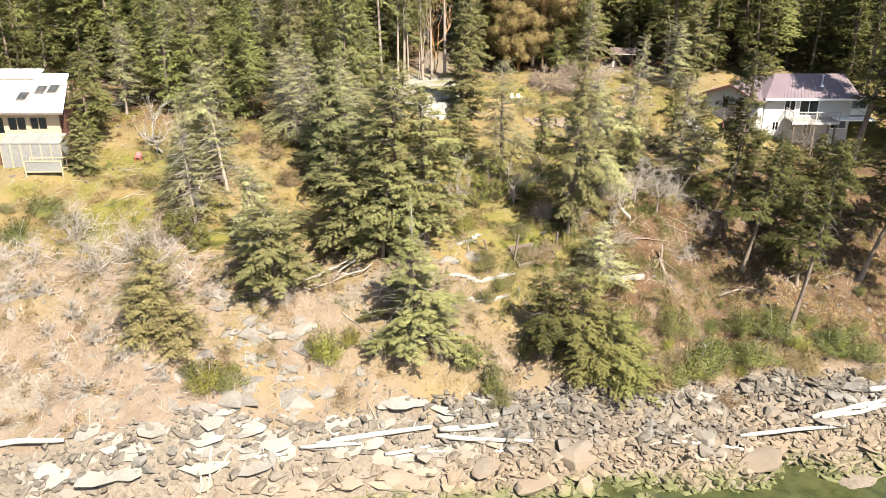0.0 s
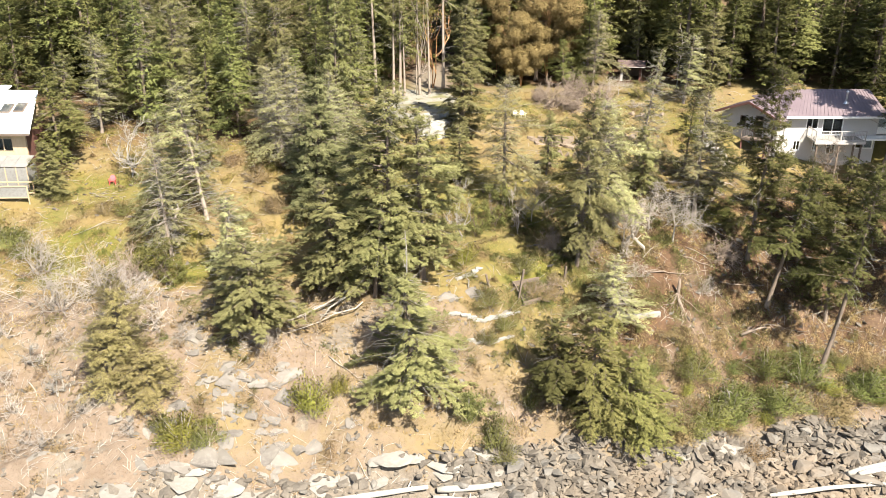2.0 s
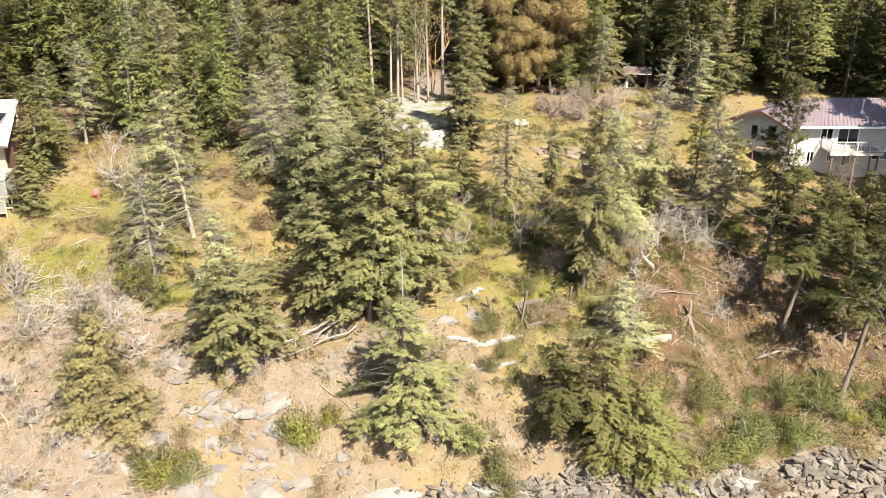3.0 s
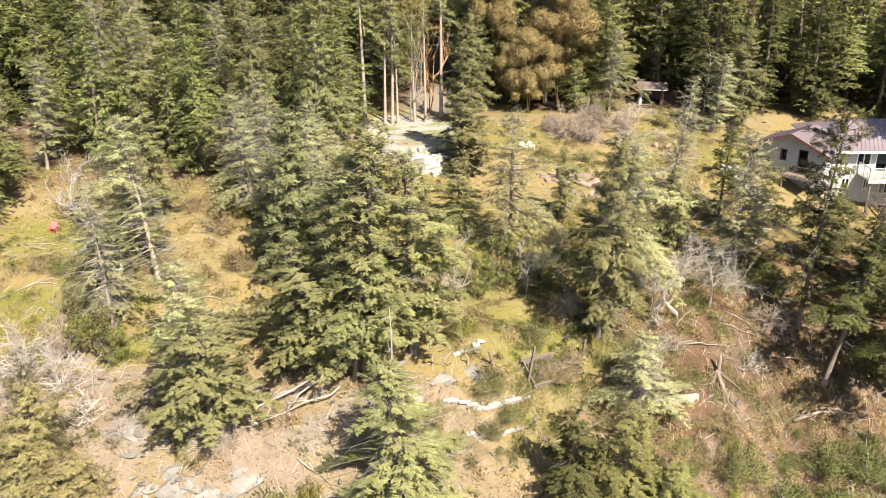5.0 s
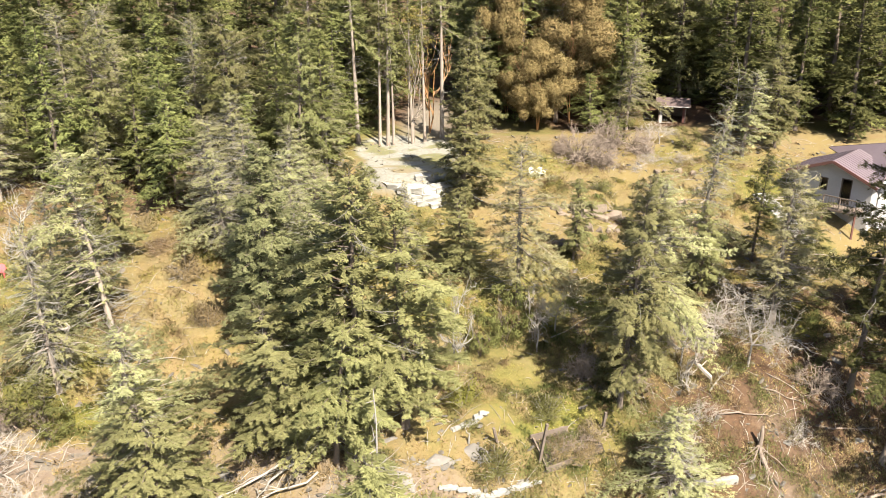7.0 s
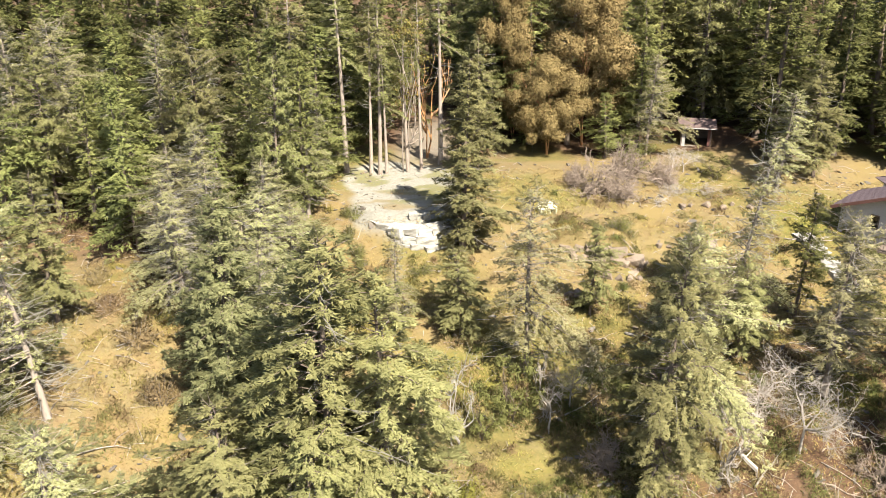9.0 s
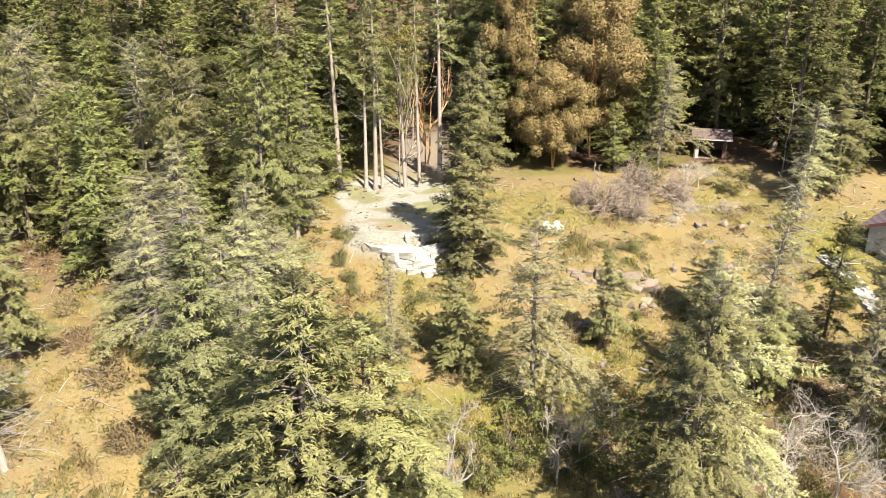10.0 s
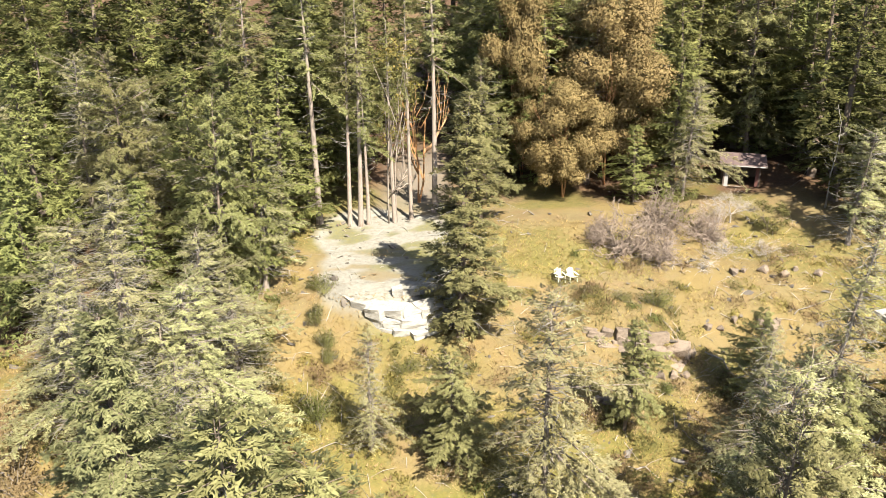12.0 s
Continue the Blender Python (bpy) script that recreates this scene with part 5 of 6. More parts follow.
def boulder_free_pipe(p, r, h):
    bm = bmesh.new()
    bmesh.ops.create_cone(bm, cap_ends=True, segments=10, radius1=r, radius2=r, depth=h, matrix=Matrix.Translation((p[0], p[1], p[2] + h / 2)))
    bmesh.ops.create_cone(bm, cap_ends=True, segments=10, radius1=r * 2.2, radius2=r * 0.6, depth=0.14, matrix=Matrix.Translation((p[0], p[1], p[2] + h + 0.07)))
    bmesh.ops.create_cone(bm, cap_ends=True, segments=10, radius1=r * 3, radius2=r * 1.1, depth=0.3, matrix=Matrix.Translation((p[0], p[1], p[2] + 0.15)))
    return bm


def cedar_house():
    """House with a white metal roof, skylights and a lean-to greenhouse."""
    house = thing("house", pose(0, 0, 0), "cedar-sided house with a bright white metal roof and skylights", "house")
    x0, x1, y0, y1, z0, z1 = -47.0, -34.7, 75.2, 79.6, 14.0, 19.5
    walled(house, (x0, y0, 0), 0, x1 - x0, z0, z1, [(7.6, 9.3, 18.0, 19.3), (9.6, 11.2, 18.1, 19.3), (5.7, 7.3, 17.7, 19.3)], CEDAR, frame_mat=CEDAR, bars=1)
    part("wall", box(x1 - 0.2, x1, y0 + 0.203, y1, z0, z1 + 0.2), RED_WOOD, house)
    part("wall", box(x0, x1 - 0.203, y1 - 0.2, y1, z0, z1 + 1.7), CEDAR, house)
    part("partition", box(x0, x1 - 0.21, y0 + 3, y0 + 3.1, z0, z1), DARK_ROOM, house)
    roof = sheet_roof(house, (x0 - 1, y0 - 0.8, 19.75), (x1 + 0.8, y0 - 0.8, 19.75), (x1 - 0.7, y0 + 5.2, 22.1), (x0 - 1, y0 + 5.2, 22.1), ROOF_WHITE, 0.6)
    sheet_roof(house, (x0 - 1, y0 + 3.9, 21.95), (x1 - 3.4, y0 + 3.9, 21.95), (x1 - 3.4, y0 + 6.2, 22.35), (x0 - 1, y0 + 6.2, 22.35), ROOF_WHITE, 0.6, name="upper_roof")
    part("clerestory", box(x0, x1 - 3.6, y0 + 4.1, y0 + 4.25, 21.2, 21.94), CEDAR, house)
    beam(house, (x0 - 1, y0 - 0.83, 19.77), (x1 + 0.8, y0 - 0.83, 19.77), 0.05, DARK_WOOD, "fascia", 0.18)
    slope = math.degrees(math.atan2(2.35, 6.0))
    for x, k in ((-38.3, 2.3), (-37.0, 3.3), (-35.9, 3.4)):
        bm = box(-0.45, 0.45, -0.65, 0.65, 0.0, 0.12, 0.01)
        ob = part("skylight", bm, DARK_WOOD, house, "dark framed skylight")
        ob.matrix_basis = pose(x, y0 - 0.8 + k, 19.75 + k * 2.35 / 6.0 + 0.14, slope, 0, 0)
        pane = part("pane", box(-0.38, 0.38, -0.58, 0.58, 0.125, 0.135), GLASS, ob)
    # greenhouse lean-to
    gx0, gx1, gy0 = -39.6, -34.2, 73.5
    gz = at_ground(-37, gy0) + 0.05
    sheet_roof(house, (gx0, gy0, gz + 2.0), (gx1, gy0, gz + 2.0), (gx1, y0 - 0.02, gz + 2.5), (gx0, y0 - 0.02, gz + 2.5), FILM, 0.9, 0.04, "greenhouse_roof")
    part("greenhouse_wall", box(gx0, gx1, gy0, gy0 + 0.04, gz - 0.4, gz + 1.94), FILM, house, "milky plastic greenhouse wall")
    part("greenhouse_wall", box(gx1 - 0.04, gx1, gy0 + 0.05, y0 - 0.03, gz - 0.4, gz + 1.94), FILM, house)
    for k in range(7):
        x = gx0 + (gx1 - gx0) * k / 6
        part("greenhouse_stud", box(x - 0.04, x + 0.04, gy0 - 0.05, gy0 - 0.003, gz - 0.4, gz + 2.0), CEDAR, house)
    part("entry_wall", box(-44, gx0 - 0.05, 74.2, 74.4, 14, 17.2), RED_WOOD, house)


def garden_frame():
    bed = thing("cold_frame", pose(-35.2, 72.3, at_ground(-35.2, 72.3), 0, 0, 2), "weathered wooden garden frame beside the greenhouse", "garden frame")
    for x in (-1.6, 1.6):
        for y in (-0.6, 0.6):
            part("post", box(x - 0.05, x + 0.05, y - 0.05, y + 0.05, -0.3, 1.3, 0.008), CEDAR, bed)
    for z in (0.25, 1.2):
        part("rail", box(-1.54, 1.54, -0.64, -0.56, z, z + 0.1), CEDAR, bed)
        part("rail", box(-1.54, 1.54, 0.56, 0.64, z, z + 0.1), CEDAR, bed)
    part("panel", box(-1.53, 1.53, -0.61, -0.59, 0.36, 1.19), FILM, bed)


def open_shed(x, y, turn, w=3.0, d=3.4):
    z = at_ground(x, y)
    shed = thing("shed", pose(x, y, z, 0, 0, turn) @ Matrix.Diagonal((0.85, 0.85, 0.78, 1)), "small open-fronted shed with a brown roof under the trees", "shed")
    # back and side walls coloured dark so the open front looks shaded inside
    part("back_wall", box(-w / 2, w / 2, d - 0.12, d, -0.4, 2.3), DARK_WOOD, shed)
    for a, b in ((-w / 2, -w / 2 + 0.12), (w / 2 - 0.12, w / 2)):
        part("side_wall", box(a, b, 0.0, d - 0.123, -0.4, 2.3), DARK_WOOD, shed)
    part("front_panel", box(-w / 2 + 0.123, -w / 2 + 0.42, 0.0, 0.1, -0.4, 2.1), GREY_WALL, shed)
    part("corner_post", box(w / 2 - 0.4, w / 2 - 0.13, 0.0, 0.15, -0.4, 2.2), RED_WOOD, shed)
    part("floor_slab", box(-w / 2 + 0.13, w / 2 - 0.13, 0.16, d - 0.13, -0.3, 0.05), CONCRETE, shed)
    sheet_roof(shed, (-w / 2 - 0.4, -0.6, 2.2), (w / 2 + 0.4, -0.6, 2.2), (w / 2 + 0.4, d / 2, 2.85), (-w / 2 - 0.4, d / 2, 2.85), RED_BROWN_ROOF, 0.5)
    sheet_roof(shed, (w / 2 + 0.4, d + 0.5, 2.2), (-w / 2 - 0.4, d + 0.5, 2.2), (-w / 2 - 0.4, d / 2, 2.85), (w / 2 + 0.4, d / 2, 2.85), RED_BROWN_ROOF, 0.5)
    beam(shed, (-w / 2 - 0.4, -0.64, 2.25), (w / 2 + 0.4, -0.64, 2.25), 0.05, GREY_WALL, "fascia", 0.1)


RED_BROWN_ROOF = earthy("red_brown_shingle", (0.076, 0.050, 0.046), (0.100, 0.068, 0.062), (0.048, 0.034, 0.032), 0.8, 8, 0.8, 0.3, 0.02, 0.0)
stucco_house()
cedar_house()
garden_frame()
open_shed(22.3, 106.4, -12, 3.0, 2.4)


def adirondack(x, y, turn, material, label, group):
    """Garden chair with a slatted fan back, sloped seat and wide arms."""
    chair = thing("garden_chair", pose(x, y, at_ground(x, y) + 0.03, 0, 0, turn) @ Matrix.Diagonal((0.76, 0.76, 0.8, 1)), label, "chair", group)
    part("seat", box(-0.26, 0.26, -0.3, 0.25, -0.015, 0.015, 0.005, pose(0, 0, 0.34, -12)), material, chair)
    for k in range(5):
        xk = -0.22 + 0.11 * k
        top = 0.66 - 0.05 * abs(k - 2)
        part("back_slat", box(xk - 0.05, xk + 0.05, -0.012, 0.012, 0, top, 0.004, pose(0, 0.24, 0.29, -22)), material, chair)
    for s in (-1, 1):
        part("armrest", box(s * 0.34 - 0.07, s * 0.34 + 0.07, -0.36, 0.36, 0.54, 0.565, 0.005), material, chair)
        part("front_leg", box(s * 0.3 - 0.03, s * 0.3 + 0.03, -0.33, -0.22, -0.05, 0.54, 0.004), material, chair)
        part("rear_leg", box(s * 0.28 - 0.02, s * 0.28 + 0.02, -0.35, 0.6, -0.06, 0.06, 0.004, pose(0, 0, 0.2, -14)), material, chair)
    part("back_rail", box(-0.3, 0.3, 0.38, 0.41, 0.5, 0.57), material, chair)


adirondack(7.6, 91.2, 24, CREAM_PAINT, "cream-white slatted garden chair facing the sea", "garden chairs")
adirondack(8.3, 91.4, 20, CREAM_PAINT, "cream-white slatted garden chair facing the sea", "garden chairs")
adirondack(-28.4, 76.3, 10, RED_PLASTIC, "faded red garden chair on mossy grass", "garden chairs")

# concrete steps beside the wing
walkway = thing("garden_steps", pose(0, 0, 0), "pale concrete garden steps leading past the house", "steps")
for k in range(14):
    s = k / 13
    x, y = 25.5 + 1.9 * s, 89.6 - 5.2 * s
    z = at_ground(x, y)
    part("step", box(-0.65, 0.65, -0.24, 0.24, -0.25, 0.1, 0.015, pose(x, y, z + 0.06, 0, 0, 20)), CONCRETE, walkway)

# ---- shore: boulders, rubble, driftwood ----
BOULDERS = [boulder_mesh(100 + i, "boulder", STONE, 0.45 + 0.04 * i) for i in range(9)]
rnd = random.Random(9)
made = 0
while made < 210:
    x = rnd.uniform(-34, 40)
    d = rnd.uniform(45.2, 52.0)
    y = d + 12 * math.tanh(x / 60)
    s = rnd.choice((0.5, 0.6, 0.7, 0.8, 0.9, 1.1, 1.4))
    if x < 0 and rnd.random() < 0.6:
        continue
    ob = new("boulder", BOULDERS[made % len(BOULDERS)])
    ob.matrix_basis = pose(x, y, at_ground(x, y) + 0.12 * s, rnd.uniform(-25, 25), rnd.uniform(-25, 25), rnd.uniform(0, 360)) @ Matrix.Diagonal((s * rnd.uniform(1, 1.6), s, s * rnd.uniform(0.6, 1.0), 1))
    tagged(ob, "angular grey shore boulder lying among rubble", "boulder", "shore boulders")
    made += 1


for x, y, s, flat, turn in ((9.7, 49.4, 2.9, 0.75, 20), (22.2, 49.5, 3.0, 0.42, 10), (18.7, 50.6, 1.5, 1.15, 100), (17.1, 52.7, 1.8, 0.7, 40), (6.2, 46.8, 2.4, 0.5, 15), (9.8, 47.2, 1.6, 0.7, 70), (24.9, 54.3, 1.3, 0.9, 30), (25.7, 53.4, 1.5, 0.6, 5), (3.0, 48.3, 2.2, 0.5, 55)):
    ob = new("boulder", BOULDERS[int(10 * s) % len(BOULDERS)])
    ob.matrix_basis = pose(x, y, at_ground(x, y) + 0.15 * s, 8, -6, turn) @ Matrix.Diagonal((s * 1.25, s, s * flat, 1))
    tagged(ob, "large smooth grey shore boulder among rubble", "boulder", "shore boulders")


def strewn(name, label, count, seed, where, low, high, material, lift=0.1):
    """Stones too many to count, in one mesh."""
    r = random.Random(seed)
    shapes = []
    for me in BOULDERS[:4]:
        bm = bmesh.new()
        for _ in range(9):
            v = Vector((r.gauss(0, 1), r.gauss(0, 1), r.gauss(0, 1))).normalized() * 0.5
            bm.verts.new((v.x * 1.2, v.y, v.z * 0.7))
        bmesh.ops.convex_hull(bm, input=bm.verts[:])
        bmesh.ops.delete(bm, geom=[v for v in bm.verts if not v.link_faces], context="VERTS")
        bm.verts.index_update()
        shapes.append((np.array([v.co[:] for v in bm.verts]), [tuple(v.index for v in f.verts) for f in bm.faces]))
        bm.free()
    verts, faces, n = [], [], 0
    for _ in range(count):
        x, y = where(r)
        s = low * (high / low) ** (r.random() ** 1.6)
        vs, fs = r.choice(shapes)
        m = np.array((pose(0, 0, 0, r.uniform(-40, 40), r.uniform(-40, 40), r.uniform(0, 360)) @ Matrix.Diagonal((s * r.uniform(0.9, 1.8), s, s * r.uniform(0.5, 1), 1))).to_3x3())
        verts.append(vs @ m.T + (x, y, at_ground(x, y) + lift * s))
        faces.extend(tuple(i + n for i in f) for f in fs)
        n += len(vs)
    me = mesh_of(name, np.concatenate(verts), faces, material)
    return tagged(new(name, me), label, "stones", kind="stuff")


def on_shore(r):
    x = r.uniform(-44, 46)
    while x < 0 and r.random() < 0.72:
        x = r.uniform(-44, 46)
    return x, r.uniform(43.2, 52.6) + 12 * math.tanh(x / 60)


def on_slope(r):
    while True:
        x, y = r.uniform(-40, 40), r.uniform(44, 100)
        d = y - 12 * math.tanh(x / 60)
        if d > 51 and r.random() < (1.0 if d < 66 else 0.35) * (1.0 if x < -4 or x > 12 else 0.55):
            return x, y


RUBBLE = stone_material("rubble_stone", (0.108, 0.091, 0.072), (0.072, 0.061, 0.049), (0.142, 0.123, 0.100), True)
strewn("rubble", "loose grey and tan stones covering the shore", 10500, 71, on_shore, 0.2, 1.0, RUBBLE)
strewn("scree", "pale stones scattered over the dry slope", 7500, 72, on_slope, 0.07, 0.5, RUBBLE, 0.0)


def log_thing(x0, y0, x1, y1, seed, r=0.2, bend=0.15, material=LOG, label="sun-bleached driftwood log lying on the shore rocks"):
    q = random.Random(seed)
    a, b = Vector((x0, y0, at_ground(x0, y0) + r * 1.6)), Vector((x1, y1, at_ground(x1, y1) + r * 1.6))
    top = max(0.0, max(at_ground(*(a.lerp(b, s / 8)).xy) + r - a.lerp(b, s / 8).z for s in range(9)))
    a.z, b.z = a.z + top * 0.7, b.z + top * 0.7
    mid, ln = (a + b) / 2, (b - a).length
    turn = (b - a).to_track_quat("X", "Z").to_matrix().to_4x4()
    off = [Vector((ln * (s / 6 - 0.5), bend * math.sin(s / 6 * 3.1 + seed) + q.gauss(0, 0.03), q.gauss(0, 0.03))) for s in range(7)]
    v, f = [], []
    tube(v, f, off, [r * k for k in (0.9, 1.05, 1.0, 0.95, 0.88, 0.8, 0.66)], 9)
    for _ in range(2):
        k = q.randint(1, 5)
        tube(v, f, [off[k], off[k] + Vector((q.uniform(0, 0.4), q.gauss(0, 0.3), q.uniform(0.15, 0.4)))], [r * 0.35, r * 0.2], 5)
    ob = new("driftwood_log", mesh_of("driftwood_log", v, f, material, False))
    ob.matrix_basis = Matrix.Translation(mid) @ turn
    return tagged(ob, label, "log", "driftwood on the shore")


for i, (x0, y0, x1, y1, r) in enumerate([
    (-8.7, 48.7, -0.8, 50.0, 0.2), (-9.8, 48.3, -5.6, 48.8, 0.15), (-0.2, 49.9, 3.8, 50.7, 0.22), (-0.5, 49.6, 6.3, 49.8, 0.17),
    (-4.0, 48.5, -0.9, 49.0, 0.14), (-3.3, 48.5, 0.2, 48.6, 0.11), (16.2, 50.2, 21.7, 49.9, 0.14), (21.3, 50.9, 29.3, 52.3, 0.15),
    (27.2, 52.7, 31.8, 54.6, 0.2), (27.8, 52.7, 32.5, 54.2, 0.18), (30.6, 54.3, 34.6, 54.4, 0.2), (32.3, 55.5, 36.1, 55.9, 0.22),
    (29.1, 53.6, 33.3, 54.6, 0.2), (-30.0, 46.7, -25.1, 47.1, 0.2), (-12.6, 47.0, -10.8, 48.0, 0.13), (3.0, 49.0, 4.8, 49.2, 0.1),
]):
    log_thing(x0, y0, x1, y1, i, r)
for i, (x0, y0, x1, y1) in enumerate([(-16.2, 47.4, -15.9, 45.0), (-15.5, 47.3, -15.4, 45.2), (-14.2, 47.3, -15.0, 46.2), (2.0, 48.7, 4.8, 49.5), (14.6, 50.1, 17.8, 50.8)]):
    log_thing(x0, y0, x1, y1, 30 + i, 0.08, 0.03, PLANK, "thin tan driftwood pole lying across the rocks")


# ---- grass ----
def tufts(name, label, count, seed, where, material, size):
    r = random.Random(seed)
    verts, faces, normals = [], [], []
    for _ in range(count):
        x, y = where(r)
        z = at_ground(x, y) - 0.02
        for _ in range(4):
            a, s = r.uniform(0, 6.28), size * r.uniform(0.6, 1.5)
            lean = Vector((math.cos(a), math.sin(a), 0)) * s * r.uniform(1.0, 2.2)
            w = Vector((-math.sin(a), math.cos(a), 0)) * s * 0.3
            p = Vector((x + r.gauss(0, 0.1), y + r.gauss(0, 0.1), z))
            n = len(verts)
            verts.extend((p - w, p + w, p + lean + Vector((0, 0, s))))
            faces.append((n, n + 2, n + 1))
            normals.extend([Vector((r.gauss(0, 0.25), r.gauss(0, 0.25), 1)).normalized()] * 3)
    return tagged(new(name, soft_mesh(name, verts, faces, normals, material)), label, "grass", kind="stuff")


def dry_place(r):
    while True:
        x, y = r.uniform(-36, 40), r.uniform(52, 98)
        d = y - 12 * math.tanh(x / 60)
        if d > 53 and float(value_noise(np.float64(x / 3), np.float64(y / 2.5), 31)) > -0.12 and np.hypot((x + 2.4) / 5, (y - 94) / 6.5) > 1:
            return x, y


def green_place(r):
    while True:
        x, y = r.uniform(-34, 38), r.uniform(58, 98)
        d = y - 12 * math.tanh(x / 60)
        if d > 60 and float(value_noise(np.float64(x / 4), np.float64(y / 3), 32)) + r.gauss(0, 0.12) > 0.2 and np.hypot((x + 2.6) / 5, (y - 93) / 7.6) > 1:
            return x, y


tufts("dry_grass", "dry straw-coloured grass tufts on the slope", 52000, 81, dry_place, STRAW, 0.075)
tufts("green_grass", "yellow-green grass and moss tufts on the slope", 24000, 82, green_place, GREEN_BLADE, 0.075)


# ---- withered bracken and twigs too many to count ----
def bracken(count, seed):
    r = random.Random(seed)
    verts, faces, normals = [], [], []
    for _ in range(count):
        x, y = on_slope(r)
        size = r.uniform(0.15, 0.5)
        for _ in range(9):
            px, py = x + r.gauss(0, size * 0.6), y + r.gauss(0, size * 0.5)
            p = Vector((px, py, at_ground(px, py) + r.uniform(0, size * 0.5)))
            d = Vector((r.gauss(0, 1), r.gauss(0, 1), r.uniform(0, 0.7))).normalized()
            w = d.cross(Vector((r.gauss(0, 0.4), r.gauss(0, 0.4), 1))).normalized()
            sliver(verts, faces, p, d, w, r.uniform(0.12, 0.34), r.uniform(0.025, 0.06), Vector((0, 0, 1)))
            normals.extend([Vector((r.gauss(0, 0.35), r.gauss(0, 0.35), 1)).normalized()] * 3)
    return tagged(new("bracken", soft_mesh("bracken", verts, faces, normals, BRACKEN)), "withered brown bracken and leaf litter on the slope", "undergrowth", kind="stuff")


def twig_litter(count, seed):
    r = random.Random(seed)
    verts, faces = [], []
    for _ in range(count):
        x, y = on_slope(r)
        a, ln = r.uniform(0, 6.28), r.uniform(0.3, 1.3)
        x2, y2 = x + math.cos(a) * ln, y + math.sin(a) * ln
        tube(verts, faces, [Vector((x, y, at_ground(x, y) + 0.03)), Vector(((x + x2) / 2, (y + y2) / 2, at_ground((x + x2) / 2, (y + y2) / 2) + r.uniform(0.03, 0.15))), Vector((x2, y2, at_ground(x2, y2) + 0.02))], [0.018, 0.014, 0.006], 3)
    return tagged(new("twigs", mesh_of("twigs", verts, faces, DEAD_GREY)), "bleached dead twigs littering the dry slope", "twigs", kind="stuff")


bracken(800, 91)
twig_litter(4200, 92)

# ---- retaining wall of quarried blocks below the gravel pad ----
def block_mesh(seed, material=PALE_STONE):
    r = random.Random(seed)
    bm = box(-0.5, 0.5, -0.5, 0.5, -0.5, 0.5)
    for v in bm.verts:
        v.co += Vector((r.gauss(0, 0.05), r.gauss(0, 0.07), r.gauss(0, 0.08)))
    bmesh.ops.subdivide_edges(bm, edges=bm.edges[:], cuts=1, use_grid_fill=True)
    for v in bm.verts:
        v.co += Vector((r.gauss(0, 0.02), r.gauss(0, 0.03), r.gauss(0, 0.03)))
    bmesh.ops.bevel(bm, geom=[e for e in bm.edges if e.calc_face_angle(0) > 0.8], offset=0.05, segments=1, affect="EDGES")
    for v in bm.verts:
        v.co += Vector((r.gauss(0, 0.012), r.gauss(0, 0.012), r.gauss(0, 0.012)))
    me = bpy.data.meshes.new("stone_block")
    bm.to_mesh(me)
    bm.free()
    me.materials.append(material)
    return me


BLOCKS = [block_mesh(200 + i) for i in range(7)]
ROW_BLOCKS = [block_mesh(220 + i, CONCRETE) for i in range(7)]
wall = thing("retaining_wall", pose(0, 0, 0), "curved retaining wall of large pale quarried stones", "retaining wall")
rnd = random.Random(12)
FOOT = [Vector(p) for p in ((-4.9, 88.6), (-3.9, 87.1), (-2.6, 86.1), (-1.2, 85.7), (0.2, 85.95), (1.4, 86.8))]


def along_foot(s):
    """Place and direction at a distance along the wall's curved foot."""
    for a, b in zip(FOOT, FOOT[1:]):
        ln = (b - a).length
        if s <= ln or b is FOOT[-1]:
            return a + (b - a) * (s / ln), (b - a) / ln
        s -= ln


reach = sum((b - a).length for a, b in zip(FOOT, FOOT[1:]))
for course in range(4):
    s = rnd.uniform(-0.2, 0.1) + (0, 0.1, 0.5, 1.3)[course]
    while s < reach - (0, 0, 0.2, 0.8)[course]:
        ln = rnd.uniform(0.9, 2.2)
        p, way = along_foot(s + ln / 2)
        side = Vector((-way.y, way.x)) * (0.6 - 0.1 * course + rnd.uniform(-0.05, 0.05))
        ob = part("stone_block", BLOCKS[rnd.randrange(7)], None, wall)
        ob.matrix_basis = pose(p.x + side.x, p.y + side.y, 17.66 - 0.5 * course + rnd.uniform(-0.04, 0.04), rnd.uniform(-3, 3), rnd.uniform(-3, 3), math.degrees(math.atan2(way.y, way.x)) + rnd.uniform(-4, 4)) @ Matrix.Diagonal((ln * 0.99, rnd.uniform(0.9, 1.2), rnd.uniform(0.47, 0.54), 1))
        s += ln
for x, y, s in ((-1.4, 87.6, 0.6), (0.3, 87.5, 0.7), (-0.5, 87.9, 0.5)):
    ob = new("loose_stone", BLOCKS[int(10 * s) % 7])
    ob.matrix_basis = pose(x, y, at_ground(x, y) + 0.3 * s, 8, -6, 30 * s) @ Matrix.Diagonal((s, s * 0.8, s * 0.7, 1))
    tagged(ob, "loose pale quarried stone on the gravel pad", "stone", "loose stones on the pad")

# ---- rock outcrops ----
CRAGS = [boulder_mesh(300 + i, "crag", CLIFF, 0.9, 14) for i in range(6)]
rnd = random.Random(14)
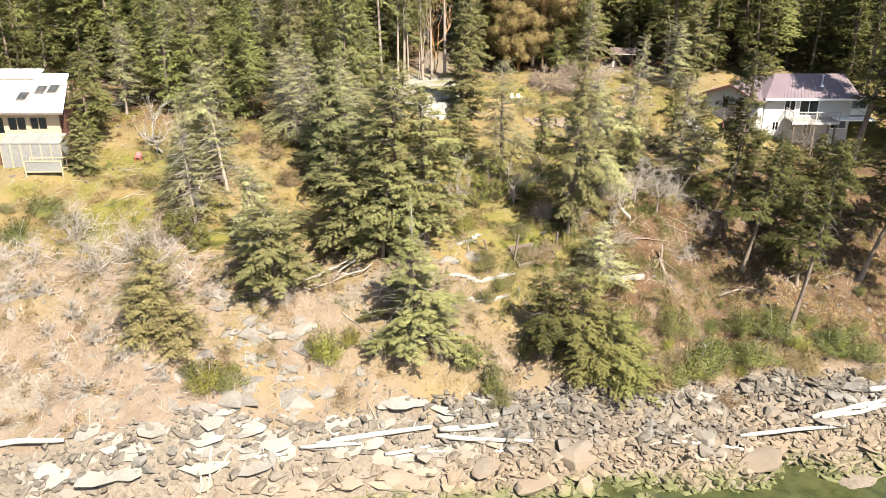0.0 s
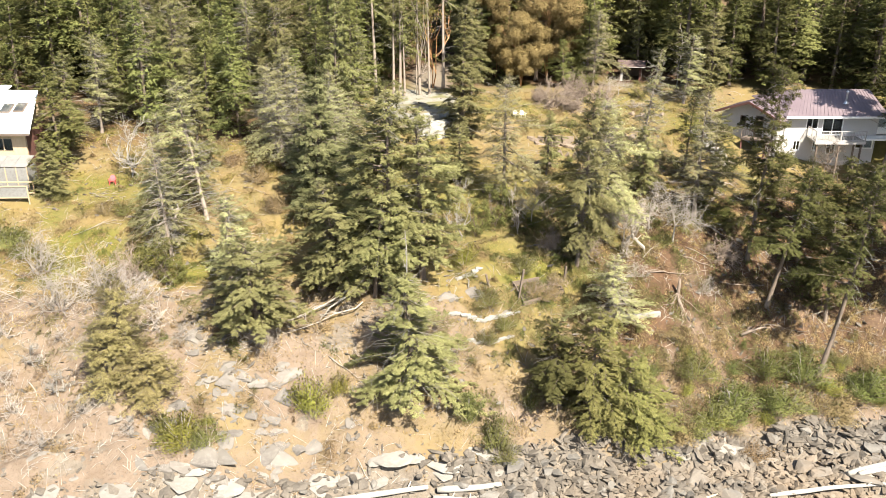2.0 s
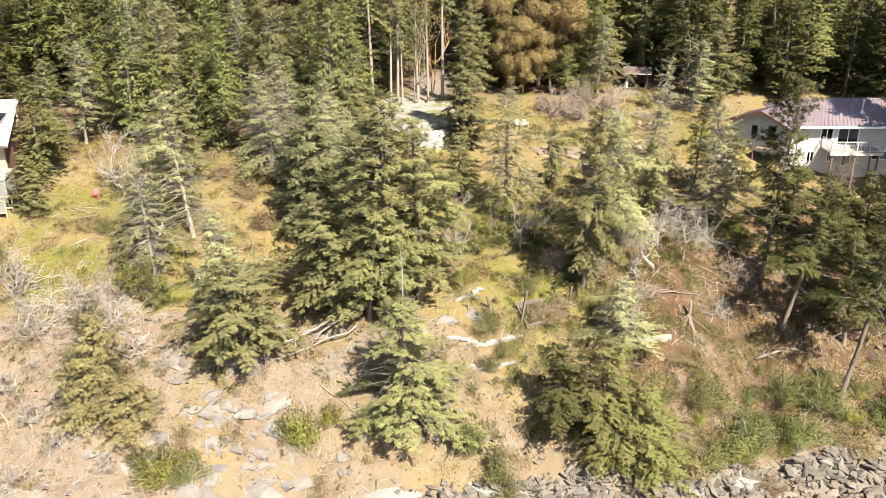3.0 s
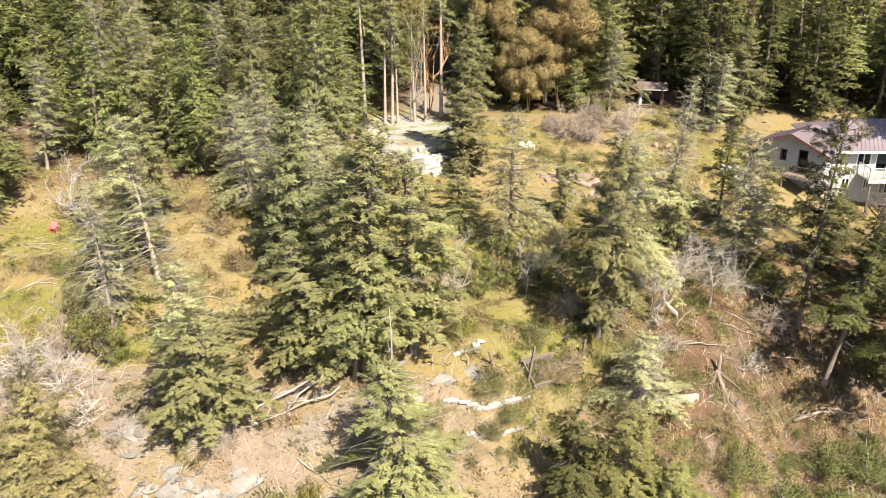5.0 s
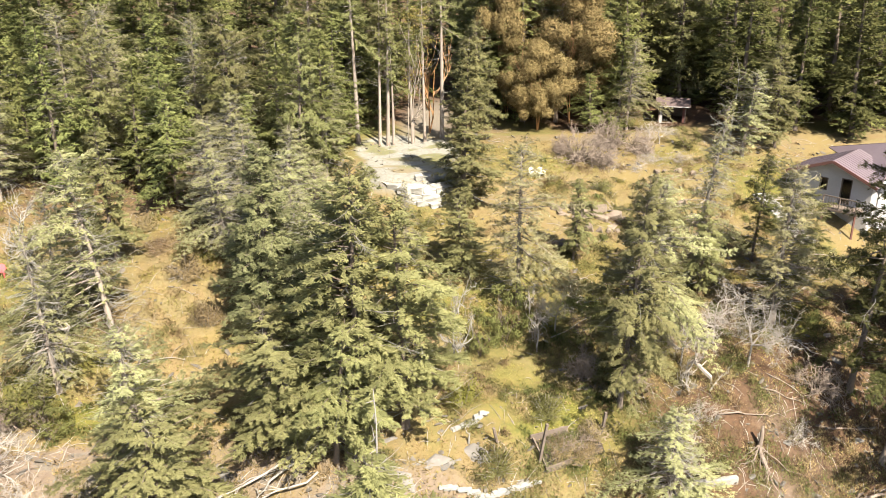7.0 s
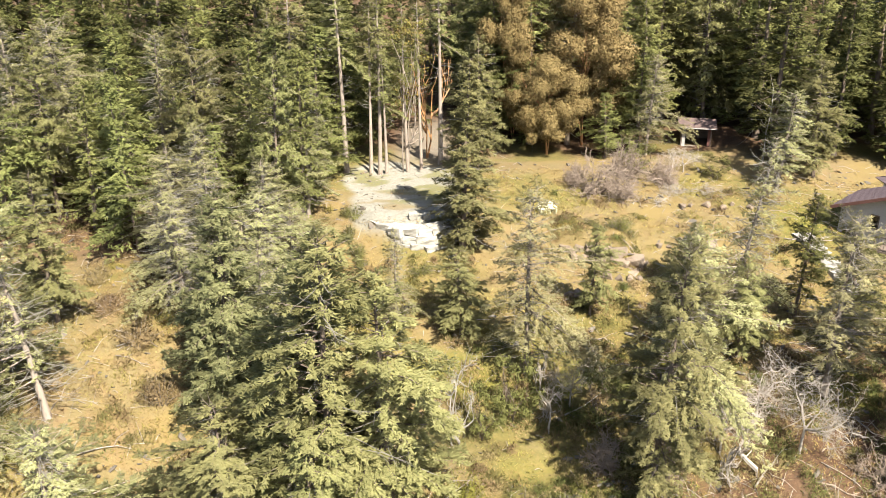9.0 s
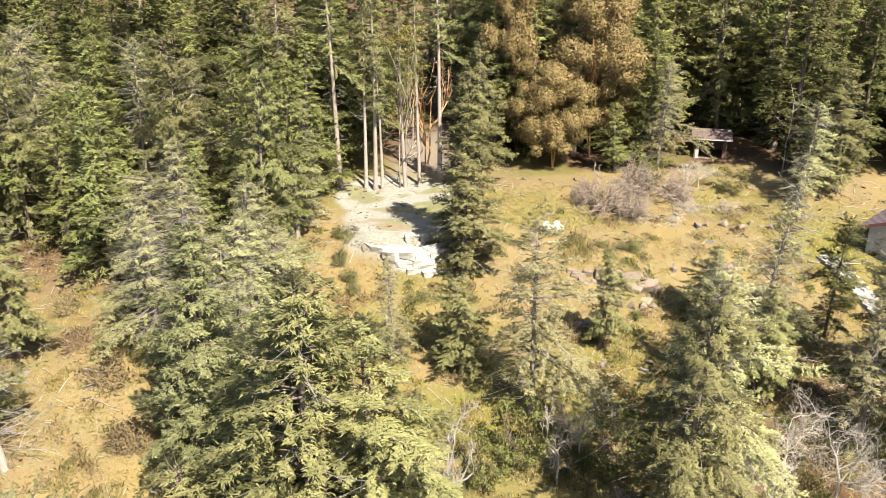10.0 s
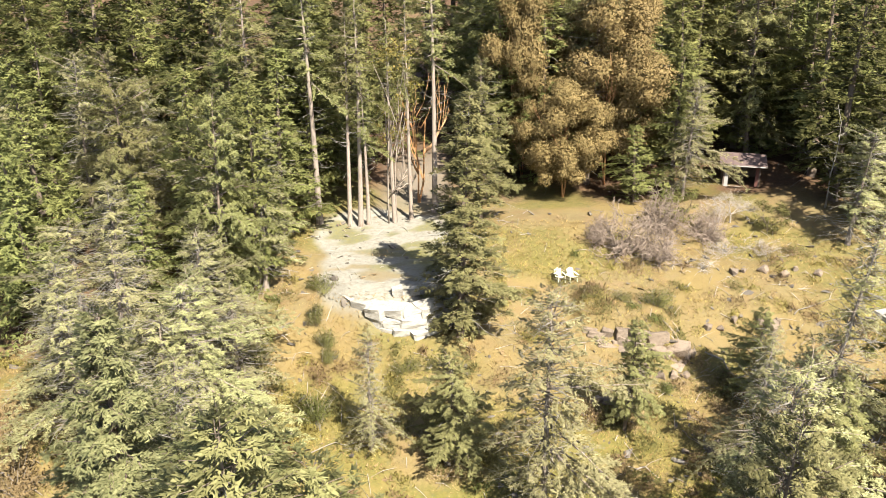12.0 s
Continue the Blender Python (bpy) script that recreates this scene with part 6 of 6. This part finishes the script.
for cx, cy, count, wide in ((12.6, 86.2, 6, 1.6), (12.0, 84.6, 5, 1.8), (17.5, 88.6, 6, 2.5), (20.5, 93.0, 6, 3.0), (13.5, 79.8, 4, 2.0), (9.2, 82.3, 3, 1.2)):
    for k in range(count):
        x = cx + wide * (2 * (k + rnd.uniform(0.1, 0.9)) / count - 1)
        y = cy + rnd.uniform(-0.4, 0.4)
        s = rnd.uniform(0.6, 1.35) if count > 8 else rnd.uniform(0.35, 0.9)
        ob = new("rock_outcrop", CRAGS[rnd.randrange(6)])
        ob.matrix_basis = pose(x, y, at_ground(x, y) + 0.05, rnd.uniform(-10, 10), rnd.uniform(-10, 10), rnd.uniform(0, 360)) @ Matrix.Diagonal((s, s, s * rnd.uniform(0.9, 1.4), 1))
        tagged(ob, "fractured brown bedrock standing out of dry grass", "rock", "bedrock outcrops")
CLIFF_BLOCKS = [block_mesh(240 + i, CLIFF) for i in range(7)]
for row in range(3):
    x = 8.4 + 0.35 * row
    while x < 13.2:
        wide, tall = rnd.uniform(0.5, 1.3), rnd.uniform(0.5, 0.85) - 0.15 * row
        y = 87.75 - 0.33 * (x - 8.4) - 0.35 * row + rnd.uniform(-0.12, 0.12)
        ob = new("rock_outcrop", CLIFF_BLOCKS[rnd.randrange(7)])
        ob.matrix_basis = pose(x + wide / 2, y, at_ground(x, y) - 0.2 + rnd.uniform(-0.2, 0.15), rnd.uniform(-14, 10), rnd.uniform(-14, 14), rnd.uniform(-40, 20)) @ Matrix.Diagonal((wide, rnd.uniform(0.6, 1.1), tall, 1))
        tagged(ob, "fractured brown bedrock standing out of dry grass", "rock", "bedrock outcrops")
        x += wide * rnd.uniform(0.9, 1.25)
SLABS = [boulder_mesh(320 + i, "slab", SLAB, 0.42, 13) for i in range(6)]
patches = [(rnd.uniform(-33, 1), rnd.uniform(53, 63)) for _ in range(13)] + [(-15, 53.2), (-12, 53.6), (-16.5, 52.6), (-10, 55), (-15, 57), (-13, 56), (-14.5, 58.4), (-12, 57.4), (-16.4, 56), (-13.6, 57.2)]
for k in range(340):
    while True:
        cx, cd = rnd.choice(patches)
        x = cx + rnd.gauss(0, 1.5)
        y = cd + rnd.gauss(0, 0.9) + 12 * math.tanh(x / 60)
        d = y - 12 * math.tanh(x / 60)
        if 52 < d < 68:
            break
    s = rnd.choice((0.35, 0.5, 0.7, 1.0, 1.4, 2.0))
    ob = new("rock_slab", SLABS[k % 6])
    ob.matrix_basis = pose(x, y, at_ground(x, y) - 0.2 * s, rnd.uniform(14, 44), rnd.uniform(-12, 12), rnd.uniform(-25, 25)) @ Matrix.Diagonal((s * rnd.uniform(1, 1.8), s, s * rnd.uniform(0.6, 1.0), 1))
    tagged(ob, "pale grey bedrock slab on the dry slope", "rock", "bedrock slabs")
for k in range(90):
    x, y = rnd.uniform(0, 36), rnd.uniform(56, 84)
    d = y - 12 * math.tanh(x / 60)
    if not 54 < d < 84:
        continue
    s = rnd.uniform(0.2, 0.65)
    ob = new("field_stone", SLABS[k % 6])
    ob.matrix_basis = pose(x, y, at_ground(x, y), rnd.uniform(-15, 15), rnd.uniform(-15, 15), rnd.uniform(0, 360)) @ Matrix.Diagonal((s * 1.4, s, s, 1))
    tagged(ob, "pale field stone half sunk in dry grass", "rock", "field stones")


# ---- low walls and the wooden bed on the slope ----
def stone_row(points, size, label, material=PALE_STONE, seed=0):
    row = thing("low_wall", pose(0, 0, 0), label, "low wall", "low garden walls")
    r = random.Random(seed)
    for (xa, ya), (xb, yb) in zip(points, points[1:]):
        n = max(1, int(math.hypot(xb - xa, yb - ya) / (size * 0.62)))
        for k in range(n):
            s = (k + 0.5) / n
            x, y = xa + (xb - xa) * s, ya + (yb - ya) * s
            ob = part("stone", ROW_BLOCKS[r.randrange(7)], None, row)
            q = size * r.uniform(0.55, 1.0)
            ob.matrix_basis = pose(x + r.gauss(0, 0.05), y + r.gauss(0, 0.06), at_ground(x, y) + 0.02, r.uniform(-8, 8), r.uniform(-8, 8), math.degrees(math.atan2(yb - ya, xb - xa)) + r.uniform(-14, 14)) @ Matrix.Diagonal((q * 1.7, q * 0.8, q * 0.62, 1))


stone_row([(0.6, 60.9), (3.2, 61.2), (5.7, 62.0)], 0.36, "low pale stone wall across the dry slope", seed=1)
stone_row([(2.0, 59.6), (5.1, 60.3)], 0.34, "low pale stone wall across the dry slope", seed=2)
stone_row([(1.2, 64.2), (3.0, 65.2)], 0.4, "short row of pale stones in dry grass", seed=3)
for xa, ya, xb, yb, h in ((13.5, 62.9, 16.5, 63.5, 0.25),):
    w = new("concrete_wall", bpy.data.meshes.new("concrete_wall"))
    ln = math.hypot(xb - xa, yb - ya)
    bm = box(-ln / 2, ln / 2, -0.15, 0.15, -0.5, h, 0.02)
    bm.to_mesh(w.data)
    bm.free()
    w.data.materials.append(CONCRETE)
    w.matrix_basis = pose((xa + xb) / 2, (ya + yb) / 2, at_ground((xa + xb) / 2, (ya + yb) / 2), 0, 0, math.degrees(math.atan2(yb - ya, xb - xa)))
    tagged(w, "short weathered concrete wall on the slope", "wall", "short concrete walls")

bed = thing("garden_bed", pose(7.4, 63.7, 0, 0, 0, 22), "abandoned raised garden bed of dark boards", "garden bed")
m = bed.matrix_basis
for xa, ya, xb, yb in ((-1.8, -0.8, 1.6, -0.7), (-1.9, 0.9, 0.4, 1.0), (-1.8, -0.7, -1.85, 0.8)):
    a, b = m @ Vector((xa, ya, 0)), m @ Vector((xb, yb, 0))
    za, zb = at_ground(a.x, a.y), at_ground(b.x, b.y)
    inv = m.inverted()
    beam(bed, inv @ Vector((a.x, a.y, za + 0.06)), inv @ Vector((b.x, b.y, zb + 0.1)), 0.07, DARK_WOOD, "board", 0.5)
# soil sheet coloured dark to stand for the bed's shadowed recess
v, f = [], []
inv = m.inverted()
for k in range(12):
    for j in range(7):
        a = m @ Vector((-1.75 + 3.5 * k / 11, -0.75 + 1.6 * j / 6, 0))
        v.append(inv @ Vector((a.x, a.y, at_ground(a.x, a.y) + 0.05)))
for k in range(11):
    for j in range(6):
        n = k * 7 + j
        f.append((n, n + 7, n + 8, n + 1))
part("soil", mesh_of("soil", v, f, BED_SHADE, False), None, bed, "dark soil sheet with the bed's inner shadow in its colour")
for x, y, h, tilt in ((5.7, 62.6, 2.4, 6), (3.5, 63.3, 1.0, -14), (9.3, 64.8, 1.2, 4)):
    post = new("fence_post", bpy.data.meshes.new("fence_post"))
    bm = box(-0.07, 0.07, -0.07, 0.07, -0.4, h, 0.015)
    bm.to_mesh(post.data)
    bm.free()
    post.data.materials.append(DARK_WOOD)
    post.matrix_basis = pose(x, y, at_ground(x, y), 4, tilt, 20)
    tagged(post, "leaning dark weathered fence post on the slope", "post", "old fence posts")


# ---- dead wood ----
def dead_stem(name, x, y, h, r, label, seed, twigs=9, tilt=(0, 0), low=0.2, material=DEAD):
    q = random.Random(seed)
    v, f = [], []
    pts = [Vector((q.gauss(0, 0.03) * k, q.gauss(0, 0.03) * k, h * k / 6 - (0.3 if k == 0 else 0))) for k in range(7)]
    tube(v, f, pts, [r * (1.3 if k == 0 else 1 - k / 7.2) for k in range(7)], 7)
    ob = new(name, mesh_of(name, v, f, material, False))
    ob.matrix_basis = pose(x, y, at_ground(x, y), tilt[0], tilt[1], 0)
    for _ in range(twigs):
        k = q.uniform(low, 0.95)
        p = Vector((0, 0, h * k))
        a = q.uniform(0, 6.28)
        ln = q.uniform(0.4, 1.5) * (1.1 - 0.6 * k)
        d = Vector((math.cos(a), math.sin(a), q.uniform(-0.2, 0.5)))
        v, f = [], []
        tube(v, f, [p, p + d * ln * 0.5, p + d * ln + Vector((0, 0, q.uniform(-0.2, 0.3)))], [r * 0.3, r * 0.2, 0.008], 4)
        part("side_branch", mesh_of("side_branch", v, f, material), None, ob)
    return tagged(ob, label, "dead tree")


dead_stem("snag", -2.2, 57.9, 9.6, 0.1, "tall bleached dead snag with short bare branches", 1, 30, (0, -1))
dead_stem("snag", 3.0, 60.0, 0.9, 0.08, "short grey stub of a dead sapling", 4, 3)
dead_stem("snag", 20.2, 57.6, 2.4, 0.12, "grey broken stump above the shore shrubs", 5, 10)
dead_stem("snag", -20.6, 67.4, 3.2, 0.22, "split grey dead trunk with broken limbs", 6, 18, (6, 12), material=DEAD_GREY)
dead_stem("snag", 26.5, 101.5, 7.0, 0.06, "slender bleached snag at the forest edge", 7, 26)
dead_stem("snag", 2.0, 63.5, 1.1, 0.07, "short grey stub of a dead sapling", 8, 2)


def root_stump(x, y, seed):
    """A dark stub with long bare roots spreading down the slope."""
    q = random.Random(seed)
    v, f = [], []
    tube(v, f, [Vector((0, 0, -0.3)), Vector((0.02, 0, 0.3)), Vector((0.05, 0.03, 0.9)), Vector((0.04, 0.05, 1.5))], [0.2, 0.14, 0.12, 0.08], 8)
    stump = new("stump", mesh_of("stump", v, f, BARK, False))
    stump.matrix_basis = pose(x, y, at_ground(x, y))
    for k in range(18):
        a = radians(q.uniform(245, 300))
        px, py, pts, ln = x, y, [], q.uniform(0.9, 2.8)
        for s in range(6):
            lift = 0.3 * (1 - s / 5) + q.uniform(0.02, 0.16)
            pts.append(Vector((px - x, py - y, at_ground(px, py) + lift - stump.matrix_basis.translation.z)))
            a += q.gauss(0, 0.3)
            px, py = px + math.cos(a) * ln / 5, py + math.sin(a) * ln / 5
        v, f = [], []
        r0 = q.uniform(0.02, 0.05)
        tube(v, f, pts, [r0 * (1 - 0.16 * s) for s in range(6)], 5)
        part("root", mesh_of("root", v, f, THICKET, False), None, stump)
    return tagged(stump, "dark weathered stump with pale splayed roots", "tree stump")


root_stump(18.3, 65.6, 2)


def fallen(points, r, seed, label, twigs=8, material=DEAD):
    """A trunk or limb lying along the ground, with side branches."""
    q = random.Random(seed)
    pts = [Vector((x, y, at_ground(x, y) + r + lift)) for x, y, lift in points]
    c = pts[0].copy()
    v, f = [], []
    pts = [p - c for p in pts]
    bent = [pts[0]]
    for a, b in zip(pts, pts[1:]):
        bent += [a.lerp(b, 0.5) + Vector((q.gauss(0, 0.1), q.gauss(0, 0.1), q.gauss(0, 0.05))) * (b - a).length, b]
    pts = bent
    tube(v, f, pts, [r * (1 - 0.75 * k / (len(pts) - 1)) for k in range(len(pts))], 7)
    ob = new("fallen_limb", mesh_of("fallen_limb", v, f, material, False))
    ob.matrix_basis = Matrix.Translation(c)
    for _ in range(twigs):
        k = q.randrange(1, len(pts))
        s = pts[k - 1].lerp(pts[k], q.random())
        d = ((pts[k] - pts[k - 1]).normalized() + Vector((q.gauss(0, 0.7), q.gauss(0, 0.7), q.uniform(-0.2, 0.6)))).normalized()
        ln = q.uniform(0.4, 1.6)
        v, f = [], []
        tube(v, f, [s, s + d * ln * 0.5, s + d * ln + Vector((q.gauss(0, 0.2), q.gauss(0, 0.2), -0.1))], [r * 0.4, r * 0.28, 0.01], 4)
        part("side_branch", mesh_of("side_branch", v, f, material), None, ob)
    return tagged(ob, label, "fallen branch", "fallen dead wood")


fallen([(-6.6, 62.2, 0.5), (-8.3, 61.2, 0.5), (-10.2, 59.9, 0.25), (-11.6, 58.9, 0.1)], 0.085, 1, "grey fallen tree with long bare limbs", 14, DEAD_GREY)
fallen([(-5.6, 60.9, 0.3), (-7.6, 60.2, 0.4), (-9.6, 59.3, 0.1), (-12.6, 58.1, 0.1)], 0.065, 2, "grey fallen tree with long bare limbs", 14, DEAD_GREY)
fallen([(-6.9, 61.6, 0.4), (-8.0, 60.6, 0.6), (-8.6, 60.0, 0.2)], 0.1, 3, "twisted bleached limb beside an upturned root", 4)
for k, (xa, ya, xb, yb, r) in enumerate(((23.0, 63.9, 26.6, 64.7, 0.14), (23.6, 64.3, 27.0, 64.9, 0.1), (22.0, 67.2, 25.4, 67.8, 0.07), (16.2, 66.8, 19.4, 67.2, 0.06), (19.0, 68.4, 22.2, 68.2, 0.05))):
    fallen([(xa, ya, 0.02), ((xa + xb) / 2, (ya + yb) / 2, 0.05), (xb, yb, 0.02)], r, 300 + k, "grey-brown fallen log lying on the bank", 4, THICKET)
for x, y, h, w in ((6.7, 63.3, 1.0, 2.2), (7.6, 63.8, 1.2, 2.4), (8.4, 64.1, 1.0, 2.0), (7.2, 64.2, 0.9, 1.8), (8.9, 64.5, 0.8, 2.0), (8.0, 63.2, 0.8, 1.8)):
    v, f, _ = branchy(int(80 + x), h, 0.9, 3, 8, 0.02, 0.4, (2, 3), 0.7, 0.3)
    sized(v, h, w)
    ob = new("bare_shrub", mesh_of("bare_shrub", v, f, THICKET))
    ob.matrix_basis = pose(x, y, at_ground(x, y))
    tagged(ob, "leafless brown shrub growing in the old garden bed", "shrub", "bare shrubs in the bed")
v, f, _ = branchy(77, 2.0, 0.9, 3, 7, 0.12, 0.5, (2, 3), 0.7, 0.1)
sized(v, 1.7, 2.4)
ob = new("root_plate", mesh_of("root_plate", v, f, THICKET))
ob.matrix_basis = pose(-6.3, 62.3, at_ground(-6.3, 62.3) + 0.5, 30, 50, 0)
tagged(ob, "upturned grey root plate of a fallen tree", "tree root")

rnd = random.Random(21)
for k in range(95):
    x, y = rnd.uniform(-34, 38), rnd.uniform(51, 90)
    d = y - 12 * math.tanh(x / 60)
    if d < 53 or (x > 27 and y > 78) or (x < -33 and y > 70) or (abs(x + 2) < 5 and y > 84):
        continue
    a, ln = rnd.uniform(-0.9, 0.9), rnd.uniform(1.0, 3.2)
    dx, dy = math.cos(a) * ln, math.sin(a) * ln
    fallen([(x, y, 0.05), (x + dx / 2, y + dy / 2 + rnd.gauss(0, 0.15), 0.08), (x + dx, y + dy, 0.03)], rnd.uniform(0.022, 0.06), 100 + k,
           "dead branch lying in the dry grass", rnd.randint(1, 4), DEAD if rnd.random() < 0.25 else DEAD_GREY)

# ---- broad bedrock along the shore ----
SHELVES = [boulder_mesh(340 + i, "bedrock", SHELF, 0.35, 24) for i in range(6)]
rnd = random.Random(31)
for k in range(165):
    x = rnd.uniform(-40, 4) if k < 141 else rnd.uniform(4, 36)
    y = rnd.uniform(45.6, 52.6) + 12 * math.tanh(x / 60)
    s = rnd.uniform(1.0, 2.4)
    ob = new("bedrock_shelf", SHELVES[k % 6])
    ob.matrix_basis = pose(x, y, at_ground(x, y) - 0.08 * s, rnd.uniform(8, 24), rnd.uniform(-8, 8), rnd.uniform(-25, 25)) @ Matrix.Diagonal((s * rnd.uniform(1.1, 1.9), s, s * rnd.uniform(0.4, 0.7), 1))
    tagged(ob, "broad sunlit bedrock shelf on the shore", "rock", "bedrock shelves")
